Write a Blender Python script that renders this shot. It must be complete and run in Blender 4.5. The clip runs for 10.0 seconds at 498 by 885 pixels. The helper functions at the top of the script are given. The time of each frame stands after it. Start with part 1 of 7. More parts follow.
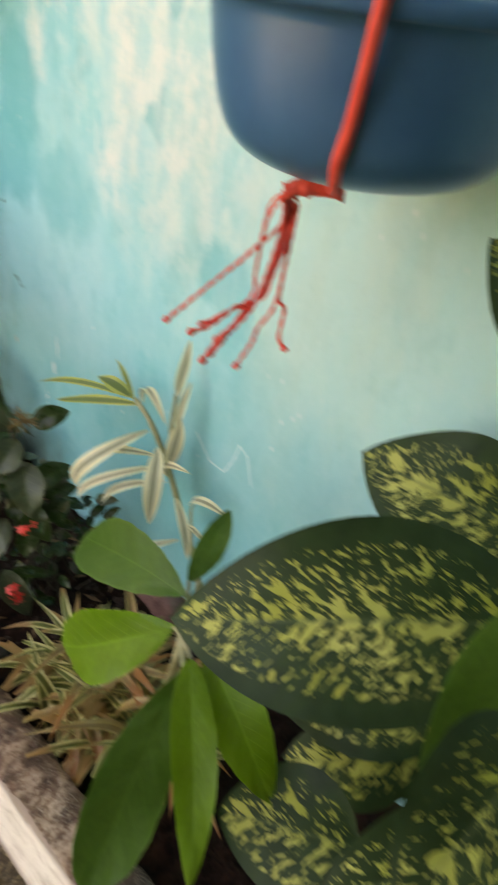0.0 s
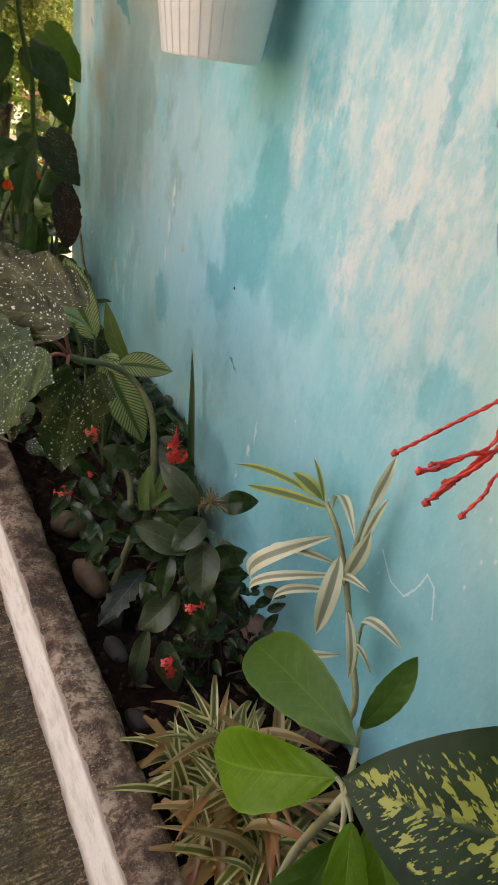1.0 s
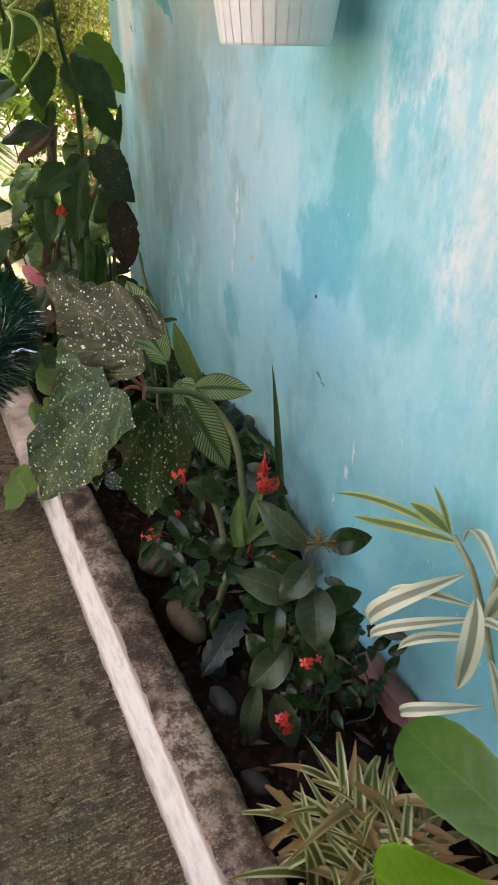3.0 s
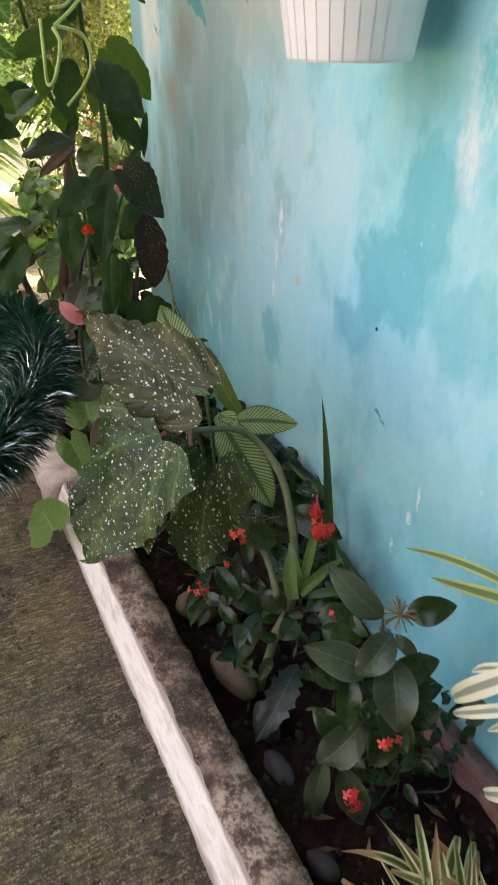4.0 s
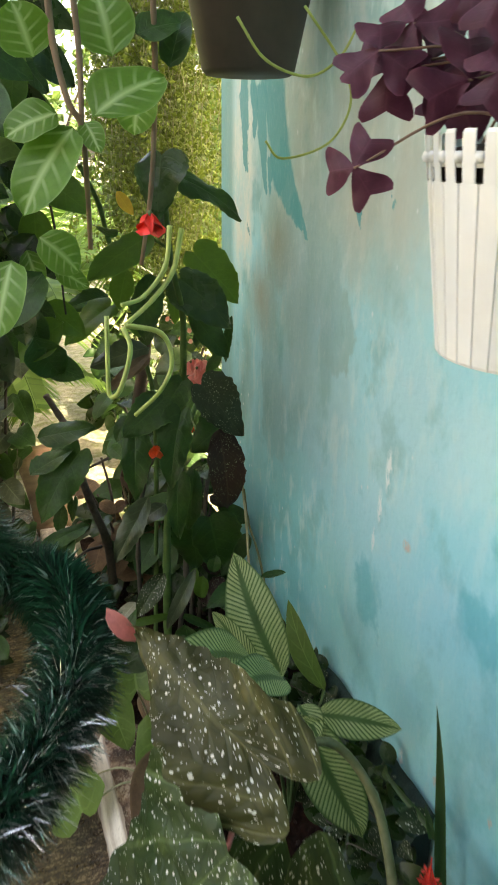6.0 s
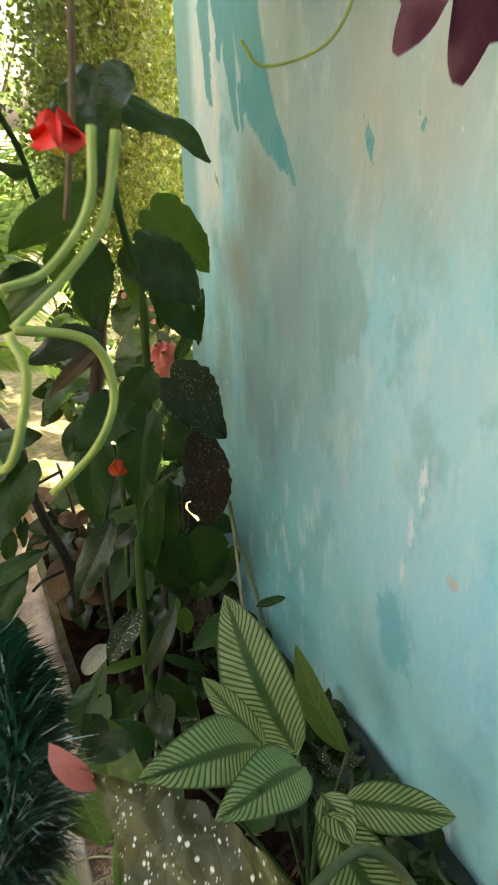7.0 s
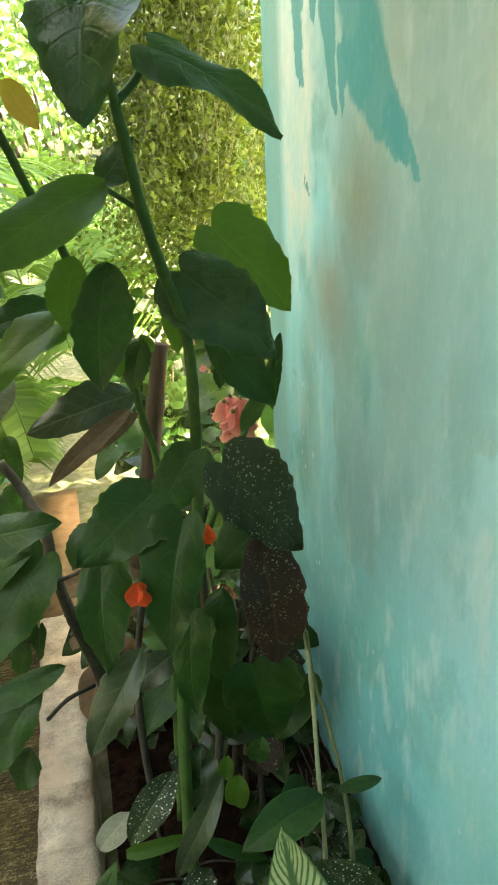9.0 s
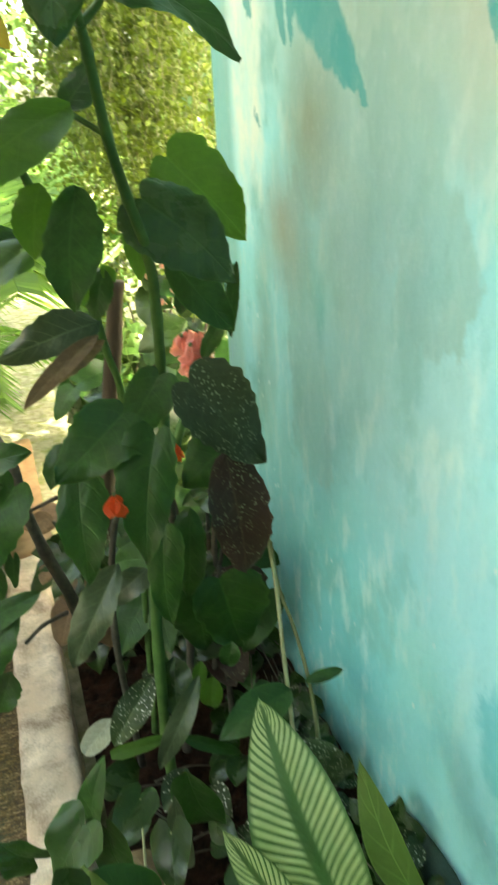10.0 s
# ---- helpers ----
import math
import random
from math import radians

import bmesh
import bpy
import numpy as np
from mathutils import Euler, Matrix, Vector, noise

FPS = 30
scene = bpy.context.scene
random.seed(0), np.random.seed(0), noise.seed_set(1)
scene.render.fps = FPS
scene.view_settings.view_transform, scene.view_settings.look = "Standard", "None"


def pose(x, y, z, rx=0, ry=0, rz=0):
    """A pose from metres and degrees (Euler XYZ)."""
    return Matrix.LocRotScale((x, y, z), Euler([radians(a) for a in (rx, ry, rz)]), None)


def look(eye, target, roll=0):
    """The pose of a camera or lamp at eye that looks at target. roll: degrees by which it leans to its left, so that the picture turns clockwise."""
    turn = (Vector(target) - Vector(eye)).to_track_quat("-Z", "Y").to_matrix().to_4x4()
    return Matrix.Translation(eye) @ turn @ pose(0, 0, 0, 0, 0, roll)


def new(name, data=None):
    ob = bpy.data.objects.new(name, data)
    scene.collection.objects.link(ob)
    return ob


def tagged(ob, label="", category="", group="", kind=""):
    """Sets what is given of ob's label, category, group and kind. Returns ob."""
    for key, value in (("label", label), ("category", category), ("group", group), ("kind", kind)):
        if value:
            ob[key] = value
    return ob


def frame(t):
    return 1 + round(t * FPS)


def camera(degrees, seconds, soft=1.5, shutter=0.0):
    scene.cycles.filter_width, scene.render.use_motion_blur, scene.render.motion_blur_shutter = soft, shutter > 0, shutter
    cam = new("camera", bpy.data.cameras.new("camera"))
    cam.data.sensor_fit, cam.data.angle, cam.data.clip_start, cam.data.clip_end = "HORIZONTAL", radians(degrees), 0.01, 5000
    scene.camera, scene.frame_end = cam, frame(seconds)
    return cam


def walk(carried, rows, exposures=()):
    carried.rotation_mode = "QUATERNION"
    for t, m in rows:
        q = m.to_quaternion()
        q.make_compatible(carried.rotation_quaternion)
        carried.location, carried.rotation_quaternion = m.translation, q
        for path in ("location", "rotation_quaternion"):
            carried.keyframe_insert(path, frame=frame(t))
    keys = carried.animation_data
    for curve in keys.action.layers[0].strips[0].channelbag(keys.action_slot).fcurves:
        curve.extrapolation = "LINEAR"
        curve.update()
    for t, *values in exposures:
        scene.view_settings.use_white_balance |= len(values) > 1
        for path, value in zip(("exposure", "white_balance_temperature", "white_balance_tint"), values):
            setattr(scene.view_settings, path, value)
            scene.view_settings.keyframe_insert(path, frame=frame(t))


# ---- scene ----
cam = camera(39.8, 10.0, 1.7, 0.35)
PATH = [
    (0, (-0.645, -1.234, 1.023), (0.603, -0.171, -0.122), 7.6),
    (0.5, (-0.65, -1.165, 1.038), (0.345, 0.224, -0.001), 6.6),
    (1, (-0.651, -1.166, 1.039), (0.274, 0.287, 0.023), 9.0),
    (1.5, (-0.64, -1.144, 1.013), (0.169, 0.376, -0.004), 7.3),
    (2, (-0.623, -1.105, 1.018), (0.188, 0.42, 0.01), 6.9),
    (3.5, (-0.649, -0.95, 1.031), (0.088, 0.578, -0.029), -1.2),
    (4, (-0.664, -0.856, 1.049), (0.093, 0.656, -0.02), 0.2),
    (4.5, (-0.68, -0.772, 1.077), (0.104, 0.758, 0.055), -0.5),
    (5, (-0.669, -0.717, 1.119), (0.082, 0.875, 0.169), -1.4),
    (5.5, (-0.598, -0.654, 1.13), (0.14, 0.994, 0.27), -2.0),
    (6, (-0.561, -0.511, 1.159), (0.098, 1.212, 0.386), 0.9),
    (7.5, (-0.414, -0.14, 1.069), (0.312, 1.498, 0.181), -2.4),
    (8, (-0.337, -0.036, 1.05), (0.282, 1.722, 0.325), -1.8),
    (8.5, (-0.311, 0.033, 1.049), (0.191, 1.832, 0.333), -2.2),
    (9, (-0.329, 0.062, 1.043), (0.127, 1.853, 0.278), -2.7),
    (9.5, (-0.34, 0.064, 1.041), (0.084, 1.848, 0.242), -3.4),
    (10, (-0.368, 0.008, 1.026), (0.214, 1.702, 0.137), -2.8),
]
EXPOSURES = [(0.0, 3.52, 11200, 21), (0.5, 3.26, 10800, 22), (1.0, 3.15, 10100, 27), (2.0, 3.22, 9400, 27), (3.5, 3.46, 8700, 27), (5.0, 3.56, 8650, 21), (6.0, 3.42, 9200, 13), (7.5, 3.40, 9850, 12), (8.5, 3.54, 9850, 3), (9.0, 3.84, 9800, -4), (9.5, 4.03, 9700, -6), (10.0, 4.13, 9700, -9)]
walk(cam, [(t, look(eye, target, roll)) for t, eye, target, roll in PATH], EXPOSURES)


# ---- world, sun, exposure ----
world = bpy.data.worlds.new("sky")
scene.world = world
world.use_nodes = True
_wn = world.node_tree
_bg = _wn.nodes["Background"]
_sky = _wn.nodes.new("ShaderNodeTexSky")
_sky.sky_type = "NISHITA"
_sky.sun_disc = False
_sky.sun_elevation = radians(47.7)
_sky.sun_rotation = radians(137.1)
_sky.dust_density, _sky.ozone_density = 5.0, 0.3
_wn.links.new(_sky.outputs["Color"], _bg.inputs["Color"])
_bg.inputs["Strength"].default_value = 0.15
sun_data = bpy.data.lights.new("sun", "SUN")
sun_data.energy, sun_data.angle, sun_data.color = 2.4, radians(0.6), (1.0, 0.95, 0.86)
sun = new("sun", sun_data)
sun.matrix_world = look((2.6, -2.8, 4.2), (0, 0, 0))


# ---- material helpers ----
class Mat:
    """A node material with short-hand for its nodes."""

    def __init__(self, name, rough=0.5, spec=0.5, metal=0.0, trans=0.0):
        self.m = bpy.data.materials.new(name)
        self.m.use_nodes = True
        self.t = self.m.node_tree
        self.b = self.t.nodes["Principled BSDF"]
        self.b.inputs["Roughness"].default_value = rough
        self.b.inputs["Specular IOR Level"].default_value = spec
        self.b.inputs["Metallic"].default_value = metal
        self._coord = None

    def n(self, kind, **inputs):
        node = self.t.nodes.new(kind)
        for key, value in inputs.items():
            self.set(node, key.replace("_", " "), value)
        return node

    def set(self, node, key, value):
        sock = node.inputs[int(key)] if key.isdigit() else node.inputs[key]
        if isinstance(value, bpy.types.NodeSocket):
            self.t.links.new(value, sock)
        else:
            sock.default_value = value

    def obj(self):
        if self._coord is None:
            self._coord = self.t.nodes.new("ShaderNodeTexCoord")
        return self._coord.outputs["Object"]

    def uv(self, layer):
        node = self.t.nodes.new("ShaderNodeUVMap")
        node.uv_map = layer
        return node.outputs["UV"]

    def mapped(self, vec, scale=(1, 1, 1), loc=(0, 0, 0), rot=(0, 0, 0)):
        node = self.t.nodes.new("ShaderNodeMapping")
        node.inputs["Scale"].default_value = scale
        node.inputs["Location"].default_value = loc
        node.inputs["Rotation"].default_value = rot
        self.t.links.new(vec, node.inputs["Vector"])
        return node.outputs["Vector"]

    def noise(self, vec, scale=5.0, detail=4.0, rough=0.55):
        node = self.n("ShaderNodeTexNoise", Scale=scale, Detail=detail, Roughness=rough)
        self.t.links.new(vec, node.inputs["Vector"])
        return node.outputs["Fac"]

    def voro(self, vec, scale=5.0, feature="F1"):
        node = self.n("ShaderNodeTexVoronoi", Scale=scale)
        node.feature = feature
        self.t.links.new(vec, node.inputs["Vector"])
        return node.outputs["Distance"]

    def math(self, op, a, b=0.0, c=None):
        node = self.t.nodes.new("ShaderNodeMath")
        node.operation = op
        self.set(node, "0", a)
        self.set(node, "1", b)
        if c is not None:
            self.set(node, "2", c)
        return node.outputs[0]

    def ramp(self, fac, lo, hi, out_lo=0.0, out_hi=1.0):
        node = self.n("ShaderNodeMapRange")
        self.set(node, "Value", fac)
        for key, value in (("From Min", lo), ("From Max", hi), ("To Min", out_lo), ("To Max", out_hi)):
            self.set(node, key, value)
        return node.outputs[0]

    def mix(self, fac, a, b, blend="MIX"):
        node = self.t.nodes.new("ShaderNodeMix")
        node.data_type, node.blend_type = "RGBA", blend
        for sock, value in ((node.inputs[0], fac), (node.inputs[6], a), (node.inputs[7], b)):
            if isinstance(value, bpy.types.NodeSocket):
                self.t.links.new(value, sock)
            else:
                sock.default_value = value if not isinstance(value, tuple) else (*value, 1.0)
        return node.outputs[2]

    def split(self, vec):
        node = self.t.nodes.new("ShaderNodeSeparateXYZ")
        self.t.links.new(vec, node.inputs[0])
        return node.outputs

    def rand(self):
        return self.t.nodes.new("ShaderNodeObjectInfo").outputs["Random"]

    def island(self):
        return self.t.nodes.new("ShaderNodeNewGeometry").outputs["Random Per Island"]

    def bump(self, height, strength=0.3, dist=0.01):
        node = self.n("ShaderNodeBump", Strength=strength, Distance=dist, Height=height)
        self.t.links.new(node.outputs[0], self.b.inputs["Normal"])

    def put(self, color=None, rough=None):
        if color is not None:
            self.set(self.b, "Base Color", color if not isinstance(color, tuple) else (*color, 1.0))
        if rough is not None:
            self.set(self.b, "Roughness", rough)
        return self.m


def thin(m, color, amount=0.25):
    """Lets light through a leaf."""
    t = m.t
    tr = t.nodes.new("ShaderNodeBsdfTranslucent")
    if isinstance(color, tuple):
        tr.inputs["Color"].default_value = (*color, 1.0)
    else:
        t.links.new(color, tr.inputs["Color"])
    mx = t.nodes.new("ShaderNodeMixShader")
    mx.inputs[0].default_value = amount
    t.links.new(m.b.outputs[0], mx.inputs[1])
    t.links.new(tr.outputs[0], mx.inputs[2])
    t.links.new(mx.outputs[0], t.nodes["Material Output"].inputs["Surface"])


def leaf_mat(name, dark, light, rough=0.4, vein=0.25, glow=0.22, veins=9.0, bump=0.25, spots=False, pale=None, wide=0.86):
    """A plain leaf: midrib and slanting side veins, patches of darker and lighter green."""
    m = Mat(name, rough=rough, spec=0.35)
    uv = m.split(m.uv("UVMap"))
    a = m.math("ABSOLUTE", m.math("SUBTRACT", m.math("MULTIPLY", uv[1], 2.0), 1.0))
    wave = m.math("SINE", m.math("MULTIPLY", m.math("SUBTRACT", uv[0], m.math("MULTIPLY", a, 0.22)), veins * 6.283))
    side = m.math("MULTIPLY", m.ramp(wave, wide, 1.0), m.ramp(a, 1.0, 0.25))
    rib = m.ramp(a, 0.015, 0.06 + (0.86 - wide) * 0.35, 1.0, 0.0)
    size = m.uv("size")
    blot = m.noise(size, 22.0, 5.0)
    col = m.mix(m.ramp(blot, 0.3, 0.7), dark, light)
    col = m.mix(m.math("MULTIPLY", m.rand(), 0.35), col, tuple(c * 0.55 for c in dark))
    col = m.mix(m.ramp(m.noise(size, 130.0, 4.0, 0.7), 0.42, 0.62, 0.0, 0.35), col, tuple(c * 0.5 for c in dark))
    pale = pale or tuple(min(1.0, c * 1.9 + 0.02) for c in light)
    lines = m.math("MAXIMUM", rib, m.math("MULTIPLY", side, 0.6))
    col = m.mix(m.math("MULTIPLY", lines, vein), col, pale)
    col = m.mix(m.ramp(a, 0.90, 1.0, 0.0, 0.3), col, pale)
    if spots:
        d = m.voro(size, 260.0)
        col = m.mix(m.math("MULTIPLY", m.ramp(d, 0.2, 0.3, 1.0, 0.0), m.ramp(m.noise(size, 40.0, 2.0), 0.44, 0.58)), col, (0.22, 0.26, 0.18))
    fine = m.noise(size, 160.0, 3.0)
    h = m.math("ADD", m.math("MULTIPLY", lines, -0.35), m.math("ADD", m.math("MULTIPLY", blot, 2.2), m.math("MULTIPLY", fine, 0.5)))
    m.bump(h, bump, 0.002)
    thin(m, tuple(min(1.0, c * 1.6) for c in light), glow)
    return m.put(col, m.ramp(blot, 0.2, 0.8, rough - 0.08, rough + 0.15))


# ---- materials ----
def wall_paint():
    """Turquoise distemper: cloudy brush-work, flaked whitewash, bare beige plaster at the far top, touch-up strokes,
    plant shade painted in at the far end.
    """
    m = Mat("weathered_turquoise_paint", rough=0.75, spec=0.2)
    o = m.obj()
    s = m.split(o)
    wide = m.noise(m.mapped(o, (2.6, 2.6, 1.7), (0, 0.7, 0.3)), 1.0, 4.0, 0.55)
    cloud = m.noise(m.mapped(o, (9, 9, 6.5), (0, 2.2, 0.9)), 1.0, 6.0, 0.6)
    streak = m.noise(m.mapped(o, (9, 9, 2.6)), 1.0, 5.0, 0.55)
    drip = m.noise(m.mapped(o, (26, 26, 10.0), (0, 3.1, 1.7)), 1.0, 6.0, 0.62)
    dab = m.noise(m.mapped(o, (24, 24, 16), (0, 1.1, 5.7)), 1.0, 6.0, 0.62)
    fine = m.noise(m.mapped(o, (110, 110, 60)), 1.0, 5.0, 0.7)
    grit = m.noise(o, 420.0, 3.0, 0.7)

    def shift(axis, *terms):
        out = s[axis]
        for tex, amount in terms:
            out = m.math("ADD", out, m.math("MULTIPLY", m.math("SUBTRACT", tex, 0.5), amount))
        return out

    # ragged edges: places are shifted by the brush-work before the patches are laid out
    y, z = shift(1, (cloud, 0.16), (dab, 0.07)), shift(2, (wide, 0.10), (dab, 0.09), (drip, 0.08))
    teal, mid, pale, white = (0.090, 0.52, 0.585), (0.21, 0.67, 0.735), (0.35, 0.75, 0.80), (0.84, 0.88, 0.87)
    beige = (0.46, 0.55, 0.48)

    def patch(cy, cz, ry, rz, soft=0.6, yy=y, zz=z):
        dy = m.math("DIVIDE", m.math("SUBTRACT", yy, cy), ry)
        dz = m.math("DIVIDE", m.math("SUBTRACT", zz, cz), rz)
        d = m.math("SQRT", m.math("ADD", m.math("MULTIPLY", dy, dy), m.math("MULTIPLY", dz, dz)))
        return m.ramp(d, 1.0 - soft, 1.0, 1.0, 0.0)

    def stroke(y0, z0, y1, z1, r0, r1, yy, zz):
        """A brush stroke from one place to another, ragged at its edge."""
        ly, lz = y1 - y0, z1 - z0
        k = 1.0 / (ly * ly + lz * lz)
        py, pz = m.math("SUBTRACT", yy, y0), m.math("SUBTRACT", zz, z0)
        h = m.math("ADD", m.math("MULTIPLY", py, ly * k), m.math("MULTIPLY", pz, lz * k))
        h = m.ramp(h, 0.0, 1.0)
        ey, ez = m.math("SUBTRACT", py, m.math("MULTIPLY", h, ly)), m.math("SUBTRACT", pz, m.math("MULTIPLY", h, lz))
        d = m.math("SQRT", m.math("ADD", m.math("MULTIPLY", ey, ey), m.math("MULTIPLY", ez, ez)))
        d = m.math("DIVIDE", d, m.ramp(h, 0.0, 1.0, r0, r1))
        return m.ramp(d, 0.85, 1.05, 1.0, 0.0)

    def lay(col, mask, amount, over):
        return m.mix(m.math("MULTIPLY", mask, amount), col, over)

    crisp = m.ramp(m.math("ADD", m.math("MULTIPLY", drip, 0.4), m.math("ADD", m.math("MULTIPLY", dab, 0.35), m.math("MULTIPLY", fine, 0.25))), 0.455, 0.555)
    soft = m.ramp(streak, 0.38, 0.66)
    puff = m.ramp(cloud, 0.40, 0.62)
    col = m.mix(m.ramp(wide, 0.36, 0.62), mid, pale)
    col = lay(col, m.ramp(cloud, 0.50, 0.36), 0.5, teal)
    col = lay(col, m.math("MULTIPLY", soft, puff), 0.6, pale)
    col = lay(col, m.ramp(dab, 0.52, 0.66), 0.25, (0.46, 0.74, 0.77))
    # thin wash, soft and cloudy
    col = lay(col, patch(-0.85, 0.85, 0.50, 0.62, 0.8), m.math("ADD", m.math("MULTIPLY", soft, 0.45), 0.35), (0.56, 0.69, 0.59))
    col = lay(col, patch(0.45, 0.72, 0.42, 0.32, 0.9), m.math("ADD", m.math("MULTIPLY", soft, 0.4), 0.35), (0.48, 0.71, 0.73))
    col = lay(col, patch(0.72, 0.66, 0.30, 0.30, 0.9), m.math("ADD", m.math("MULTIPLY", soft, 0.25), 0.35), (0.31, 0.46, 0.45))
    col = lay(col, patch(0.16, 0.80, 0.16, 0.16, 0.8), m.math("ADD", m.math("MULTIPLY", puff, 0.4), 0.35), (0.50, 0.75, 0.79))
    col = lay(col, patch(-0.32, 0.48, 0.34, 0.20, 0.9), m.math("MULTIPLY", puff, 0.5), (0.41, 0.72, 0.77))
    col = lay(col, patch(0.55, 1.24, 0.66, 0.36, 0.5), m.math("ADD", m.math("MULTIPLY", soft, 0.25), 0.68), beige)
    col = lay(col, patch(0.55, 1.28, 0.30, 0.22, 0.8), m.math("MULTIPLY", soft, 0.5), (0.54, 0.57, 0.50))
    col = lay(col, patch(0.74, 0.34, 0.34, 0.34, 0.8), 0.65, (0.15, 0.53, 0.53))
    col = lay(col, m.math("MULTIPLY", m.ramp(cloud, 0.47, 0.37), m.ramp(s[1], -0.1, 0.3)), 0.55, (0.22, 0.47, 0.45))
    col = lay(col, m.math("MULTIPLY", m.ramp(drip, 0.52, 0.64), m.ramp(s[1], -0.1, 0.3)), 0.5, (0.66, 0.80, 0.76))
    # broad paler patches over the lower middle of the wall
    col = lay(col, patch(0.30, 0.34, 0.34, 0.26, 0.8), 0.5, (0.30, 0.76, 0.79))
    col = lay(col, patch(0.02, 0.56, 0.30, 0.40, 0.9), 0.4, (0.42, 0.80, 0.86))
    # bare plaster and a grey smear under it at the far top
    col = lay(col, patch(0.42, 1.13, 0.30, 0.20, 0.6), m.math("ADD", m.math("MULTIPLY", soft, 0.3), 0.5), (0.51, 0.53, 0.46))
    col = lay(col, patch(0.72, 0.93, 0.16, 0.12, 0.8), 0.5, (0.46, 0.52, 0.46))
    col = lay(col, stroke(0.64, 1.03, 0.52, 0.86, 0.055, 0.05, y, z), m.math("ADD", m.math("MULTIPLY", soft, 0.4), 0.3), (0.30, 0.47, 0.43))
    col = lay(col, stroke(0.86, 0.90, 0.80, 0.60, 0.05, 0.07, y, z), m.math("ADD", m.math("MULTIPLY", soft, 0.3), 0.25), (0.27, 0.40, 0.37))
    col = lay(col, patch(0.36, 0.36, 0.30, 0.22, 0.8), 0.2, teal)
    # the plants' shade on the far wall, painted in as a soft grey patch
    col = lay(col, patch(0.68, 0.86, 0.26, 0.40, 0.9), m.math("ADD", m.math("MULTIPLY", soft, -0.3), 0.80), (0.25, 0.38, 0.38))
    # a washed streak, then deeper teal low at the near end
    col = lay(col, patch(0.30, 0.86, 0.16, 0.30, 0.9), m.math("ADD", m.math("MULTIPLY", streak, -0.5), 0.62), (0.50, 0.65, 0.67))
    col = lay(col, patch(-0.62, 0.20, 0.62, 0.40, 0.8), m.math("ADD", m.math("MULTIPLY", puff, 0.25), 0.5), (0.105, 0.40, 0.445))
    # more of the plants' shade painted in, lower and at the free end
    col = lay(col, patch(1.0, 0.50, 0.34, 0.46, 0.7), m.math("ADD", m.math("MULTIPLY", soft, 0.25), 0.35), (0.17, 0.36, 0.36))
    # broad paler areas
    col = lay(col, patch(0.38, 0.46, 0.32, 0.30, 0.9), m.math("ADD", m.math("MULTIPLY", soft, 0.3), 0.3), (0.44, 0.79, 0.81))
    col = lay(col, patch(-0.26, 0.76, 0.26, 0.42, 0.9), m.math("MULTIPLY", soft, 0.5), (0.60, 0.80, 0.81))
    # flaked whitewash
    col = lay(col, patch(-0.42, 1.0, 0.28, 0.42, 0.7), m.math("ADD", m.math("MULTIPLY", crisp, 0.55), m.math("MULTIPLY", soft, 0.35)), (0.85, 0.88, 0.85))
    col = lay(col, patch(-0.21, 0.98, 0.10, 0.12, 0.6), m.math("MULTIPLY", crisp, 0.8), white)
    col = lay(col, patch(-0.145, 0.88, 0.03, 0.09, 0.5), m.math("ADD", m.math("MULTIPLY", crisp, 0.6), 0.2), white)
    col = lay(col, patch(-0.33, 0.74, 0.05, 0.10, 0.7), m.math("MULTIPLY", crisp, 0.7), white)
    col = lay(col, patch(-0.52, 0.80, 0.22, 0.34, 0.8), m.math("ADD", m.math("MULTIPLY", crisp, 0.35), 0.12), (0.78, 0.82, 0.79))
    col = lay(col, patch(1.03, 1.14, 0.10, 0.32, 0.5), m.math("ADD", m.math("MULTIPLY", crisp, 0.35), 0.55), (0.76, 0.79, 0.72))
    # damp grey-green blotches
    yb, zb = shift(1, (cloud, 0.08), (dab, 0.04)), shift(2, (streak, 0.12))
    for cy, cz, ry, rz, amount, tone in ((0.81, 1.01, 0.105, 0.12, 0.85, (0.28, 0.31, 0.23)), (0.90, 0.87, 0.09, 0.12, 0.85, (0.33, 0.33, 0.26)), (0.66, 0.90, 0.05, 0.16, 0.6, (0.22, 0.40, 0.39)), (0.56, 0.84, 0.035, 0.12, 0.55, (0.24, 0.42, 0.42)), (0.78, 0.78, 0.02, 0.07, 0.7, (0.14, 0.38, 0.39)), (0.98, 0.70, 0.05, 0.25, 0.5, (0.20, 0.30, 0.25)), (0.40, 0.98, 0.05, 0.12, 0.3, (0.26, 0.46, 0.45))):
        col = lay(col, patch(cy, cz, ry, rz, 0.9, yb, zb), amount, tone)
    col = lay(col, m.ramp(shift(1, (drip, 0.03)), 1.07, 1.10), 0.8, (0.22, 0.43, 0.40))
    # turquoise touch-ups
    for cy, cz, ry, rz, amount in ((-0.09, 0.80, 0.075, 0.11, 0.72), (-0.02, 0.68, 0.12, 0.095, 0.75), (0.05, 0.57, 0.07, 0.07, 0.6), (-0.20, 0.66, 0.10, 0.10, 0.5), (-0.20, 1.02, 0.06, 0.10, 0.6), (0.36, 0.46, 0.05, 0.07, 0.6), (-0.30, 0.20, 0.50, 0.20, 0.25), (-0.62, 0.62, 0.06, 0.10, 0.5), (-0.36, 1.12, 0.03, 0.09, 0.5), (-0.47, 1.00, 0.022, 0.07, 0.55), (-0.44, 0.84, 0.03, 0.05, 0.5), (-0.56, 0.95, 0.02, 0.06, 0.4)):
        col = lay(col, patch(cy, cz, ry, rz, 0.35), amount, teal)
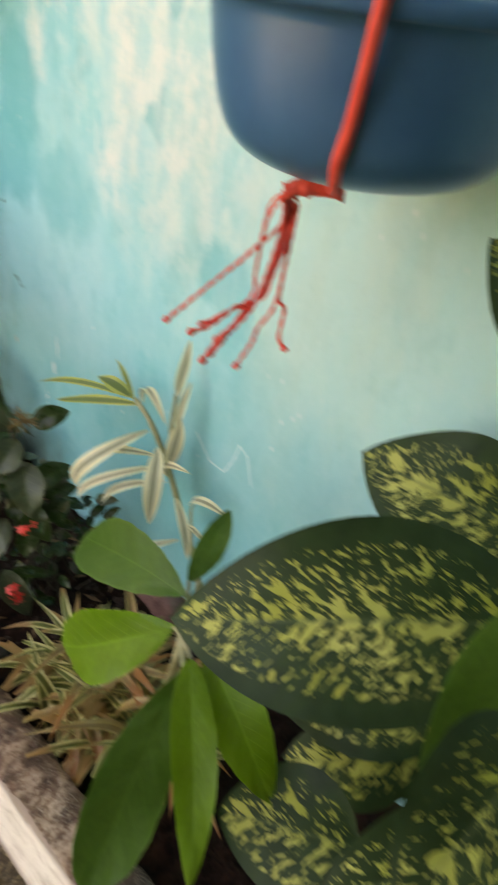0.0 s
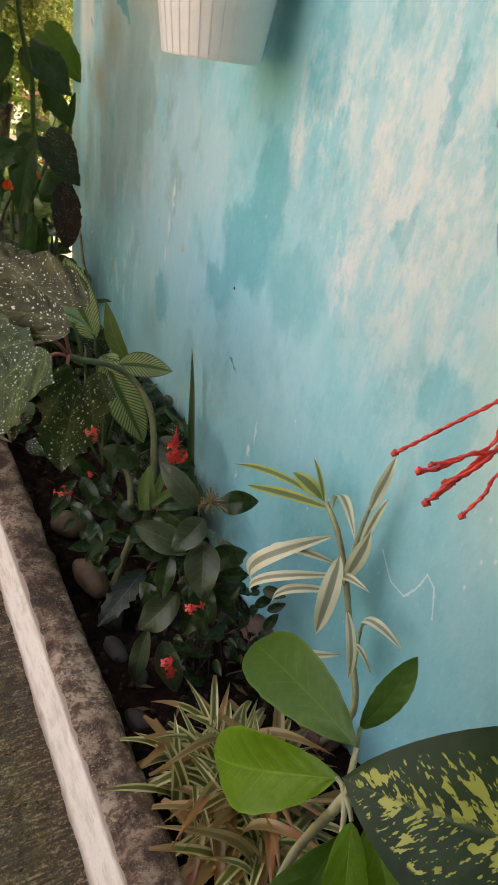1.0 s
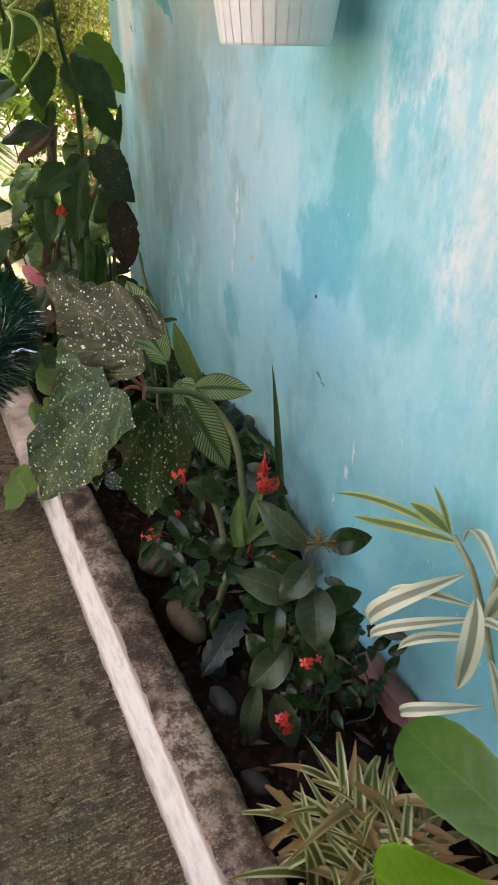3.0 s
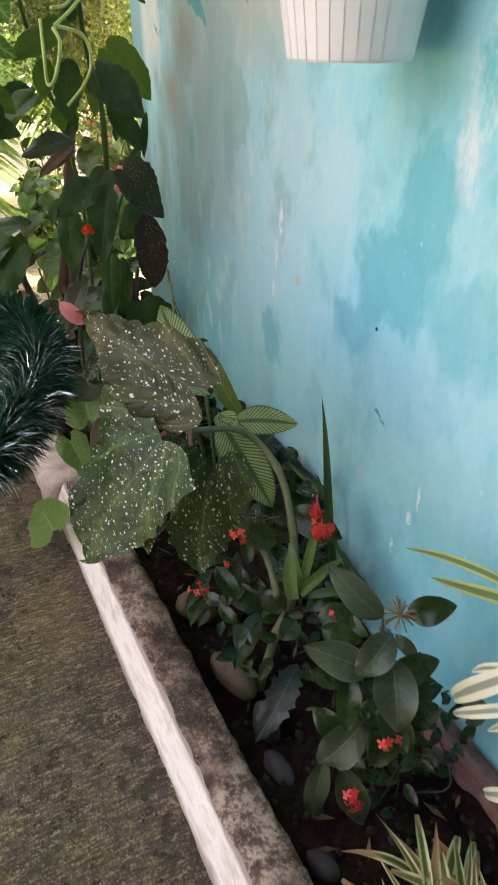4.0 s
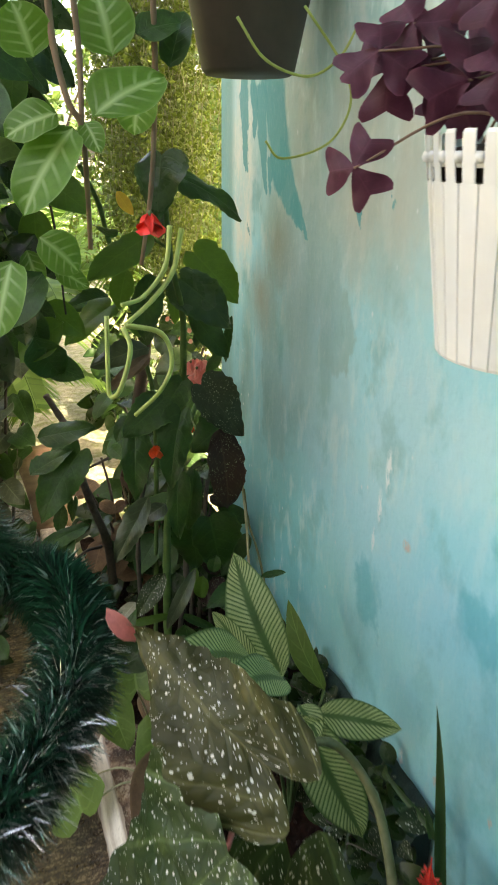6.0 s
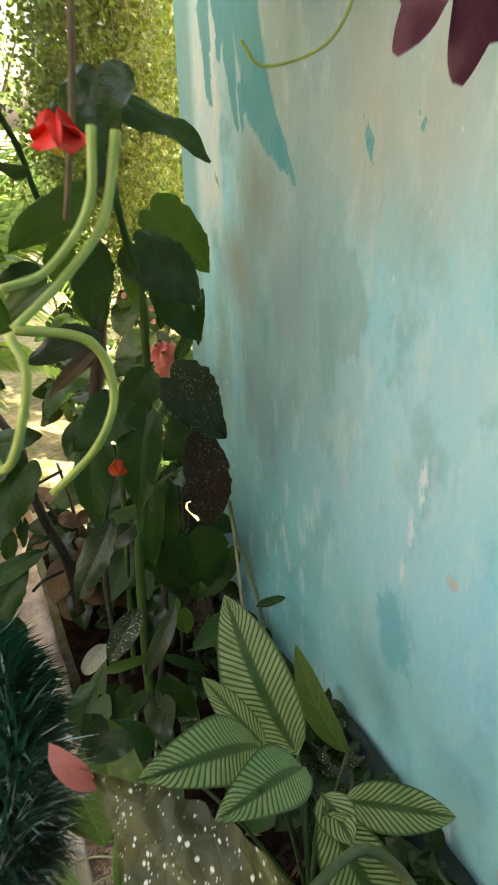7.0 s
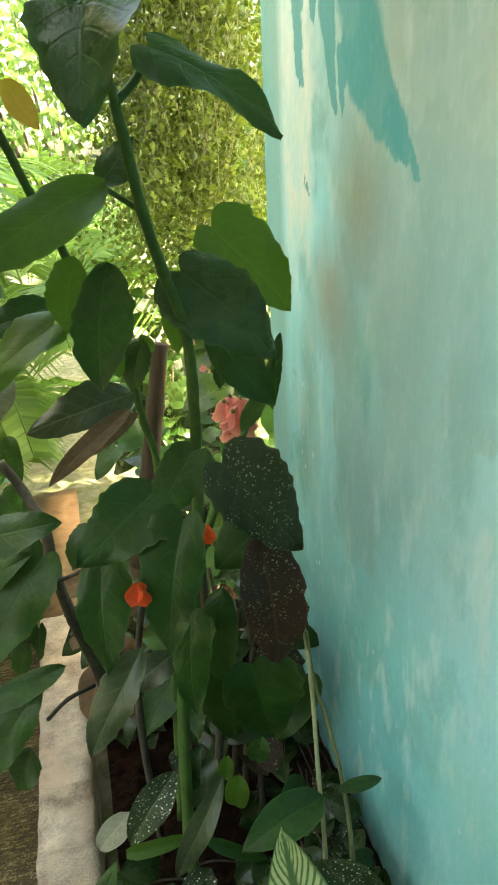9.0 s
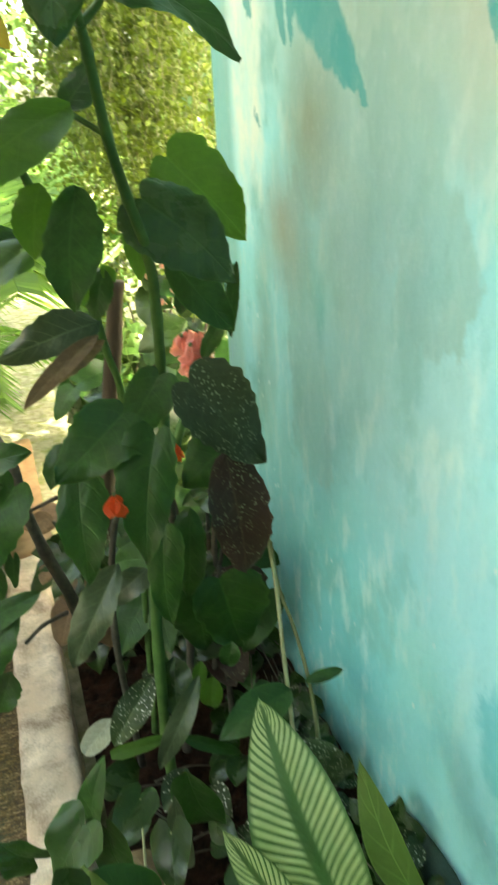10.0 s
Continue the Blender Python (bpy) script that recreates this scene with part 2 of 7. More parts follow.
    ys, zs = shift(1, (dab, 0.05), (drip, 0.03)), shift(2, (drip, 0.09), (dab, 0.04))
    for st in ((0.87, 1.34, 0.81, 1.14, 0.050, 0.050), (0.81, 1.14, 0.725, 1.06, 0.045, 0.026), (0.74, 1.075, 0.685, 1.03, 0.022, 0.006), (0.92, 1.26, 0.885, 1.10, 0.034, 0.010), (1.02, 1.28, 1.0, 1.13, 0.030, 0.010), (0.96, 1.28, 0.95, 1.19, 0.020, 0.006), (0.86, 1.14, 0.85, 1.07, 0.016, 0.004)):
        col = lay(col, stroke(*st, ys, zs), 0.88, (0.085, 0.36, 0.37))
    yt, zt = shift(1, (dab, 0.045), (fine, 0.03)), shift(2, (dab, 0.04), (fine, 0.05))
    for st in ((0.497, 1.095, 0.486, 1.075, 0.005, 0.009), (0.486, 1.072, 0.484, 1.06, 0.008, 0.004), (0.39, 1.10, 0.39, 1.09, 0.004, 0.003), (0.985, 1.01, 0.975, 1.0, 0.007, 0.003)):
        col = lay(col, stroke(*st, yt, zt), 0.8, (0.085, 0.36, 0.37))
    # chips down to the plaster and small splashes
    chip = m.voro(m.mapped(o, (42, 42, 24)), 1.0)
    gate = m.ramp(m.noise(o, 4.5, 2.0), 0.54, 0.62)
    col = lay(col, m.math("MULTIPLY", m.ramp(chip, 0.06, 0.13, 1.0, 0.0), gate), 0.7, (0.74, 0.79, 0.79))
    y3, z3 = shift(1, (fine, 0.03)), shift(2, (fine, 0.05))
    for cy, cz, ry, rz, c in ((0.264, 0.602, 0.014, 0.012, (0.68, 0.55, 0.47)), (0.335, 0.70, 0.009, 0.045, white), (0.350, 0.63, 0.008, 0.035, white), (0.36, 0.56, 0.006, 0.03, white), (-0.144, 0.307, 0.009, 0.016, white), (0.12, 0.26, 0.006, 0.012, (0.66, 0.55, 0.50)), (0.0, 0.31, 0.005, 0.01, (0.66, 0.55, 0.50)), (0.21, 0.22, 0.008, 0.02, white), (-0.16, 0.36, 0.004, 0.03, white), (-0.11, 0.22, 0.004, 0.02, white)):
        col = lay(col, m.math("MULTIPLY", patch(cy, cz, ry, rz, 0.5, y3, z3), m.ramp(fine, 0.40, 0.50)), 0.9, c)
    col = lay(col, patch(0.0, 0.60, 0.0042, 0.0045, 0.4, s[1], s[2]), 1.0, (0.02, 0.03, 0.03))
    col = lay(col, stroke(-0.02, 0.46, -0.05, 0.44, 0.004, 0.002, y3, z3), 0.7, (0.06, 0.16, 0.18))
    for st in ((-0.572, 0.385, -0.606, 0.349), (-0.606, 0.349, -0.639, 0.347), (-0.639, 0.347, -0.657, 0.379), (-0.657, 0.379, -0.667, 0.414), (-0.667, 0.414, -0.685, 0.405), (-0.685, 0.405, -0.7, 0.357)):
        col = lay(col, stroke(*st, 0.0016, 0.0014, shift(1, (fine, 0.006)), shift(2, (fine, 0.006))), 0.55, white)
    col = lay(col, m.ramp(fine, 0.54, 0.74), 0.12, white)
    col = lay(col, m.ramp(fine, 0.46, 0.32), 0.08, (0.10, 0.33, 0.36))
    # ragged dark band low along the wall, broken up by the cloud noise
    foot_band = m.math("MULTIPLY", patch(0.35, 0.05, 0.9, 0.11, 0.7), m.ramp(cloud, 0.36, 0.55))
    col = lay(col, foot_band, 0.75, (0.05, 0.07, 0.065))
    h = m.math("ADD", m.math("MULTIPLY", fine, 0.5), m.math("ADD", m.math("MULTIPLY", cloud, 1.2), m.math("ADD", m.math("MULTIPLY", dab, 0.8), m.math("MULTIPLY", grit, 0.12))))
    m.bump(h, 0.32, 0.006)
    return m.put(col, m.ramp(streak, 0.3, 0.7, 0.6, 0.85))


def concrete(name, dark, light, scale=1.0, rough=0.8, moss=None, bump=0.5):
    m = Mat(name, rough=rough, spec=0.35)
    o = m.obj()
    big = m.noise(o, 5.0 * scale, 5.0)
    fine = m.noise(o, 70.0 * scale, 6.0, 0.7)
    col = m.mix(m.ramp(m.math("ADD", m.math("MULTIPLY", big, 0.6), m.math("MULTIPLY", fine, 0.4)), 0.35, 0.65), dark, light)
    if moss:
        col = m.mix(m.math("MULTIPLY", m.ramp(m.noise(o, 3.1 * scale, 4.0), 0.48, 0.66), 0.75), col, moss)
    h = m.math("ADD", m.math("MULTIPLY", big, 1.0), m.math("MULTIPLY", fine, 0.8))
    r = m.ramp(big, 0.3, 0.7, rough - 0.2, rough + 0.1)
    m.bump(h, bump, 0.006)
    return m.put(col, r)


def path_mat():
    """Damp brown concrete: fine transverse broom ridges with groove shade and crest glints painted in, grit, mossy
    blotches.
    """
    m = Mat("damp_path_concrete", rough=0.6, spec=0.55)
    o = m.obj()
    big, mid = m.noise(o, 3.0, 5.0, 0.65), m.noise(o, 24.0, 5.0, 0.65)
    broom = m.noise(m.mapped(o, (40, 210, 60), (0, 0, 0), (0, 0, 0.30)), 1.0, 4.0, 0.65)
    grit = m.noise(o, 300.0, 3.0, 0.7)
    ridge = m.math("ADD", m.math("MULTIPLY", broom, 0.42), m.math("ADD", m.math("MULTIPLY", grit, 0.46), m.math("MULTIPLY", mid, 0.12)))
    col = m.mix(m.ramp(m.math("ADD", m.math("MULTIPLY", big, 0.6), m.math("MULTIPLY", mid, 0.4)), 0.40, 0.60), (0.056, 0.035, 0.012), (0.205, 0.138, 0.056))
    col = m.mix(m.math("MULTIPLY", m.ramp(m.noise(o, 2.7, 4.0), 0.44, 0.60), 0.65), col, (0.190, 0.128, 0.022))
    moss = m.math("MULTIPLY", m.ramp(m.noise(o, 7.0, 6.0, 0.7), 0.47, 0.58), m.ramp(m.noise(o, 90.0, 4.0, 0.7), 0.42, 0.55))
    col = m.mix(m.math("MULTIPLY", moss, 0.75), col, (0.040, 0.042, 0.010))
    s = m.split(o)
    rim = m.math("MULTIPLY", m.ramp(m.math("ADD", s[0], m.math("MULTIPLY", m.math("SUBTRACT", mid, 0.5), 0.05)), -0.53, -0.50), 0.7)
    col = m.mix(rim, col, (0.085, 0.045, 0.028))
    # shade in the grooves and glints on the crests, put into the colour
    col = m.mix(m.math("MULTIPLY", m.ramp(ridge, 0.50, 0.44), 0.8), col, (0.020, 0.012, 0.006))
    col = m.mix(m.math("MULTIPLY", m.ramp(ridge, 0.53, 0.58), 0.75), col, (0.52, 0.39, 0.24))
    m.bump(m.math("ADD", m.math("MULTIPLY", ridge, 2.6), mid), 1.0, 0.006)
    return m.put(col, m.ramp(m.math("ADD", m.math("MULTIPLY", big, 0.7), m.math("MULTIPLY", mid, 0.3)), 0.40, 0.60, 0.2, 0.55))


def kerb_top():
    """Raw kerb: dark brown stains, scuffed pale patches, pits."""
    m = Mat("stained_kerb_concrete", rough=0.6, spec=0.5)
    o = m.obj()
    big, mid, fine = m.noise(o, 9.0, 4.0), m.noise(o, 34.0, 6.0, 0.65), m.noise(o, 150.0, 5.0, 0.7)
    col = m.mix(m.ramp(mid, 0.36, 0.62), (0.070, 0.031, 0.017), (0.30, 0.158, 0.095))
    col = m.mix(m.math("MULTIPLY", m.ramp(big, 0.50, 0.62), 0.80), col, (0.030, 0.018, 0.013))
    scuff = m.math("MULTIPLY", m.ramp(m.math("ADD", m.math("MULTIPLY", mid, 0.5), m.math("MULTIPLY", fine, 0.5)), 0.48, 0.55), m.ramp(big, 0.58, 0.45))
    col = m.mix(m.math("MULTIPLY", scuff, 0.8), col, (0.62, 0.46, 0.34))
    grain = m.math("MULTIPLY", m.ramp(m.noise(o, 330.0, 3.0, 0.7), 0.57, 0.64), m.ramp(m.noise(o, 16.0, 3.0), 0.44, 0.58))
    col = m.mix(m.math("MULTIPLY", grain, 0.8), col, (0.72, 0.60, 0.48))
    col = m.mix(m.math("MULTIPLY", m.ramp(fine, 0.56, 0.68), 0.35), col, (0.38, 0.29, 0.22))
    m.bump(m.math("ADD", m.math("MULTIPLY", mid, 1.6), m.math("ADD", fine, m.math("MULTIPLY", grain, 0.6))), 0.8, 0.006)
    return m.put(col, m.ramp(big, 0.40, 0.60, 0.34, 0.8))


def kerb_paint():
    m = Mat("worn_white_kerb_paint", rough=0.6, spec=0.35)
    o = m.obj()
    s = m.split(o)
    long = m.noise(m.mapped(o, (60, 16, 60)), 1.0, 5.0, 0.6)
    fine = m.noise(o, 140.0, 4.0, 0.7)
    col = m.mix(m.ramp(long, 0.30, 0.52), (0.64, 0.53, 0.42), (0.86, 0.76, 0.64))
    # worn brown along both rims of the painted face
    rim = m.math("ADD", m.ramp(s[0], -0.456, -0.447), m.ramp(s[0], -0.470, -0.482))
    rim = m.ramp(m.math("ADD", rim, m.math("SUBTRACT", long, 0.5)), 0.35, 0.8)
    col = m.mix(m.math("MULTIPLY", rim, 0.8), col, (0.24, 0.145, 0.10))
    col = m.mix(m.math("MULTIPLY", m.ramp(fine, 0.56, 0.70), 0.3), col, (0.30, 0.20, 0.14))
    m.bump(m.math("ADD", fine, long), 0.45, 0.003)
    return m.put(col)


def soil_mat():
    m = Mat("damp_dark_soil", rough=0.85, spec=0.1)
    o = m.obj()
    a, b = m.noise(o, 38.0, 6.0, 0.7), m.noise(o, 9.0, 4.0)
    col = m.mix(m.ramp(a, 0.35, 0.7), (0.006, 0.003, 0.002), (0.044, 0.020, 0.013))
    col = m.mix(m.math("MULTIPLY", m.ramp(b, 0.45, 0.7), 0.5), col, (0.014, 0.007, 0.005))
    m.bump(m.math("ADD", a, b), 0.9, 0.02)
    return m.put(col)


def plain(name, a, b, rough=0.5, scale=30.0, bump=0.2, metal=0.0, stretch=(1, 1, 1), spec=0.5):
    m = Mat(name, rough=rough, metal=metal, spec=spec)
    o = m.mapped(m.obj(), stretch)
    f, g = m.noise(o, scale, 5.0, 0.6), m.noise(o, scale * 0.17, 3.0)
    col = m.mix(m.ramp(m.math("ADD", m.math("MULTIPLY", f, 0.5), m.math("MULTIPLY", g, 0.5)), 0.35, 0.65), a, b)
    m.bump(f, bump, 0.003)
    return m.put(col, m.ramp(g, 0.3, 0.7, max(0.05, rough - 0.1), min(1.0, rough + 0.12)))


def mottled_mat():
    """Dieffenbachia: dark green with cream-yellow flecks that run along the side veins."""
    m = Mat("dieffenbachia_leaf", rough=0.45, spec=0.2)
    uvv = m.uv("size")
    uv = m.split(m.uv("UVMap"))
    s = m.split(uvv)
    a = m.math("ABSOLUTE", m.math("SUBTRACT", m.math("MULTIPLY", uv[1], 2.0), 1.0))
    av = m.math("ABSOLUTE", s[1])
    along = m.math("SUBTRACT", s[0], m.math("MULTIPLY", av, 0.85))
    comb = m.n("ShaderNodeCombineXYZ", X=m.math("MULTIPLY", along, 205.0), Y=m.math("MULTIPLY", s[1], 150.0), Z=m.math("MULTIPLY", m.rand(), 20.0))
    fleck = m.noise(comb.outputs[0], 1.0, 3.0, 0.5)
    cloud = m.noise(uvv, 11.0, 3.0)
    where = m.math("MULTIPLY", m.ramp(a, 0.80, 0.45), m.math("MULTIPLY", m.ramp(uv[0], 0.04, 0.28), m.ramp(uv[0], 1.0, 0.8)))
    lim = m.math("ADD", fleck, m.math("MULTIPLY", m.math("SUBTRACT", cloud, 0.5), 0.30))
    wide = m.n("ShaderNodeTexNoise", Scale=0.42, Detail=3.0, Roughness=0.55)
    m.t.links.new(comb.outputs[0], wide.inputs["Vector"])
    broad = m.math("ADD", wide.outputs["Fac"], m.math("MULTIPLY", m.math("SUBTRACT", 0.45, a), 0.16))
    mask = m.math("MAXIMUM", m.ramp(lim, 0.595, 0.61), m.ramp(broad, 0.575, 0.588))
    mask = m.math("MULTIPLY", mask, m.ramp(where, 0.10, 0.22))
    body = m.mix(m.ramp(m.noise(uvv, 30.0, 4.0), 0.3, 0.7), (0.011, 0.026, 0.011), (0.026, 0.052, 0.021))
    col = m.mix(mask, body, m.mix(m.ramp(cloud, 0.3, 0.7), (0.28, 0.31, 0.04), (0.50, 0.50, 0.15)))
    rib = m.ramp(a, 0.01, 0.05, 1.0, 0.0)
    col = m.mix(m.math("MULTIPLY", rib, 0.4), col, (0.10, 0.14, 0.06))
    wave = m.math("SINE", m.math("MULTIPLY", along, 330.0))
    m.bump(m.math("ADD", m.math("MULTIPLY", wave, 0.2), m.math("ADD", m.math("MULTIPLY", cloud, 3.0), m.math("MULTIPLY", rib, -1.0))), 0.35, 0.002)
    thin(m, (0.12, 0.2, 0.05), 0.12)
    return m.put(col, m.ramp(cloud, 0.3, 0.7, 0.38, 0.6))


def dotted_mat(name, dark, light, dots=128.0):
    """Angel-wing begonia: puckered olive leaf, ribs that fan out from the stalk, silver-white dots of uneven size."""
    m = Mat(name, rough=0.5, spec=0.3)
    uvv = m.uv("size")
    uv, s = m.split(m.uv("UVMap")), m.split(uvv)
    a = m.math("ABSOLUTE", m.math("SUBTRACT", m.math("MULTIPLY", uv[1], 2.0), 1.0))
    gate = m.ramp(m.noise(uvv, 38.0, 2.0), 0.30, 0.60, 0.13, 0.21)
    big = m.ramp(m.math("SUBTRACT", m.voro(uvv, dots), gate), -0.03, 0.03, 1.0, 0.0)
    small = m.math("MULTIPLY", m.ramp(m.voro(m.mapped(uvv, (1, 1, 1), (0.37, 0.21, 0)), dots * 2.1), 0.15, 0.21, 1.0, 0.0), m.ramp(m.noise(uvv, 60.0, 2.0), 0.46, 0.56))
    dot = m.math("MAXIMUM", big, small)
    body = m.mix(m.ramp(m.noise(uvv, 16.0, 4.0), 0.35, 0.65), dark, light)
    fan = m.math("ARCTAN2", s[1], m.math("ADD", s[0], 0.012))
    wave = m.math("COSINE", m.math("MULTIPLY", m.math("ADD", fan, m.math("MULTIPLY", m.math("SUBTRACT", m.noise(uvv, 20.0, 2.0), 0.5), 0.12)), 11.0))
    rib = m.math("MULTIPLY", m.ramp(wave, 0.93, 1.0), m.ramp(uv[0], 0.0, 0.9, 1.0, 0.25))
    net = m.voro(uvv, 48.0, "DISTANCE_TO_EDGE")
    body = m.mix(m.ramp(wave, 0.5, -0.7, 0.0, 0.40), body, tuple(c * 0.5 for c in dark))
    body = m.mix(m.ramp(net, 0.0, 0.10, 0.35, 0.0), body, tuple(c * 0.45 for c in dark))
    col = m.mix(m.math("MULTIPLY", rib, 0.55), body, tuple(c * 1.9 + 0.02 for c in light))
    col = m.mix(dot, col, (0.74, 0.73, 0.62))
    rough = m.noise(uvv, 75.0, 4.0)
    h = m.math("ADD", m.math("MULTIPLY", m.ramp(net, 0.0, 0.35), 1.1), m.math("ADD", m.math("MULTIPLY", rough, 0.6), m.math("MULTIPLY", rib, -1.0)))
    m.bump(h, 0.4, 0.004)
    thin(m, (0.14, 0.2, 0.06), 0.12)
    return m.put(col, m.ramp(rough, 0.3, 0.7, 0.34, 0.6))


def striped_mat():
    """Pin-stripe calathea: pale lines on green, dark along the midrib and the rim."""
    m = Mat("calathea_leaf", rough=0.45, spec=0.3)
    uvv = m.uv("size")
    uv, s = m.split(m.uv("UVMap")), m.split(uvv)
    a = m.math("ABSOLUTE", m.math("SUBTRACT", m.math("MULTIPLY", uv[1], 2.0), 1.0))
    run = m.math("SUBTRACT", m.math("MULTIPLY", s[0], 1.0), m.math("MULTIPLY", m.math("POWER", a, 0.8), 0.035))
    run = m.math("ADD", run, m.math("MULTIPLY", m.noise(uvv, 14.0, 2.0), 0.006))
    wave = m.math("SINE", m.math("MULTIPLY", run, 760.0))
    line = m.math("MULTIPLY", m.ramp(wave, -0.65, -0.10), m.math("MULTIPLY", m.ramp(a, 0.10, 0.2), m.ramp(a, 0.97, 0.86)))
    body = m.mix(m.ramp(m.noise(uvv, 24.0, 3.0), 0.3, 0.7), (0.020, 0.066, 0.014), (0.040, 0.105, 0.024))
    pale = m.mix(m.ramp(m.noise(uvv, 30.0, 3.0), 0.3, 0.7), (0.28, 0.36, 0.14), (0.44, 0.50, 0.23))
    col = m.mix(line, body, pale)
    m.bump(m.math("ADD", m.math("MULTIPLY", wave, 0.5), m.ramp(a, 0.0, 0.08, -1.0, 0.0)), 0.4, 0.0015)
    thin(m, (0.3, 0.45, 0.15), 0.2)
    return m.put(col)


def banded_mat(name, edge, mid, tips=None, split=0.55, wob=0.25):
    """Strap leaves with an edge of another colour along their length."""
    m = Mat(name, rough=0.45)
    uvv = m.uv("size")
    uv = m.split(m.uv("UVMap"))
    a = m.math("ABSOLUTE", m.math("SUBTRACT", m.math("MULTIPLY", uv[1], 2.0), 1.0))
    streak = m.noise(m.mapped(uvv, (14, 420, 1)), 1.0, 3.0)
    k = m.math("ADD", a, m.math("MULTIPLY", m.math("SUBTRACT", streak, 0.5), wob * 2))
    col = m.mix(m.ramp(k, split - 0.06, split + 0.06), mid, edge)
    col = m.mix(m.math("MULTIPLY", streak, 0.2), col, tuple(c * 0.5 for c in mid))
    if tips:
        r = m.rand()
        dry = m.ramp(m.math("ADD", uv[0], m.math("ADD", m.math("MULTIPLY", r, 0.5), m.math("MULTIPLY", streak, 0.28))), 1.20, 1.28)
        col = m.mix(dry, col, m.mix(streak, tips, tuple(c * 0.4 for c in tips)))
    m.bump(streak, 0.3, 0.001)
    thin(m, edge, 0.2)
    return m.put(col)


def needle_mat():
    m = Mat("tinsel_foil", rough=0.34, spec=0.4)
    r = m.island()
    col = m.mix(m.ramp(r, 0.0, 0.75), (0.003, 0.022, 0.013), (0.014, 0.105, 0.055))
    # a few needles in a pale tone, highlights painted into the colour
    col = m.mix(m.ramp(r, 0.95, 0.97), col, (0.36, 0.52, 0.47))
    return m.put(col)


def foliage_mat(name, dark, light, glow=0.35, rough=0.5):
    m = Mat(name, rough=rough)
    r = m.island()
    col = m.mix(r, dark, light)
    thin(m, light, glow)
    return m.put(col)


PAINT = wall_paint()
PATH_M = path_mat()
KERB_M = kerb_top()
KERB_W = kerb_paint()
KERB_P = concrete("pale_kerb_concrete", (0.26, 0.17, 0.115), (0.92, 0.75, 0.62), 4.0, 0.8, (0.74, 0.56, 0.43), 1.0)
SOIL = soil_mat()
GRAVEL = concrete("pale_sunlit_ground", (0.12, 0.115, 0.06), (0.36, 0.335, 0.26), 6.0, 0.9, (0.12, 0.15, 0.02), 0.6)
STONE = concrete("river_stone", (0.045, 0.027, 0.014), (0.23, 0.145, 0.08), 5.0, 0.6, None, 0.35)
STONE_G = concrete("grey_stone", (0.022, 0.018, 0.016), (0.07, 0.06, 0.055), 6.0, 0.6, None, 0.25)
PINKC = concrete("pink_washed_concrete", (0.13, 0.055, 0.045), (0.42, 0.22, 0.19), 5.0, 0.85, None, 0.7)
SLABC = concrete("turquoise_stained_concrete", (0.012, 0.020, 0.017), (0.045, 0.09, 0.075), 4.0, 0.85, None, 0.7)
CLOD = plain("soil_crumb", (0.008, 0.004, 0.002), (0.048, 0.022, 0.012), 0.85, 120.0, 0.5)
LITTER = foliage_mat("dry_leaf_scrap", (0.05, 0.025, 0.012), (0.30, 0.18, 0.09), 0.1, 0.8)
BLUE = plain("blue_plastic", (0.026, 0.115, 0.235), (0.045, 0.165, 0.31), 0.38, 14.0, 0.06)
WHITE_P = plain("white_plastic", (0.80, 0.79, 0.76), (0.90, 0.89, 0.86), 0.4, 20.0, 0.05)
BROWN_P = plain("dark_brown_plastic", (0.05, 0.038, 0.03), (0.09, 0.07, 0.055), 0.55, 20.0, 0.1)
RED_R = plain("red_raffia", (0.94, 0.060, 0.040), (0.97, 0.115, 0.080), 0.6, 260.0, 0.5, stretch=(1, 1, 0.2))
WIRE_M = plain("green_tendril", (0.30, 0.38, 0.08), (0.45, 0.52, 0.16), 0.5, 60.0, 0.1)
WOOD = plain("weathered_post_wood", (0.032, 0.018, 0.010), (0.095, 0.055, 0.032), 0.8, 60.0, 0.7, stretch=(1, 1, 0.12))
BARK = plain("dark_bark", (0.03, 0.024, 0.018), (0.09, 0.075, 0.055), 0.85, 90.0, 0.8)
CANE_M = plain("begonia_cane", (0.085, 0.10, 0.035), (0.19, 0.19, 0.085), 0.5, 90.0, 0.3)
STEM_G = plain("green_stem", (0.035, 0.075, 0.025), (0.075, 0.13, 0.045), 0.45, 90.0, 0.2)
STEM_B = plain("begonia_stem", (0.045, 0.10, 0.025), (0.095, 0.17, 0.045), 0.6, 60.0, 0.3, spec=0.25)
STEM_O = plain("oxalis_stalk", (0.16, 0.09, 0.06), (0.28, 0.16, 0.11), 0.5, 90.0, 0.2)
VINE_B = plain("brown_vine", (0.12, 0.07, 0.04), (0.22, 0.14, 0.08), 0.7)
STEM_R = plain("red_stalk", (0.28, 0.06, 0.05), (0.40, 0.12, 0.10), 0.5)
STEM_P = plain("pale_stem", (0.25, 0.24, 0.12), (0.42, 0.40, 0.24), 0.5, 90.0, 0.2)
RED_F = plain("red_petal", (0.78, 0.025, 0.025), (0.92, 0.09, 0.06), 0.45, 80.0, 0.1)
ORANGE_F = leaf_mat("orange_petal", (0.88, 0.07, 0.02), (0.95, 0.14, 0.04), 0.45, 0.1, 0.4, 5.0, 0.2)
PINK_F = leaf_mat("coral_petal", (0.88, 0.23, 0.19), (0.95, 0.38, 0.33), 0.5, 0.1, 0.5, 5.0, 0.3)
DRY_F = plain("dry_flower_head", (0.11, 0.075, 0.03), (0.24, 0.17, 0.07), 0.8, 80.0, 0.4)
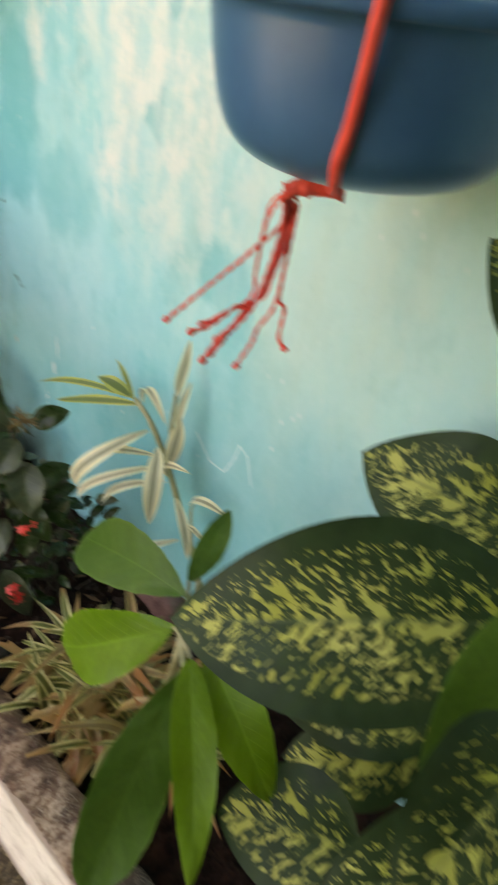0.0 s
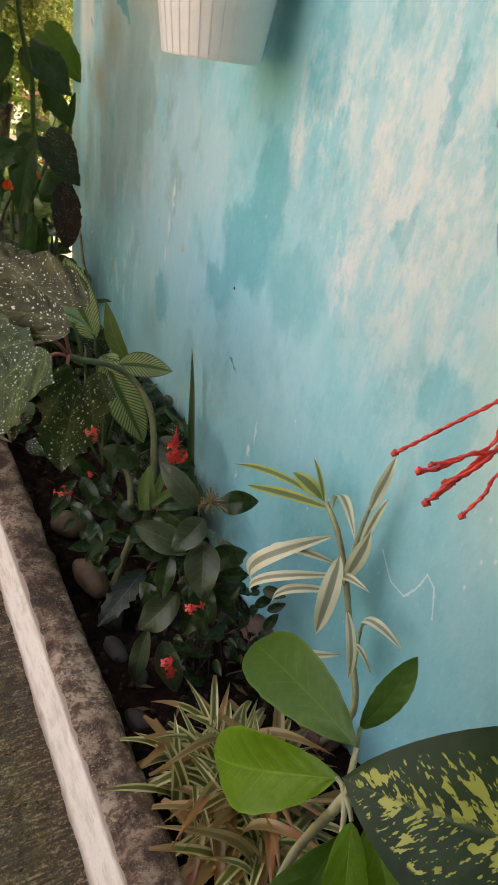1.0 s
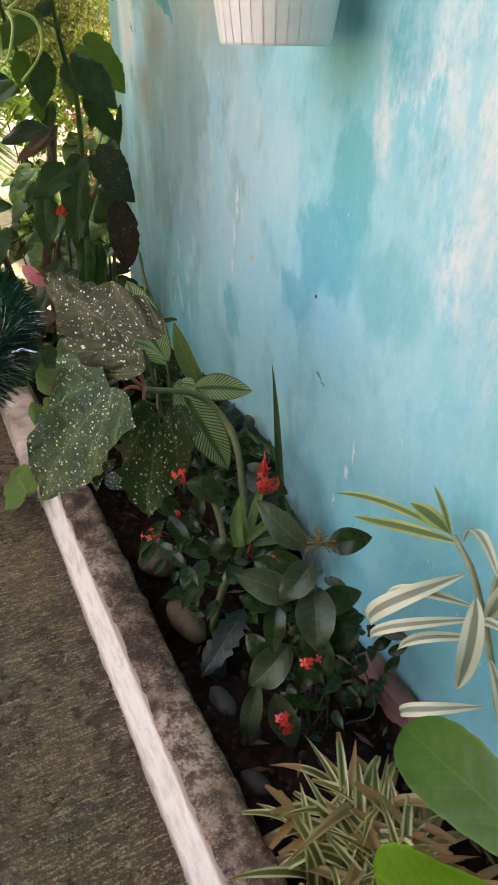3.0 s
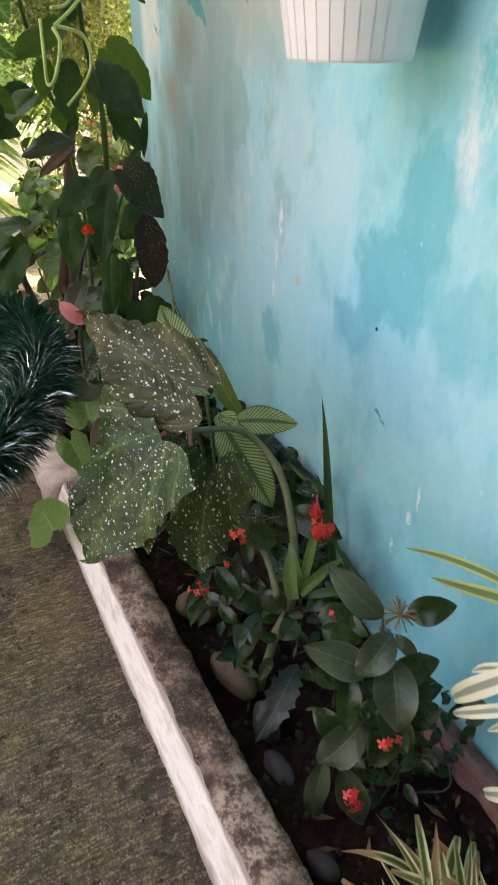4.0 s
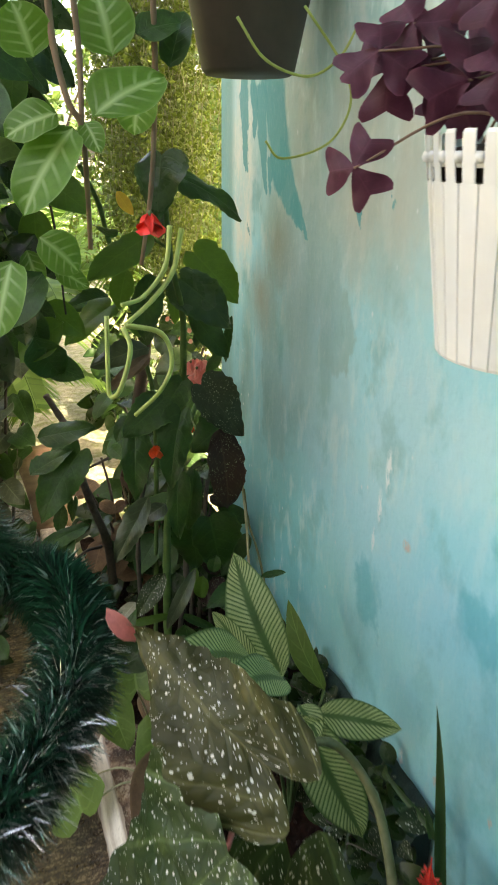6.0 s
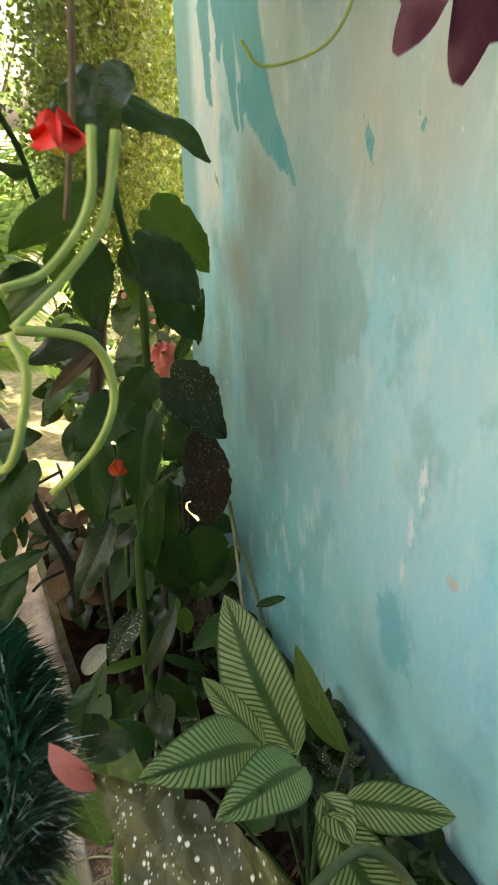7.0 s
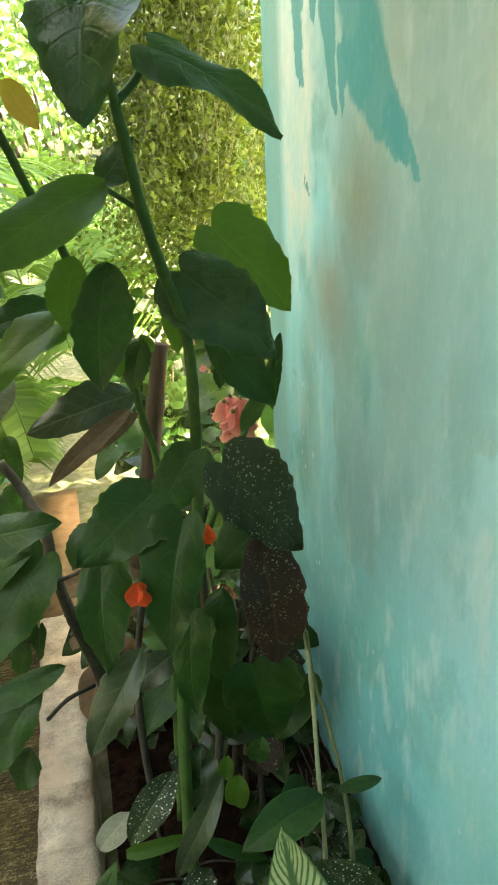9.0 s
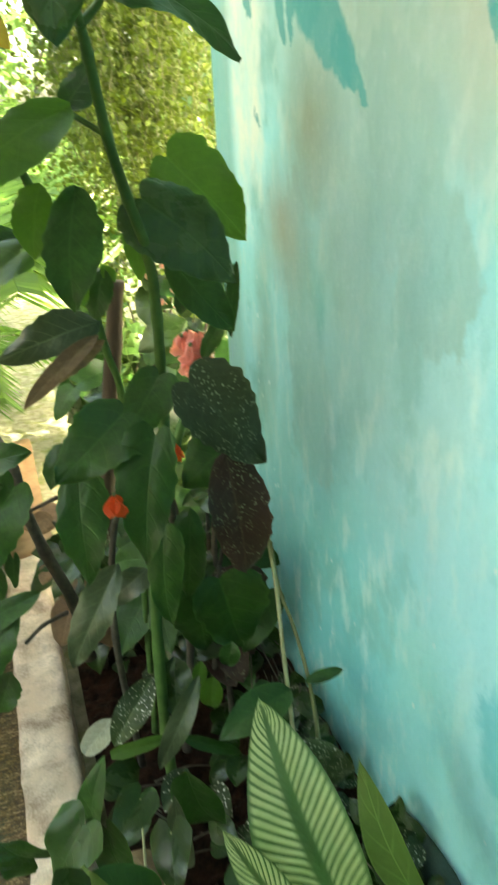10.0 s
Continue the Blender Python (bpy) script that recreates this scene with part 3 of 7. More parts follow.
TEAL_P = plain("teal_plastic", (0.02, 0.20, 0.19), (0.04, 0.27, 0.25), 0.4, 20.0, 0.05)
TERRA = plain("terracotta_board", (0.14, 0.075, 0.04), (0.29, 0.18, 0.10), 0.85, 25.0, 0.4)
SLOT = plain("slot_shadow_soil", (0.02, 0.014, 0.01), (0.04, 0.03, 0.02), 0.9, 60.0, 0.5)

L_DIEFF = mottled_mat()
L_SEED = leaf_mat("seedling_leaf", (0.085, 0.19, 0.006), (0.13, 0.26, 0.012), 0.42, 0.35, 0.3, 11.0, 0.5)
L_SEED_D = leaf_mat("seedling_leaf_deep", (0.046, 0.118, 0.014), (0.072, 0.165, 0.022), 0.42, 0.2, 0.2, 9.0, 0.3)
L_BEG = dotted_mat("polka_begonia_leaf", (0.022, 0.050, 0.010), (0.066, 0.100, 0.024))
L_BEG_B = dotted_mat("polka_begonia_bronze", (0.036, 0.036, 0.009), (0.086, 0.080, 0.024))
L_BEG_S = dotted_mat("small_dotted_leaf", (0.02, 0.04, 0.018), (0.05, 0.075, 0.03), 190.0)
L_CALA = striped_mat()
L_DRAC = banded_mat("dracaena_leaf", (0.88, 0.81, 0.55), (0.27, 0.26, 0.17), None, 0.33, 0.30)
L_DRAC_Y = banded_mat("young_dracaena_leaf", (0.50, 0.50, 0.13), (0.10, 0.16, 0.05), None, 0.5, 0.1)
L_SPID = banded_mat("spider_plant_leaf", (0.72, 0.65, 0.30), (0.085, 0.115, 0.016), (0.44, 0.22, 0.075), 0.50, 0.34)
L_DRYB = banded_mat("scorched_spider_blade", (0.40, 0.27, 0.10), (0.20, 0.12, 0.04), (0.46, 0.17, 0.05), 0.45, 0.4)
L_SNAKE = banded_mat("snake_plant_leaf", (0.035, 0.10, 0.025), (0.025, 0.07, 0.022), None, 0.6, 0.3)
L_IXO = leaf_mat("ixora_leaf", (0.013, 0.034, 0.008), (0.034, 0.066, 0.016), 0.24, 0.22, 0.1, 7.0, 0.25)
L_IXO_P = leaf_mat("ixora_leaf_dull", (0.040, 0.060, 0.028), (0.082, 0.106, 0.054), 0.30, 0.4, 0.1, 7.0, 0.3)
L_WING = leaf_mat("angel_wing_leaf", (0.014, 0.050, 0.010), (0.040, 0.108, 0.020), 0.38, 0.14, 0.12, 6.0, 0.65)
L_WING_G = leaf_mat("angel_wing_leaf_glossy", (0.022, 0.055, 0.016), (0.050, 0.105, 0.030), 0.22, 0.14, 0.12, 6.0, 0.65)
L_WING_L = leaf_mat("angel_wing_leaf_light", (0.045, 0.115, 0.014), (0.08, 0.17, 0.022), 0.42, 0.15, 0.3, 6.0, 0.4)
L_WING_S = leaf_mat("speckled_wing_leaf", (0.022, 0.034, 0.014), (0.044, 0.060, 0.026), 0.6, 0.15, 0.12, 6.0, 0.4, True)
PINK_T = leaf_mat("pink_young_leaf", (0.45, 0.10, 0.09), (0.60, 0.20, 0.18), 0.5, 0.1, 0.3, 5.0, 0.3)
L_HEART = leaf_mat("syngonium_leaf", (0.09, 0.16, 0.03), (0.13, 0.21, 0.05), 0.45, 0.5, 0.25, 5.0, 0.4)
L_NERVE = leaf_mat("nerve_leaf", (0.065, 0.165, 0.016), (0.115, 0.25, 0.032), 0.42, 0.9, 0.35, 5.5, 0.5, False, (0.46, 0.62, 0.27), 0.45)
L_OXA = leaf_mat("oxalis_leaf", (0.070, 0.013, 0.030), (0.135, 0.030, 0.058), 0.5, 0.15, 0.2, 3.0, 0.2)
L_CALAD = leaf_mat("maroon_speckled_leaf", (0.040, 0.014, 0.012), (0.050, 0.034, 0.020), 0.5, 0.3, 0.1, 6.0, 0.4, True)
L_YEL = leaf_mat("yellowed_leaf", (0.50, 0.27, 0.03), (0.60, 0.38, 0.06), 0.5, 0.2, 0.35, 8.0, 0.3)
L_BROWN = leaf_mat("dry_brown_leaf", (0.10, 0.055, 0.03), (0.19, 0.12, 0.065), 0.7, 0.2, 0.1, 6.0, 0.6)
L_PALE = leaf_mat("bleached_leaf", (0.30, 0.30, 0.22), (0.46, 0.46, 0.36), 0.6, 0.3, 0.2, 6.0, 0.5)
L_SILVER = leaf_mat("silvery_leaf", (0.025, 0.030, 0.024), (0.07, 0.08, 0.065), 0.3, 0.6, 0.1, 6.0, 0.7)
NEEDLE = needle_mat()
SILVER_T = plain("silver_foil", (0.55, 0.58, 0.57), (0.80, 0.82, 0.81), 0.25, 60.0, 0.1, 0.9)
VINE_F = foliage_mat("hanging_vine_leaves", (0.012, 0.036, 0.005), (0.15, 0.21, 0.024), 0.38)
PALM_F = foliage_mat("palm_leaflets", (0.04, 0.11, 0.015), (0.16, 0.29, 0.05), 0.4)
HEDGE_F = foliage_mat("far_shrub_leaves", (0.02, 0.06, 0.012), (0.13, 0.23, 0.05), 0.35)


# ---- mesh helpers ----
def mesh_of(name, bm, material, smooth=True):
    me = bpy.data.meshes.new(name)
    bm.normal_update()
    bm.to_mesh(me)
    bm.free()
    for m in material if isinstance(material, (list, tuple)) else [material]:
        me.materials.append(m)
    if smooth:
        me.polygons.foreach_set("use_smooth", [True] * len(me.polygons))
    return me


def thing(name, at, label, category, group="", kind=""):
    """An Empty at a thing's base, that holds its parts."""
    ob = new(name)
    ob.empty_display_size = 0.05
    ob.location = at
    return tagged(ob, label, category, group, kind)


def under(ob, parent):
    """Parents ob without moving it; parts stand at the world's origin, things at their base."""
    ob.parent = parent
    if parent.type == "EMPTY":
        ob.matrix_parent_inverse = Matrix.Translation(parent.location).inverted()
    return ob


def part(name, bm, material, parent, label="", smooth=True):
    ob = new(name, mesh_of(name, bm, material, smooth))
    under(ob, parent)
    return tagged(ob, label)


def solo(name, bm, material, label, category, kind="", smooth=True, group=""):
    return tagged(new(name, mesh_of(name, bm, material, smooth)), label, category, group, kind)


def box(bm, lo, hi, bevel=0.0, m=None):
    made = bmesh.ops.create_cube(bm, size=1.0)["verts"]
    c = [(a + b) / 2 for a, b in zip(lo, hi)]
    s = [b - a for a, b in zip(lo, hi)]
    bmesh.ops.scale(bm, vec=s, verts=made)
    bmesh.ops.translate(bm, vec=c, verts=made)
    if bevel:
        edges = list({e for v in made for e in v.link_edges})
        made = bmesh.ops.bevel(bm, geom=edges, offset=bevel, segments=2, affect="EDGES")["verts"]
    if m is not None:
        bmesh.ops.transform(bm, matrix=m, verts=list(set(made)))
    return made


def lathe(bm, profile, at, sides=40, squash=1.0, turn=0.0):
    rings = []
    for r, z in profile:
        rings.append([bm.verts.new((at[0] + r * math.cos(a + turn), at[1] + r * squash * math.sin(a + turn), at[2] + z)) for a in [2 * math.pi * k / sides for k in range(sides)]])
    for p, q in zip(rings, rings[1:]):
        for k in range(sides):
            bm.faces.new((p[k], p[(k + 1) % sides], q[(k + 1) % sides], q[k]))
    return rings


def curve_points(points, steps=6):
    """A smooth line through the given points."""
    p = [Vector(a) for a in points]
    p = [p[0] * 2 - p[1], *p, p[-1] * 2 - p[-2]]
    out = []
    for a, b, c, d in zip(p, p[1:], p[2:], p[3:]):
        for k in range(steps):
            t = k / steps
            out.append(0.5 * (2 * b + (c - a) * t + (2 * a - 5 * b + 4 * c - d) * t * t + (3 * b - a - 3 * c + d) * t**3))
    return [*out, p[-2]]


def tube(bm, points, r0, r1=None, sides=8, steps=6, knots=0.0, flat=1.0, seed=0):
    r1 = r0 if r1 is None else r1
    line = curve_points(points, steps)
    rings, side = [], Vector((0.31, 0.52, 0.8))
    rng = random.Random(seed)
    for k, p in enumerate(line):
        t = k / (len(line) - 1)
        ahead = (line[min(k + 1, len(line) - 1)] - line[max(k - 1, 0)]).normalized()
        a = ahead.cross(side)
        a = (a if a.length > 1e-4 else ahead.orthogonal()).normalized()
        b = ahead.cross(a)
        side = a.cross(ahead) * 0.4 + side * 0.6
        r = (r0 + (r1 - r0) * t) * (1 + knots * (0.9 if k % steps == 0 else 0) + knots * rng.uniform(-0.2, 0.2))
        rings.append([bm.verts.new(p + (a * math.cos(s) + b * math.sin(s) * flat) * r) for s in [2 * math.pi * j / sides for j in range(sides)]])
    for p, q in zip(rings, rings[1:]):
        for k in range(sides):
            bm.faces.new((p[k], p[(k + 1) % sides], q[(k + 1) % sides], q[k]))
    bm.faces.new(rings[0][::-1])
    bm.faces.new(rings[-1])


def stem(parent, points, r0, r1=None, material=None, name="stem", label="", knots=0.1, sides=8, seed=0):
    bm = bmesh.new()
    tube(bm, points, r0, r1, sides, 6, knots, seed=seed)
    return part(name, bm, material, parent, label)


def half_width(shape, u):
    if shape == "ovate":
        return u**0.62 * (1 - u) ** 0.84
    if shape == "obovate":
        return u**0.85 * (1 - u) ** 0.55
    if shape == "broad":
        return 1.62 * u**0.48 * (1 - u) ** 0.62
    if shape == "lance":
        return 1.95 * u**0.8 * (1 - u) ** 0.85 + 0.06 * (1 - u)
    if shape == "strap":
        return min(1.0, 0.55 + 3.0 * u) * (1 - u**5) ** 0.9
    if shape == "blade":
        return (0.75 + 0.6 * u - 0.35 * u * u) * (1 - u**3.0)
    if shape == "cut":
        return (0.70 + 0.6 * u - 0.40 * u * u) * (1 - 0.55 * u**9)
    if shape == "heart":
        return (0.93 + 0.45 * u) * (1 - u) ** 0.72
    if shape == "wing":
        k = (u + 0.14) / 1.14
        return k**0.42 * max(0.0, 1 - k) ** 0.85
    if shape == "angel":
        return (0.85 + 1.0 * u) * (1 - u) ** 1.05
    if shape == "petal":
        return 1.5 * u**0.6 * (1 - u) ** 0.45
    if shape == "tri":
        return 0.10 + 0.9 * math.sin(min(u * 1.12, 1.0) * 1.5708) ** 1.2 if u < 0.97 else 0.86
    return math.sin(math.pi * u)


WIDEST = {}


def spread(shape, u):
    """The half width, 1 at its widest."""
    if shape not in WIDEST:
        WIDEST[shape] = max(half_width(shape, k / 40) for k in range(41))
    return half_width(shape, u) / WIDEST[shape]


def leaf_mesh(name, length, width, shape, material, arch=0.12, fold=0.18, wave=0.05, seed=0, nu=12, nv=8, curl=0.0, skew=0.0, teeth=0.0, rag=0.0, lobe=None, pucker=0.0):
    """A leaf along +y from its stalk, its upper face towards +z, with a folded midrib, a bowed length and a wavy rim."""
    rng = random.Random(seed)
    ph = rng.uniform(0, 6.3)
    bm = bmesh.new()
    l_uv, l_sz = bm.loops.layers.uv.new("UVMap"), bm.loops.layers.uv.new("size")
    lobe = {"heart": 0.26, "wing": 0.09}.get(shape, 0.0) if lobe is None else lobe
    grid, info = [], {}
    for i in range(nu + 1):
        u = i / nu
        w = max(spread(shape, min(max(u, 0.0), 1.0)), 0.0) * width / 2
        row = []
        for j in range(-nv // 2, nv // 2 + 1):
            v = j / (nv / 2)
            av = abs(v)
            rim = 1 + teeth * math.sin(u * 46 + ph) * (av > 0.99) + rag * noise.noise((u * 9 + ph, v * 3, seed)) * av
            side = 1 + skew * (1 if v > 0 else -1) * (1 - u)
            x = v * w * rim * side
            y = u * length - lobe * length * math.sin(math.pi * av**0.85) * (1 - u) ** 2.5 * (1 + skew * v)
            if shape == "tri":
                y -= 0.22 * length * (1 - av) ** 1.3 * u**3
            z = arch * length * 4 * u * (1 - u) + fold * abs(x) - curl * (av**2) * w
            z += wave * width * math.sin(u * 8.0 + ph + (1.3 if v > 0 else 0)) * av**2
            z += 0.25 * wave * width * noise.noise((u * 4 + ph, v * 2, seed * 1.7))
            z += pucker * width * math.cos((u - 0.22 * av) * 37.7) * min(1.0, av * 3) * (1 - 0.5 * av)
            x += 0.03 * length * math.sin(u * 3.1 + ph) * u
            vert = bm.verts.new((x, y, z))
            info[vert] = ((u, v * 0.5 + 0.5), (u * length, v * w))
            row.append(vert)
        grid.append(row)
    for a, b in zip(grid, grid[1:]):
        for k in range(len(a) - 1):
            f = bm.faces.new((a[k], a[k + 1], b[k + 1], b[k]))
            for loop in f.loops:
                loop[l_uv].uv, loop[l_sz].uv = info[loop.vert]
    bmesh.ops.remove_doubles(bm, verts=bm.verts, dist=1e-6)
    return mesh_of(name, bm, material)


def aim(base, tip, face):
    """The pose of a leaf from its stalk to its tip, its upper side towards face."""
    b, d = Vector(base), Vector(tip) - Vector(base)
    y = d.normalized()
    n = Vector(face)
    n = n - y * n.dot(y)
    n = (n if n.length > 1e-3 else y.orthogonal()).normalized()
    x = y.cross(n)
    m = Matrix((x, y, n)).transposed().to_4x4()
    m.translation = b
    return m, d.length


UP = (-0.45, -0.55, 0.7)
FRONT = (-0.3, -0.8, 0.5)
TOP = (-0.2, -0.4, 0.9)
count_leaf = [0]


def leaf(parent, base, tip, width, material, shape="ovate", face=UP, name="leaf", label="", **how):
    count_leaf[0] += 1
    m, length = aim(base, tip, face)
    how.setdefault("seed", count_leaf[0])
    ob = new(name, leaf_mesh(name, length, width, shape, material, **how))
    ob.matrix_basis = m
    under(ob, parent)
    ob.matrix_basis = m
    return tagged(ob, label)


def shared(name, mesh, parent, m):
    ob = new(name, mesh)
    ob.matrix_basis = m
    return under(ob, parent)


# ---- the setting ----
bm = bmesh.new()
box(bm, (0, -4.2, -0.4), (0.16, 1.18, 2.7), 0.012)
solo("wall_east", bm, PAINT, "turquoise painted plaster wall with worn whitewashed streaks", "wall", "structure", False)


def soil_height(x, y):
    near = max(0.0, 1 + x / 0.16)
    lift = 0.13 * near * min(1.0, max(0.0, (y + 0.12) / 0.35))
    return -0.035 + lift + 0.02 * noise.noise((x * 9, y * 9, 0.3)) + 0.014 * noise.noise((x * 28, y * 28, 4.0)) + 0.008 * noise.noise((x * 75, y * 75, 9.0))


bm = bmesh.new()
nx, ny = 48, 490
rows = [[bm.verts.new((-0.375 + 0.372 * i / nx, -3.2 + 4.75 * j / ny, soil_height(-0.375 + 0.372 * i / nx, -3.2 + 4.75 * j / ny))) for i in range(nx + 1)] for j in range(ny + 1)]
for a, b in zip(rows, rows[1:]):
    for k in range(nx):
        bm.faces.new((a[k], a[k + 1], b[k + 1], b[k]))
solo("ground_bed", bm, SOIL, "dark damp soil of the planting bed beside the wall", "soil", "structure")

bm = bmesh.new()
box(bm, (-2.4, -3.2, -0.2), (-0.47, 1.9, -0.045))
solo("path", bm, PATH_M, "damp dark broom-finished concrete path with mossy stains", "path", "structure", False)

bm = bmesh.new()
nx = 70
grid = []
for j in range(nx + 1):
    row = []
    for i in range(nx + 1):
        sx, sy = (i / nx * 2 - 1), (j / nx * 2 - 1)
        x, y = math.copysign(abs(sx) ** 3.2, sx) * 120, math.copysign(abs(sy) ** 3.2, sy) * 120 + 2.5
        row.append(bm.verts.new((x, y, -0.11 + 0.03 * noise.noise((x * 0.7, y * 0.7, 0)))))
    grid.append(row)
for a, b in zip(grid, grid[1:]):
    for k in range(nx):
        bm.faces.new((a[k], a[k + 1], b[k + 1], b[k]))
solo("ground", bm, GRAVEL, "pale mossy ground of the sunlit garden behind", "ground", "structure")


def kerb_run(y0, y1, steps):
    """One length of kerb: rough flat top, rounded lip, painted outer face."""
    bm = bmesh.new()
    prof = [(-0.488, -0.06), (-0.478, -0.040), (-0.466, -0.008), (-0.455, 0.022), (-0.446, 0.034), (-0.436, 0.038), (-0.41, 0.040), (-0.385, 0.037), (-0.372, 0.030), (-0.366, 0.012), (-0.364, -0.09)]
    rows = []
    for j in range(steps + 1):
        y = y0 + (y1 - y0) * j / steps
        row = []
        for k, (x, z) in enumerate(prof):
            wob = (0.0048 if k in (3, 4) else 0.0055) * noise.noise((y * 14, k * 0.7, 1.0)) + 0.004 * noise.noise((y * 50, k * 1.3, 7.0))
            row.append(bm.verts.new((x + wob, y, z + 0.8 * wob + 0.003 * noise.noise((y * 22, k, 3.0)))))
        rows.append(row)
    for a, b in zip(rows, rows[1:]):
        for k in range(len(prof) - 1):
            f = bm.faces.new((a[k], b[k], b[k + 1], a[k + 1]))
            f.material_index = 1 if k < 4 else 0
    bm.faces.new(rows[0])
    bm.faces.new(rows[-1][::-1])
    return bm


def kerb_bare(y0, y1, steps):
    """The unpainted length: square, chipped, with rough seams across it."""
    bm = bmesh.new()
    prof = [(-0.498, -0.09), (-0.497, 0.020), (-0.495, 0.032), (-0.486, 0.037), (-0.458, 0.038), (-0.428, 0.038), (-0.410, 0.036), (-0.404, 0.030), (-0.401, 0.018), (-0.400, -0.09)]
    rows = []
    for j in range(steps + 1):
        y = y0 + (y1 - y0) * j / steps
        seam = 0.012 * max(0.0, 1 - abs((y * 7.3 + 0.25 * noise.noise((y * 2, 0, 0))) % 1.0 - 0.5) / 0.07)
        row = []
        for k, (x, z) in enumerate(prof):
            row.append(bm.verts.new((x + 0.004 * noise.noise((y * 20, k * 0.5, 4.0)), y + 0.01 * noise.noise((x * 30, y * 3, 0)), z - (seam if 0 < k < 9 else 0) + 0.007 * noise.noise((y * 26, k * 0.8, 9.0)))))
        rows.append(row)
    for a, b in zip(rows, rows[1:]):
        for k in range(len(prof) - 1):
            bm.faces.new((a[k], b[k], b[k + 1], a[k + 1]))
    bm.faces.new(rows[0])
    bm.faces.new(rows[-1][::-1])
    return bm


solo("kerb_near", kerb_run(-3.2, 0.62, 260), [KERB_M, KERB_W], "stained concrete kerb with a worn white painted edge", "kerb", "structure")
solo("kerb_far", kerb_bare(0.626, 1.53, 100), KERB_P, "pale bare rough concrete kerb beyond the begonias", "kerb", "structure")

# unseen roof slabs over the walk and behind the wall, added to shade them
bm = bmesh.new()
box(bm, (-2.5, -4.2, 2.45), (0.5, -1.0, 2.55))
box(bm, (-0.75, -1.0, 2.45), (0.5, 1.25, 2.55))
box(bm, (0.5, -1.0, 2.45), (1.25, 0.70, 2.55))
solo("unseen_roof_slabs", bm, plain("grey_shading_slab", (0.30, 0.29, 0.27), (0.40, 0.39, 0.36), 0.9, 6.0), "unseen grey roof slabs added to shade the walk and the ground", "roof", "structure", False)
# out of view: walls added on the west side to cut the skylight
bm = bmesh.new()
box(bm, (-2.5, -4.2, -0.2), (-2.404, -1.0, 2.44))
# nearer piece, keeps light off the turquoise wall's far end
box(bm, (-1.35, 0.60, -0.2), (-1.25, 1.86, 2.44))
solo("unseen_wall_west", bm, plain("cream_plaster", (0.42, 0.38, 0.31), (0.50, 0.46, 0.39), 0.9, 8.0), "unseen cream plaster walls added across the walk to block light", "wall", "structure", False)
# unseen end wall, added behind the camera to close the place
bm = bmesh.new()
box(bm, (-2.4, -4.3, -0.2), (-0.002, -4.204, 2.44))
solo("unseen_wall_south", bm, plain("cream_plaster_end", (0.42, 0.38, 0.31), (0.50, 0.46, 0.39), 0.9, 8.0), "unseen cream plaster wall added to close the walk", "wall", "structure", False)

# footing at the wall's foot
bm = bmesh.new()
box(bm, (-0.055, -0.62, -0.2), (-0.004, -0.30, 0.004), 0.008)
bmesh.ops.subdivide_edges(bm, edges=bm.edges[:], cuts=2)
for v in bm.verts:
    v.co += Vector((noise.noise(v.co * 30), 0, noise.noise(v.co * 25 + Vector((3, 0, 0))))) * 0.004
solo("wall_footing", bm, PINKC, "pinkish worn concrete footing at the wall's foot", "footing", "structure")
bm = bmesh.new()
prof = [(-0.003, 0.207), (-0.014, 0.212), (-0.030, 0.190), (-0.052, 0.145), (-0.074, 0.090), (-0.094, 0.040), (-0.106, 0.010), (-0.110, -0.10), (-0.003, -0.10)]
rows = []
for j in range(61):
    y = 0.10 + 0.42 * j / 60
    row = []
    for x, z in prof:
        q = Vector((x, y, z))
        d = noise.noise(q * 22) * 0.006 + noise.noise(q * 75) * 0.003
        row.append(bm.verts.new((min(x - d, -0.003), y, z + d - 0.03 * max(0.0, (y - 0.40) / 0.12) ** 2 * (z > 0))))
    rows.append(row)
for p, q in zip(rows, rows[1:]):
    for k in range(len(prof) - 1):
        bm.faces.new((p[k], p[k + 1], q[k + 1], q[k]))
bm.faces.new(rows[0])
bm.faces.new(rows[-1][::-1])
solo("concrete_slab", bm, SLABC, "turquoise-stained broken concrete slab leaning at the wall", "slab")


# ---- stones ----
def stone(at, size, turn, material, label, seed):
    bm = bmesh.new()
    bmesh.ops.create_icosphere(bm, subdivisions=3, radius=1.0)
    for v in bm.verts:
        k = 1 + 0.22 * noise.noise(v.co * 0.9 + Vector((seed, 0, 0))) + 0.05 * noise.noise(v.co * 3 + Vector((0, seed, 0)))
        v.co = Vector((v.co.x * size[0], v.co.y * size[1], v.co.z * size[2])) * k
    ob = solo("stone", bm, material, label, "stone", group="stones along the kerb")
    ob.matrix_basis = pose(*at, 0, 0, turn)


stone((-0.300, -0.075, -0.012), (0.030, 0.062, 0.030), 12, STONE, "brown rounded river stone lying on damp soil", 1)
stone((-0.292, -0.185, -0.022), (0.024, 0.040, 0.022), -8, STONE_G, "grey-brown oval stone lying beside the kerb", 5)
stone((-0.312, -0.265, -0.035), (0.020, 0.038, 0.018), 6, STONE_G, "dark grey oval stone beside the kerb", 8)
stone((-0.290, -0.345, -0.036), (0.016, 0.026, 0.016), -12, STONE_G, "small grey oval stone beside the kerb", 11)
stone((-0.300, 0.115, -0.01), (0.035, 0.045, 0.03), 30, STONE, "reddish brown stone half under leaves", 14)
stone((-0.325, -0.43, -0.036), (0.018, 0.03, 0.015), 20, STONE_G, "dark flat stone half in the soil", 17)
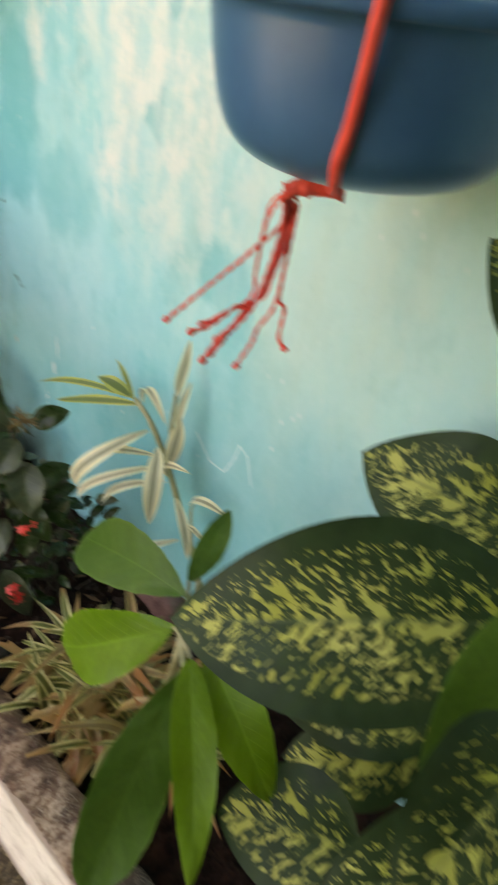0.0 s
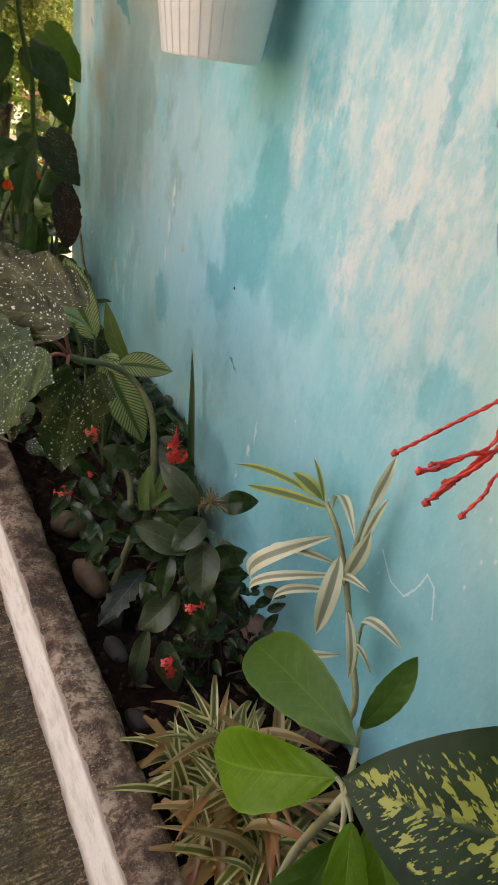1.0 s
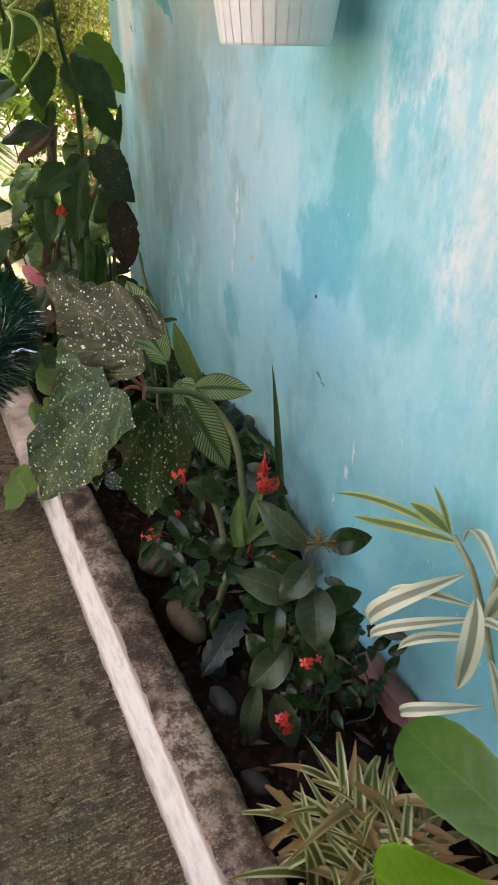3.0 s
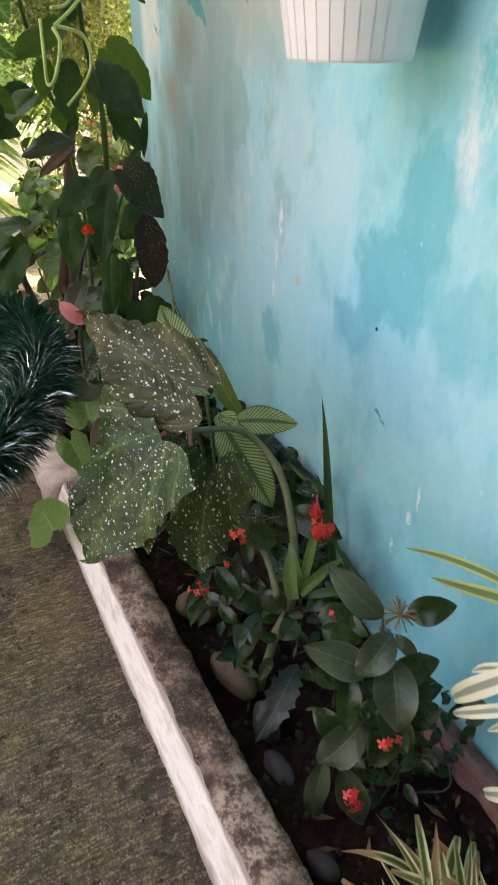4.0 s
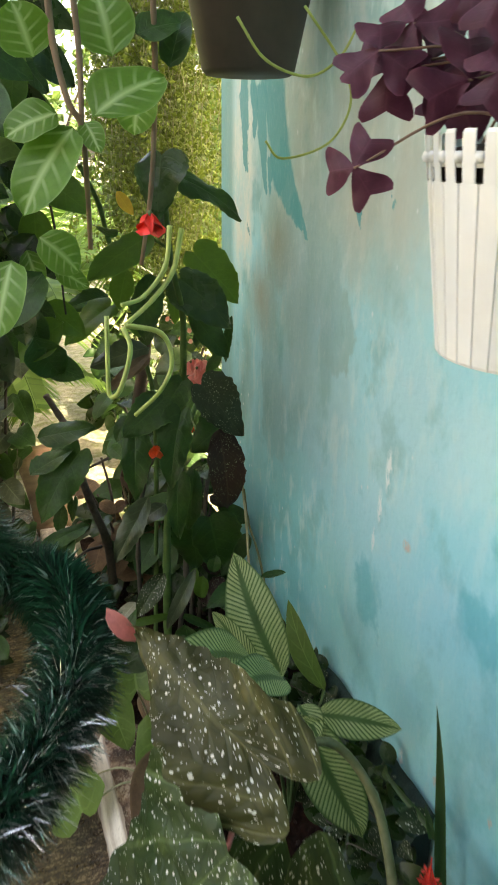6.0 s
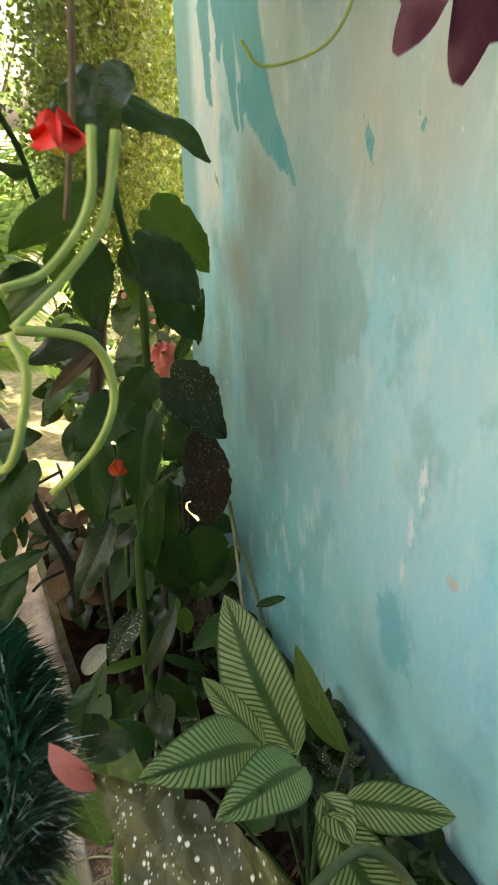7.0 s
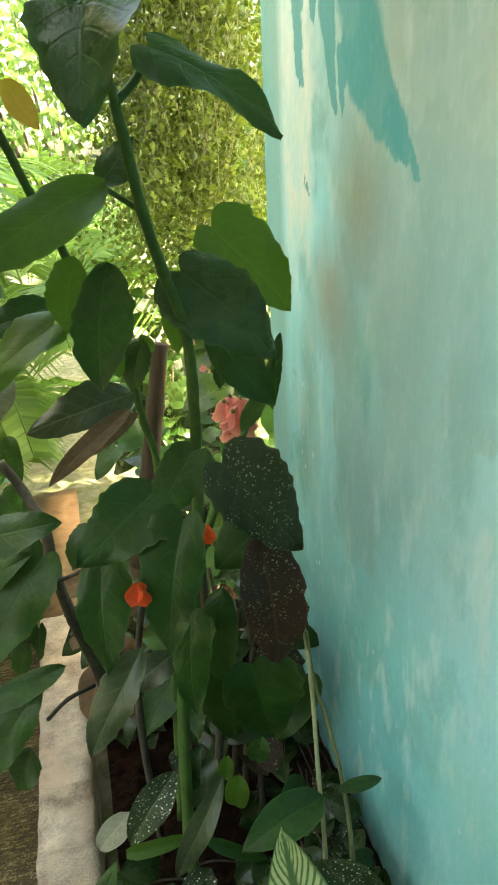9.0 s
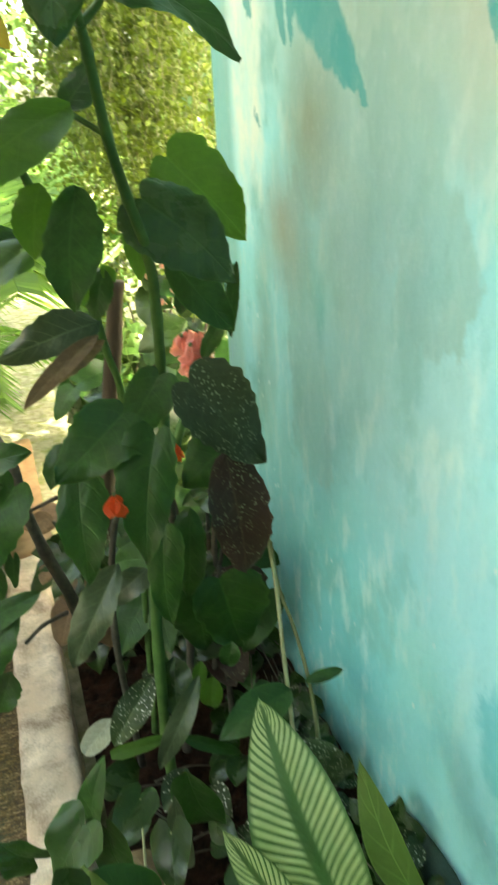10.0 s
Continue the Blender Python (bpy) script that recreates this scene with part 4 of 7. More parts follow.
stone((-0.33, 0.62, 0.05), (0.03, 0.055, 0.04), 20, STONE, "brown rough stone beside the kerb", 21)

def clods():
    """Loose crumbs of soil over the bed."""
    r = random.Random(77)
    bm = bmesh.new()
    for k in range(620):
        p = Vector((r.uniform(-0.355, -0.02), r.uniform(-0.75, 0.75), 0))
        p.z = soil_height(p.x, p.y) + 0.001
        s = r.uniform(0.0025, 0.008) * (1.5 if r.random() < 0.1 else 1.0)
        made = bmesh.ops.create_icosphere(bm, subdivisions=1, radius=1.0)["verts"]
        q = Vector((r.uniform(0.7, 1.4), r.uniform(0.7, 1.4), r.uniform(0.5, 0.9))) * s
        for v in made:
            v.co = p + Vector((v.co.x * q.x, v.co.y * q.y, v.co.z * q.z)) * (1 + 0.35 * noise.noise(v.co * 1.7 + Vector((k, 0, 0))))
    return bm


solo("soil_clods", clods(), CLOD, "loose brown crumbs of soil over the bed", "soil", "stuff")
bm = bmesh.new()
rng = random.Random(78)
for k in range(70):
    p = Vector((rng.uniform(-0.35, -0.03), rng.uniform(-0.7, 0.7), 0))
    p.z = soil_height(p.x, p.y) + 0.006
    d = Vector((rng.gauss(0, 1), rng.gauss(0, 1), rng.gauss(0, 0.15))).normalized()
    w = d.cross(Vector((0, 0, 1))) * rng.uniform(0.002, 0.006)
    n = rng.uniform(0.010, 0.028)
    v = [bm.verts.new(p + q) for q in (-d * n, w + Vector((0, 0, 0.002)), d * n + Vector((0, 0, 0.003)), -w + Vector((0, 0, 0.001)))]
    bm.faces.new((v[0], v[1], v[2]))
    bm.faces.new((v[0], v[2], v[3]))
solo("leaf_litter", bm, LITTER, "dry brown leaf scraps lying on the soil", "litter", "stuff")

# ---- blue hanging bowl ----
BC = Vector((-0.1430, -0.885, 0.886))
bowl = thing("hanging_bowl", BC, "blue plastic bowl planter hung on red raffia straps", "planter")
bm = bmesh.new()
lathe(bm, [(p.x, p.y) for p in curve_points([(0.0, 0.0, 0), (0.05, 0.001, 0), (0.083, 0.006, 0), (0.106, 0.019, 0), (0.119, 0.040, 0), (0.127, 0.075, 0), (0.1325, 0.116, 0)], 5)] + [(0.141, 0.117), (0.1445, 0.120), (0.1445, 0.129), (0.141, 0.132), (0.130, 0.132), (0.126, 0.128), (0.124, 0.09), (0.0, 0.088)], BC, 56)
part("body", bm, BLUE, bowl)
bm = bmesh.new()
lathe(bm, [(0.126, 0.110), (0.09, 0.116), (0.05, 0.118), (0.0, 0.12)], BC, 24)
part("soil", bm, SLOT, bowl, "dark dry potting soil")
for k in range(7):
    a = k * 0.9
    stem(bowl, [BC + Vector((0.05 * math.cos(a), 0.05 * math.sin(a), 0.11)), BC + Vector((0.075 * math.cos(a + 0.4), 0.075 * math.sin(a + 0.4), 0.148)), BC + Vector((0.10 * math.cos(a + 1), 0.10 * math.sin(a + 1), 0.135))], 0.004, 0.0015, BARK, "twig", knots=0.3, seed=k)
KNOT = Vector((-0.197, -0.877, 0.879))


def on_bowl(angle, z, grow=0.004):
    r = 0.0
    side = [(0.0, 0.0), (0.05, 0.001), (0.083, 0.006), (0.106, 0.019), (0.119, 0.040), (0.127, 0.075), (0.1325, 0.116), (0.1445, 0.122), (0.1445, 0.2)]
    for (ra, za), (rb, zb) in zip(side, side[1:]):
        if za <= z <= zb:
            r = ra + (rb - ra) * (z - za) / max(zb - za, 1e-6)
    return BC + Vector(((r + grow) * math.cos(angle), (r + grow) * math.sin(angle), z))


for low_a, top_a, wide in ((-2.70, -2.56, 0.0095), (1.88, 1.93, 0.004), (-0.62, -0.5, 0.006)):
    rim = BC + Vector((0.149 * math.cos(top_a), 0.149 * math.sin(top_a), 0.125))
    over = BC + Vector((0.138 * math.cos(top_a), 0.138 * math.sin(top_a), 0.148))
    line = [KNOT + Vector((0.012, -0.014, 0.004)), on_bowl(low_a, 0.006), on_bowl(low_a * 0.7 + top_a * 0.3, 0.03), on_bowl(low_a * 0.35 + top_a * 0.65, 0.06), rim, over]
    bm = bmesh.new()
    tube(bm, line, wide / 2, wide / 2, 10, 8, 0.0)
    tube(bm, [over, over.lerp(BC + Vector((0, 0, 1.55)), 0.5), BC + Vector((0, 0, 1.55))], wide / 2, wide / 2, 8, 3, 0.0)
    part("strap", bm, RED_R, bowl, "red raffia strap")


def cord(bm, points, r, seed):
    """A twisted cord: two strands laid round one line, with a small knot at its end."""
    rr = random.Random(seed)
    line = curve_points(points, 40)
    for s in range(2):
        turn, walked = [], 0.0
        for p, q in zip(line, line[1:]):
            ahead = (q - p).normalized()
            side = ahead.cross(Vector((0.2, 0.3, 0.9))).normalized()
            over = ahead.cross(side)
            if walked // 0.0012 != (walked + (q - p).length) // 0.0012 or not turn:
                w = walked / 0.021 * 6.283 + s * math.pi
                k = r * (0.42 + 0.2 * noise.noise((walked * 160, s, seed)))
                turn.append(p + side * math.cos(w) * k + over * math.sin(w) * k + Vector((0, 0, 0.5 * r * noise.noise((walked * 60, 3.0, seed)))))
            walked += (q - p).length
        tube(bm, turn, r * 0.66, r * 0.6, 5, 1)
    e = line[-1]
    tube(bm, [e + Vector((0.001, -0.001, 0.002)), e, e - Vector((0.001, -0.001, 0.0015))], r * 1.5, r * 1.1, 6, 3, 0.3)


bm = bmesh.new()
tube(bm, [KNOT + Vector((0.02, -0.022, 0.002)), KNOT, KNOT + Vector((-0.012, 0.012, -0.006))], 0.0085, 0.006, 10, 6, 0.3)
knot = part("knot", bm, RED_R, bowl, "knotted red raffia")
mid = Vector((-0.192, -0.852, 0.841))
fray = Vector((-0.218, -0.857, 0.779))
for k, end in enumerate(((-0.281, -0.81, 0.756), (-0.273, -0.834, 0.752), (-0.272, -0.85, 0.731), (-0.26, -0.846, 0.732), (-0.252, -0.872, 0.729), (-0.212, -0.891, 0.743))):
    e = Vector(end)
    turn = [Vector((-0.218, -0.848, 0.822)), fray, fray, fray + Vector((0.004, 0.002, 0)), Vector((-0.206, -0.87, 0.781)), Vector((-0.2, -0.867, 0.784))][k]
    bm = bmesh.new()
    jog = [Vector((0, 0, 0)), Vector((0.003, 0, 0.003)), Vector((-0.002, 0, -0.004)), Vector((0.002, 0, 0.004)), Vector((0, 0.004, -0.006)), Vector((0.004, 0, 0.003))][k]
    cord(bm, [KNOT + Vector((-0.012, 0.012, -0.006)), mid + Vector((0.002 * k, -0.001 * k, 0.001 * k)), turn, turn.lerp(e, 0.35) + jog, turn.lerp(e, 0.7) - jog, e], 0.0022 if k in (1, 2, 3) else 0.0019, k)
    part("strand", bm, RED_R, knot, "frayed red raffia strand")
    for side in (-1, 1):
        if k in (1, 3):
            bm = bmesh.new()
            o = Vector((0.006 * side, -0.005 * side, 0.003 * k))
            cord(bm, [KNOT + Vector((-0.010, 0.010, -0.006)), mid + o * 1.5, fray.lerp(mid, 0.3) + o, turn + o * 0.6, turn.lerp(e, 0.55) + jog, turn.lerp(e, 0.8) + o * 0.4], 0.0014, 40 + 2 * k + side)
            part("strand", bm, RED_R, knot, "frayed red raffia strand")

# ---- white pot with purple oxalis ----
PC = Vector((-0.114, -0.033, 0.995))
pot = thing("hanging_pot", PC, "white ribbed plastic pot on the wall holding purple oxalis", "planter")
bm = bmesh.new()
lathe(bm, [(0.0, 0.004), (0.072, 0.004), (0.0755, 0.008), (0.0985, 0.1455), (0.095, 0.146), (0.070, 0.02), (0.0, 0.018)], PC, 48)
part("body", bm, WHITE_P, pot)
for z, r, h in ((0.004, 0.0765, 0.004), (0.1625, 0.1020, 0.0055)):
    bm = bmesh.new()
    lathe(bm, [(r - 0.004, z - h), (r, z - h), (r + 0.001, z + h), (r - 0.004, z + h), (r - 0.004, z - h)], PC, 48)
    part("rim_band", bm, WHITE_P, pot)
SLATS = 32
wide = 2 * math.pi / SLATS
bm = bmesh.new()
out = []
for r, z, full in ((0.076, 0.0, 0.5), (0.0775, 0.003, 0.5), (0.1000, 0.1455, 0.5), (0.1003, 0.1465, 0.34), (0.1022, 0.1570, 0.34), (0.1045, 0.170, 0.33), (0.1060, 0.181, 0.32), (0.1050, 0.184, 0.28)):
    w = r * wide * full
    out.append([bm.verts.new((r + dr, s * w, z)) for dr, s in ((-0.0010, -1), (0.0, -0.96), (0.0004, -0.5), (0.0008, 0.5), (0.0008, 0.95), (-0.0002, 1))])
for a, b in zip(out, out[1:]):
    for k in range(5):
        bm.faces.new((a[k], a[k + 1], b[k + 1], b[k]))
    bm.faces.new((a[5], a[0], b[0], b[5]))
bm.faces.new(out[0][::-1])
bm.faces.new(out[-1])
me = mesh_of("slat", bm, WHITE_P, False)
bm = bmesh.new()
lathe(bm, [(0.0, -0.0045), (0.0030, -0.0040), (0.0045, 0.0), (0.0030, 0.0040), (0.0, 0.0045)], (0.1035, 0, 0.1645), 10)
knob = mesh_of("knob", bm, WHITE_P)
for k in range(SLATS):
    shared("slat", me, pot, Matrix.Translation(PC) @ pose(0, 0, 0, 0, 0, k * 360 / SLATS))
    shared("knob", knob, pot, Matrix.Translation(PC) @ pose(0, 0, 0, 0, 0, (k + 0.5) * 360 / SLATS))
bm = bmesh.new()
lathe(bm, [(0.0955, 0.1465), (0.0975, 0.1600), (0.0975, 0.168), (0.07, 0.174), (0.0, 0.180)], PC, 32)
part("soil", bm, SLOT, pot, "dark potting soil")

oxalis = thing("oxalis", PC + Vector((0, 0, 0.18)), "purple oxalis with folded triangular leaflets in the pot", "plant")
OXA = [leaf_mesh("leaflet", 0.034, 0.041, "tri", L_OXA, 0.02, -0.2, 0.06, s, 9, 8) for s in range(4)]
rng = random.Random(4)


def shamrock(parent, at, out, tilt, size):
    """Three leaflets spread round a stalk's end, their faces turned outwards and a little up."""
    n = Vector((-0.55 + rng.gauss(0, 0.25), -0.65 + rng.gauss(0, 0.25), 0.35 + tilt * 0.5)).normalized()
    a0 = n.cross(Vector((0, 0, 1))).normalized()
    b0 = n.cross(a0)
    for k in range(3):
        a = out + k * 2.094
        d = a0 * math.cos(a) + b0 * math.sin(a) - n * 0.25
        m, _ = aim(at, at + d, n)
        shared("leaflet", OXA[rng.randrange(4)], parent, m @ Matrix.Diagonal((size, size, size, 1)))


spots = [((-0.279, 0.005, 1.150), -0.75, 0.92, 2.2), ((-0.256, 0.02, 1.234), 0.1, 1.0, 0.6), ((-0.240, 0.03, 1.222), -0.3, 1.1, 1.6), ((-0.201, 0.03, 1.232), -0.2, 1.3, 0.2),
         ((-0.168, 0.02, 1.218), 0.2, 1.3, 1.0), ((-0.207, -0.03, 1.212), -0.3, 1.2, 0.4), ((-0.167, 0.0, 1.233), 0.0, 1.2, 2.6), ((-0.227, 0.02, 1.254), 0.2, 1.0, 1.2), ((-0.150, -0.06, 1.205), -0.3, 1.2, 1.7)]
for at, tilt, size, out in spots:
    foot = PC + Vector((rng.uniform(-0.05, 0.05), rng.uniform(-0.05, 0.05), 0.175))
    st = stem(oxalis, [foot, foot.lerp(Vector(at), 0.5) + Vector((0, 0, 0.03)), at], 0.0014, 0.001, STEM_O, "stalk", sides=6)
    shamrock(st, Vector(at), out, tilt, size)
for k in range(26):
    a, r = rng.uniform(0, 6.28), rng.uniform(0.02, 0.105)
    at = PC + Vector((r * math.cos(a), r * math.sin(a), rng.uniform(0.20, 0.30)))
    if at.x > -0.03:
        at.x = -0.03 - rng.uniform(0, 0.04)
    foot = PC + Vector((rng.uniform(-0.04, 0.04), rng.uniform(-0.04, 0.04), 0.175))
    st = stem(oxalis, [foot, foot.lerp(at, 0.5) + Vector((0, 0, 0.02)), at], 0.0013, 0.001, STEM_O, "stalk", sides=6)
    shamrock(st, at, rng.uniform(0, 6), rng.uniform(-0.4, 0.2), rng.uniform(0.7, 1.05))

# ---- dark hanging pot near the wall's free end ----
DP = Vector((-0.128, 0.65, 1.275))
dark_pot = thing("dark_hanging_pot", DP, "dark brown plastic hanging pot with trailing tendrils", "planter")
bm = bmesh.new()
lathe(bm, [(0.0, 0.0), (0.068, 0.0), (0.074, 0.006), (0.102, 0.14), (0.108, 0.145), (0.108, 0.16), (0.098, 0.16), (0.09, 0.13), (0.0, 0.128)], DP, 40)
part("body", bm, BROWN_P, dark_pot)
for a in (0.3, 2.4, 4.5):
    stem(dark_pot, [DP + Vector((0.106 * math.cos(a), 0.106 * math.sin(a), 0.15)), DP + Vector((0.07 * math.cos(a), 0.07 * math.sin(a), 0.6)), DP + Vector((0, 0, 1.18))], 0.0015, 0.0015, BARK, "wire", knots=0)

# ---- tendrils ----
tendril = thing("vine_tendril", (-0.461, 0.03, 1.032), "thin yellow-green vine tendrils hanging in loops", "vine")
WIRES = [
    [(-0.415, 0.06, 1.104), (-0.422, 0.05, 1.074), (-0.443, 0.04, 1.052), (-0.463, 0.03, 1.048)],
    [(-0.405, 0.06, 1.102), (-0.416, 0.05, 1.069), (-0.436, 0.04, 1.049), (-0.461, 0.03, 1.032)],
    [(-0.461, 0.03, 1.032), (-0.432, 0.03, 1.023), (-0.424, 0.03, 0.999), (-0.434, 0.03, 0.975), (-0.455, 0.04, 0.951)],
    [(-0.463, 0.03, 1.03), (-0.46, 0.02, 1.014), (-0.47, 0.02, 0.982), (-0.477, 0.03, 0.975), (-0.477, 0.03, 1.003), (-0.474, 0.04, 1.038)],
    [(-0.201, 0.5, 1.329), (-0.159, 0.5, 1.281), (-0.094, 0.5, 1.263), (-0.046, 0.5, 1.287), (-0.017, 0.5, 1.331)],
    [(-0.102, 0.5, 1.349), (-0.036, 0.5, 1.277), (-0.022, 0.5, 1.226), (-0.056, 0.5, 1.175), (-0.129, 0.5, 1.154), (-0.156, 0.5, 1.177)],
]
for k, w in enumerate(WIRES):
    stem(tendril, w, 0.0022, 0.0018, WIRE_M, "tendril", sides=6, seed=k)

# ---- dieffenbachia ----
dief = thing("dieffenbachia", (-0.20, -1.30, -0.03), "dieffenbachia with broad dark green cream-flecked leaves", "plant")
DC = Vector((-0.22, -1.32, 0.42))
stem(dief, [(-0.20, -1.30, -0.04), (-0.20, -1.31, 0.2), DC], 0.016, 0.012, STEM_G, "stem")
DL = [
    ((-0.201, -1.177, 0.624), (-0.378, -0.943, 0.571), 0.158, (-0.45, -0.55, 0.75), 0.10),
    ((-0.072, -1.127, 0.6), (-0.109, -0.935, 0.61), 0.137, (-0.55, -0.5, 0.6), 0.05),
    ((-0.326, -1.15, 0.406), (-0.388, -1.037, 0.38), 0.110, (-0.3, -0.5, 0.9), 0.08),
    ((-0.297, -1.218, 0.637), (-0.415, -1.205, 0.558), 0.110, (-0.6, -0.5, 0.6), 0.06),
    ((-0.182, -1.137, 0.378), (-0.273, -1.023, 0.324), 0.099, (-0.4, -0.5, 0.8), 0.1),
    ((-0.282, -1.227, 0.521), (-0.406, -1.155, 0.456), 0.091, (-0.5, -0.5, 0.8), 0.1),
    ((-0.115, -1.099, 0.776), (-0.114, -1.004, 0.864), 0.074, (-0.6, -0.6, 0.5), 0.1),
    ((-0.209, -1.184, 0.675), (-0.329, -1.17, 0.541), 0.088, (-0.7, -0.5, 0.3), 0.1),
    ((-0.174, -1.146, 0.459), (-0.278, -0.997, 0.402), 0.104, (-0.4, -0.4, 0.9), 0.1),
]
for k, (b, t, w, face, arch) in enumerate(DL):
    leaf(dief, b, t, w, L_SEED_D if k == 7 else L_DIEFF, "ovate", face, arch=arch, fold=0.12, wave=0.05, nu=18, nv=12, seed=60 + k)
    stem(dief, [DC - Vector((0, 0, 0.1)), DC.lerp(Vector(b), 0.6), b], 0.007, 0.005, STEM_G, "stalk", sides=8)

# ---- seedling with lime leaves ----
seed = thing("seedling", (-0.27, -0.80, -0.03), "young seedling with a whorl of lime green leaves", "plant")
SC = Vector((-0.344, -0.927, 0.484))
stem(seed, [(-0.27, -0.80, -0.04), (-0.29, -0.84, 0.2), SC], 0.006, 0.005, STEM_P, "stem")
SL = [
    ((-0.315, -0.900, 0.500), (-0.295, -0.695, 0.428), 0.080, L_SEED_D, UP, 0.06),
    ((-0.335, -0.905, 0.475), (-0.384, -0.775, 0.362), 0.088, L_SEED, UP, 0.06),
    ((-0.36, -0.948, 0.476), (-0.515, -1.005, 0.376), 0.074, L_SEED_D, (-0.5, -0.6, 0.5), 0.08),
    ((-0.35, -0.946, 0.482), (-0.46, -1.076, 0.41), 0.045, L_SEED, (-0.5, -0.6, 0.5), 0.08),
    ((-0.332, -0.952, 0.477), (-0.353, -1.074, 0.408), 0.061, L_SEED, (-0.5, -0.6, 0.5), 0.08),
    ((-0.290, -0.875, 0.485), (-0.212, -0.855, 0.528), 0.034, L_SEED_D, UP, 0.05),
]
for k, (b, t, w, mat, face, arch) in enumerate(SL):
    leaf(seed, b, t, w * 0.9, mat, "lance" if k == 5 else "ovate" if k in (3, 4) else "obovate", face, arch=arch, fold=0.16, wave=0.06, teeth=0.015, pucker=0.016, nu=48, nv=10, seed=80 + k)
    stem(seed, [SC, SC.lerp(Vector(b), 0.5) + Vector((0, 0, 0.004)), b], 0.003, 0.0022, STEM_P, "stalk", sides=6)

# ---- variegated dracaena against the wall ----
drac = thing("dracaena", (-0.05, -0.56, -0.03), "slender dracaena with cream-striped drooping leaves", "plant")
DS = [(-0.05, -0.657, 0.127), (-0.05, -0.615, 0.228), (-0.05, -0.56, 0.335), (-0.06, -0.528, 0.403), (-0.06, -0.487, 0.428)]
stem(drac, [(-0.05, -0.60, -0.04), *DS], 0.006, 0.004, STEM_P, "stem", knots=0.2)
stem(drac, [(-0.05, -0.567, 0.317), (-0.045, -0.559, 0.401), (-0.04, -0.561, 0.466)], 0.004, 0.003, STEM_P, "stem", knots=0.2)
stem(drac, [(-0.05, -0.636, 0.185), (-0.045, -0.618, 0.267), (-0.04, -0.62, 0.291)], 0.003, 0.002, STEM_P, "stem", knots=0.2)
DR = [
    ((-0.06, -0.487, 0.428), (-0.09, -0.245, 0.357), 0.021, 1), ((-0.06, -0.496, 0.423), (-0.1, -0.314, 0.351), 0.028, 1), ((-0.06, -0.478, 0.427), (-0.08, -0.415, 0.444), 0.036, 1), ((-0.06, -0.484, 0.425), (-0.05, -0.422, 0.468), 0.013, 1),
    ((-0.06, -0.521, 0.387), (-0.13, -0.433, 0.237), 0.041, 0), ((-0.06, -0.55, 0.352), (-0.12, -0.439, 0.29), 0.024, 0), ((-0.06, -0.562, 0.34), (-0.14, -0.446, 0.219), 0.025, 0), ((-0.06, -0.572, 0.313), (-0.13, -0.49, 0.247), 0.022, 0),
]
DR += [
    ((-0.06, -0.547, 0.368), (-0.12, -0.598, 0.272), 0.045, 0), ((-0.06, -0.506, 0.43), (-0.1, -0.605, 0.457), 0.024, 0), ((-0.05, -0.564, 0.338), (-0.05, -0.584, 0.443), 0.038, 0), ((-0.04, -0.563, 0.462), (-0.03, -0.571, 0.564), 0.025, 0),
    ((-0.045, -0.568, 0.408), (-0.03, -0.584, 0.498), 0.020, 0), ((-0.05, -0.568, 0.313), (-0.06, -0.627, 0.363), 0.023, 0), ((-0.045, -0.615, 0.282), (-0.04, -0.7, 0.306), 0.025, 0), ((-0.05, -0.599, 0.198), (-0.10, -0.500, 0.085), 0.030, 0),
    ((-0.05, -0.612, 0.237), (-0.05, -0.671, 0.231), 0.013, 0), ((-0.05, -0.583, 0.284), (-0.08, -0.65, 0.207), 0.024, 0),
]
for k, (b, t, w, y) in enumerate(DR):
    leaf(drac, b, t, w * 0.68, L_DRAC_Y if y else L_DRAC, "lance", (-0.3, -0.45, 0.85), arch=0.38 if k > 3 and k != 10 and k != 11 and k != 12 else 0.06, fold=0.15, wave=0.08, nu=12, nv=6, seed=100 + k)

# ---- spider plant clump ----
spider = thing("spider_plant", (-0.26, -0.66, -0.03), "spider plant clump with cream-edged blades and scorched tips", "plant")
rng = random.Random(11)
BLADES = []
for k in range(14):
    ln = rng.uniform(0.09, 0.20)
    BLADES.append(leaf_mesh("blade", ln, rng.uniform(0.011, 0.021), "cut" if k % 3 else "blade", L_DRYB if k == 12 else L_SPID, rng.uniform(0.14, 0.34), 0.35, 0.15, k, 10, 4))
for k in range(290):
    a, lift = rng.uniform(0, 6.283), rng.uniform(-0.05, 1.25)
    at = Vector((-0.245 + rng.gauss(0, 0.033), -0.665 + rng.gauss(0, 0.065), -0.03))
    if at.x < -0.34:
        at.x = -0.34
    d = Vector((math.cos(a), math.sin(a), lift))
    if at.x + d.x * 0.2 > -0.03:
        d.x = -abs(d.x) * 0.3
    m, _ = aim(at, at + d, (0, 0, 1))
    shared("blade", BLADES[rng.randrange(14)], spider, m)

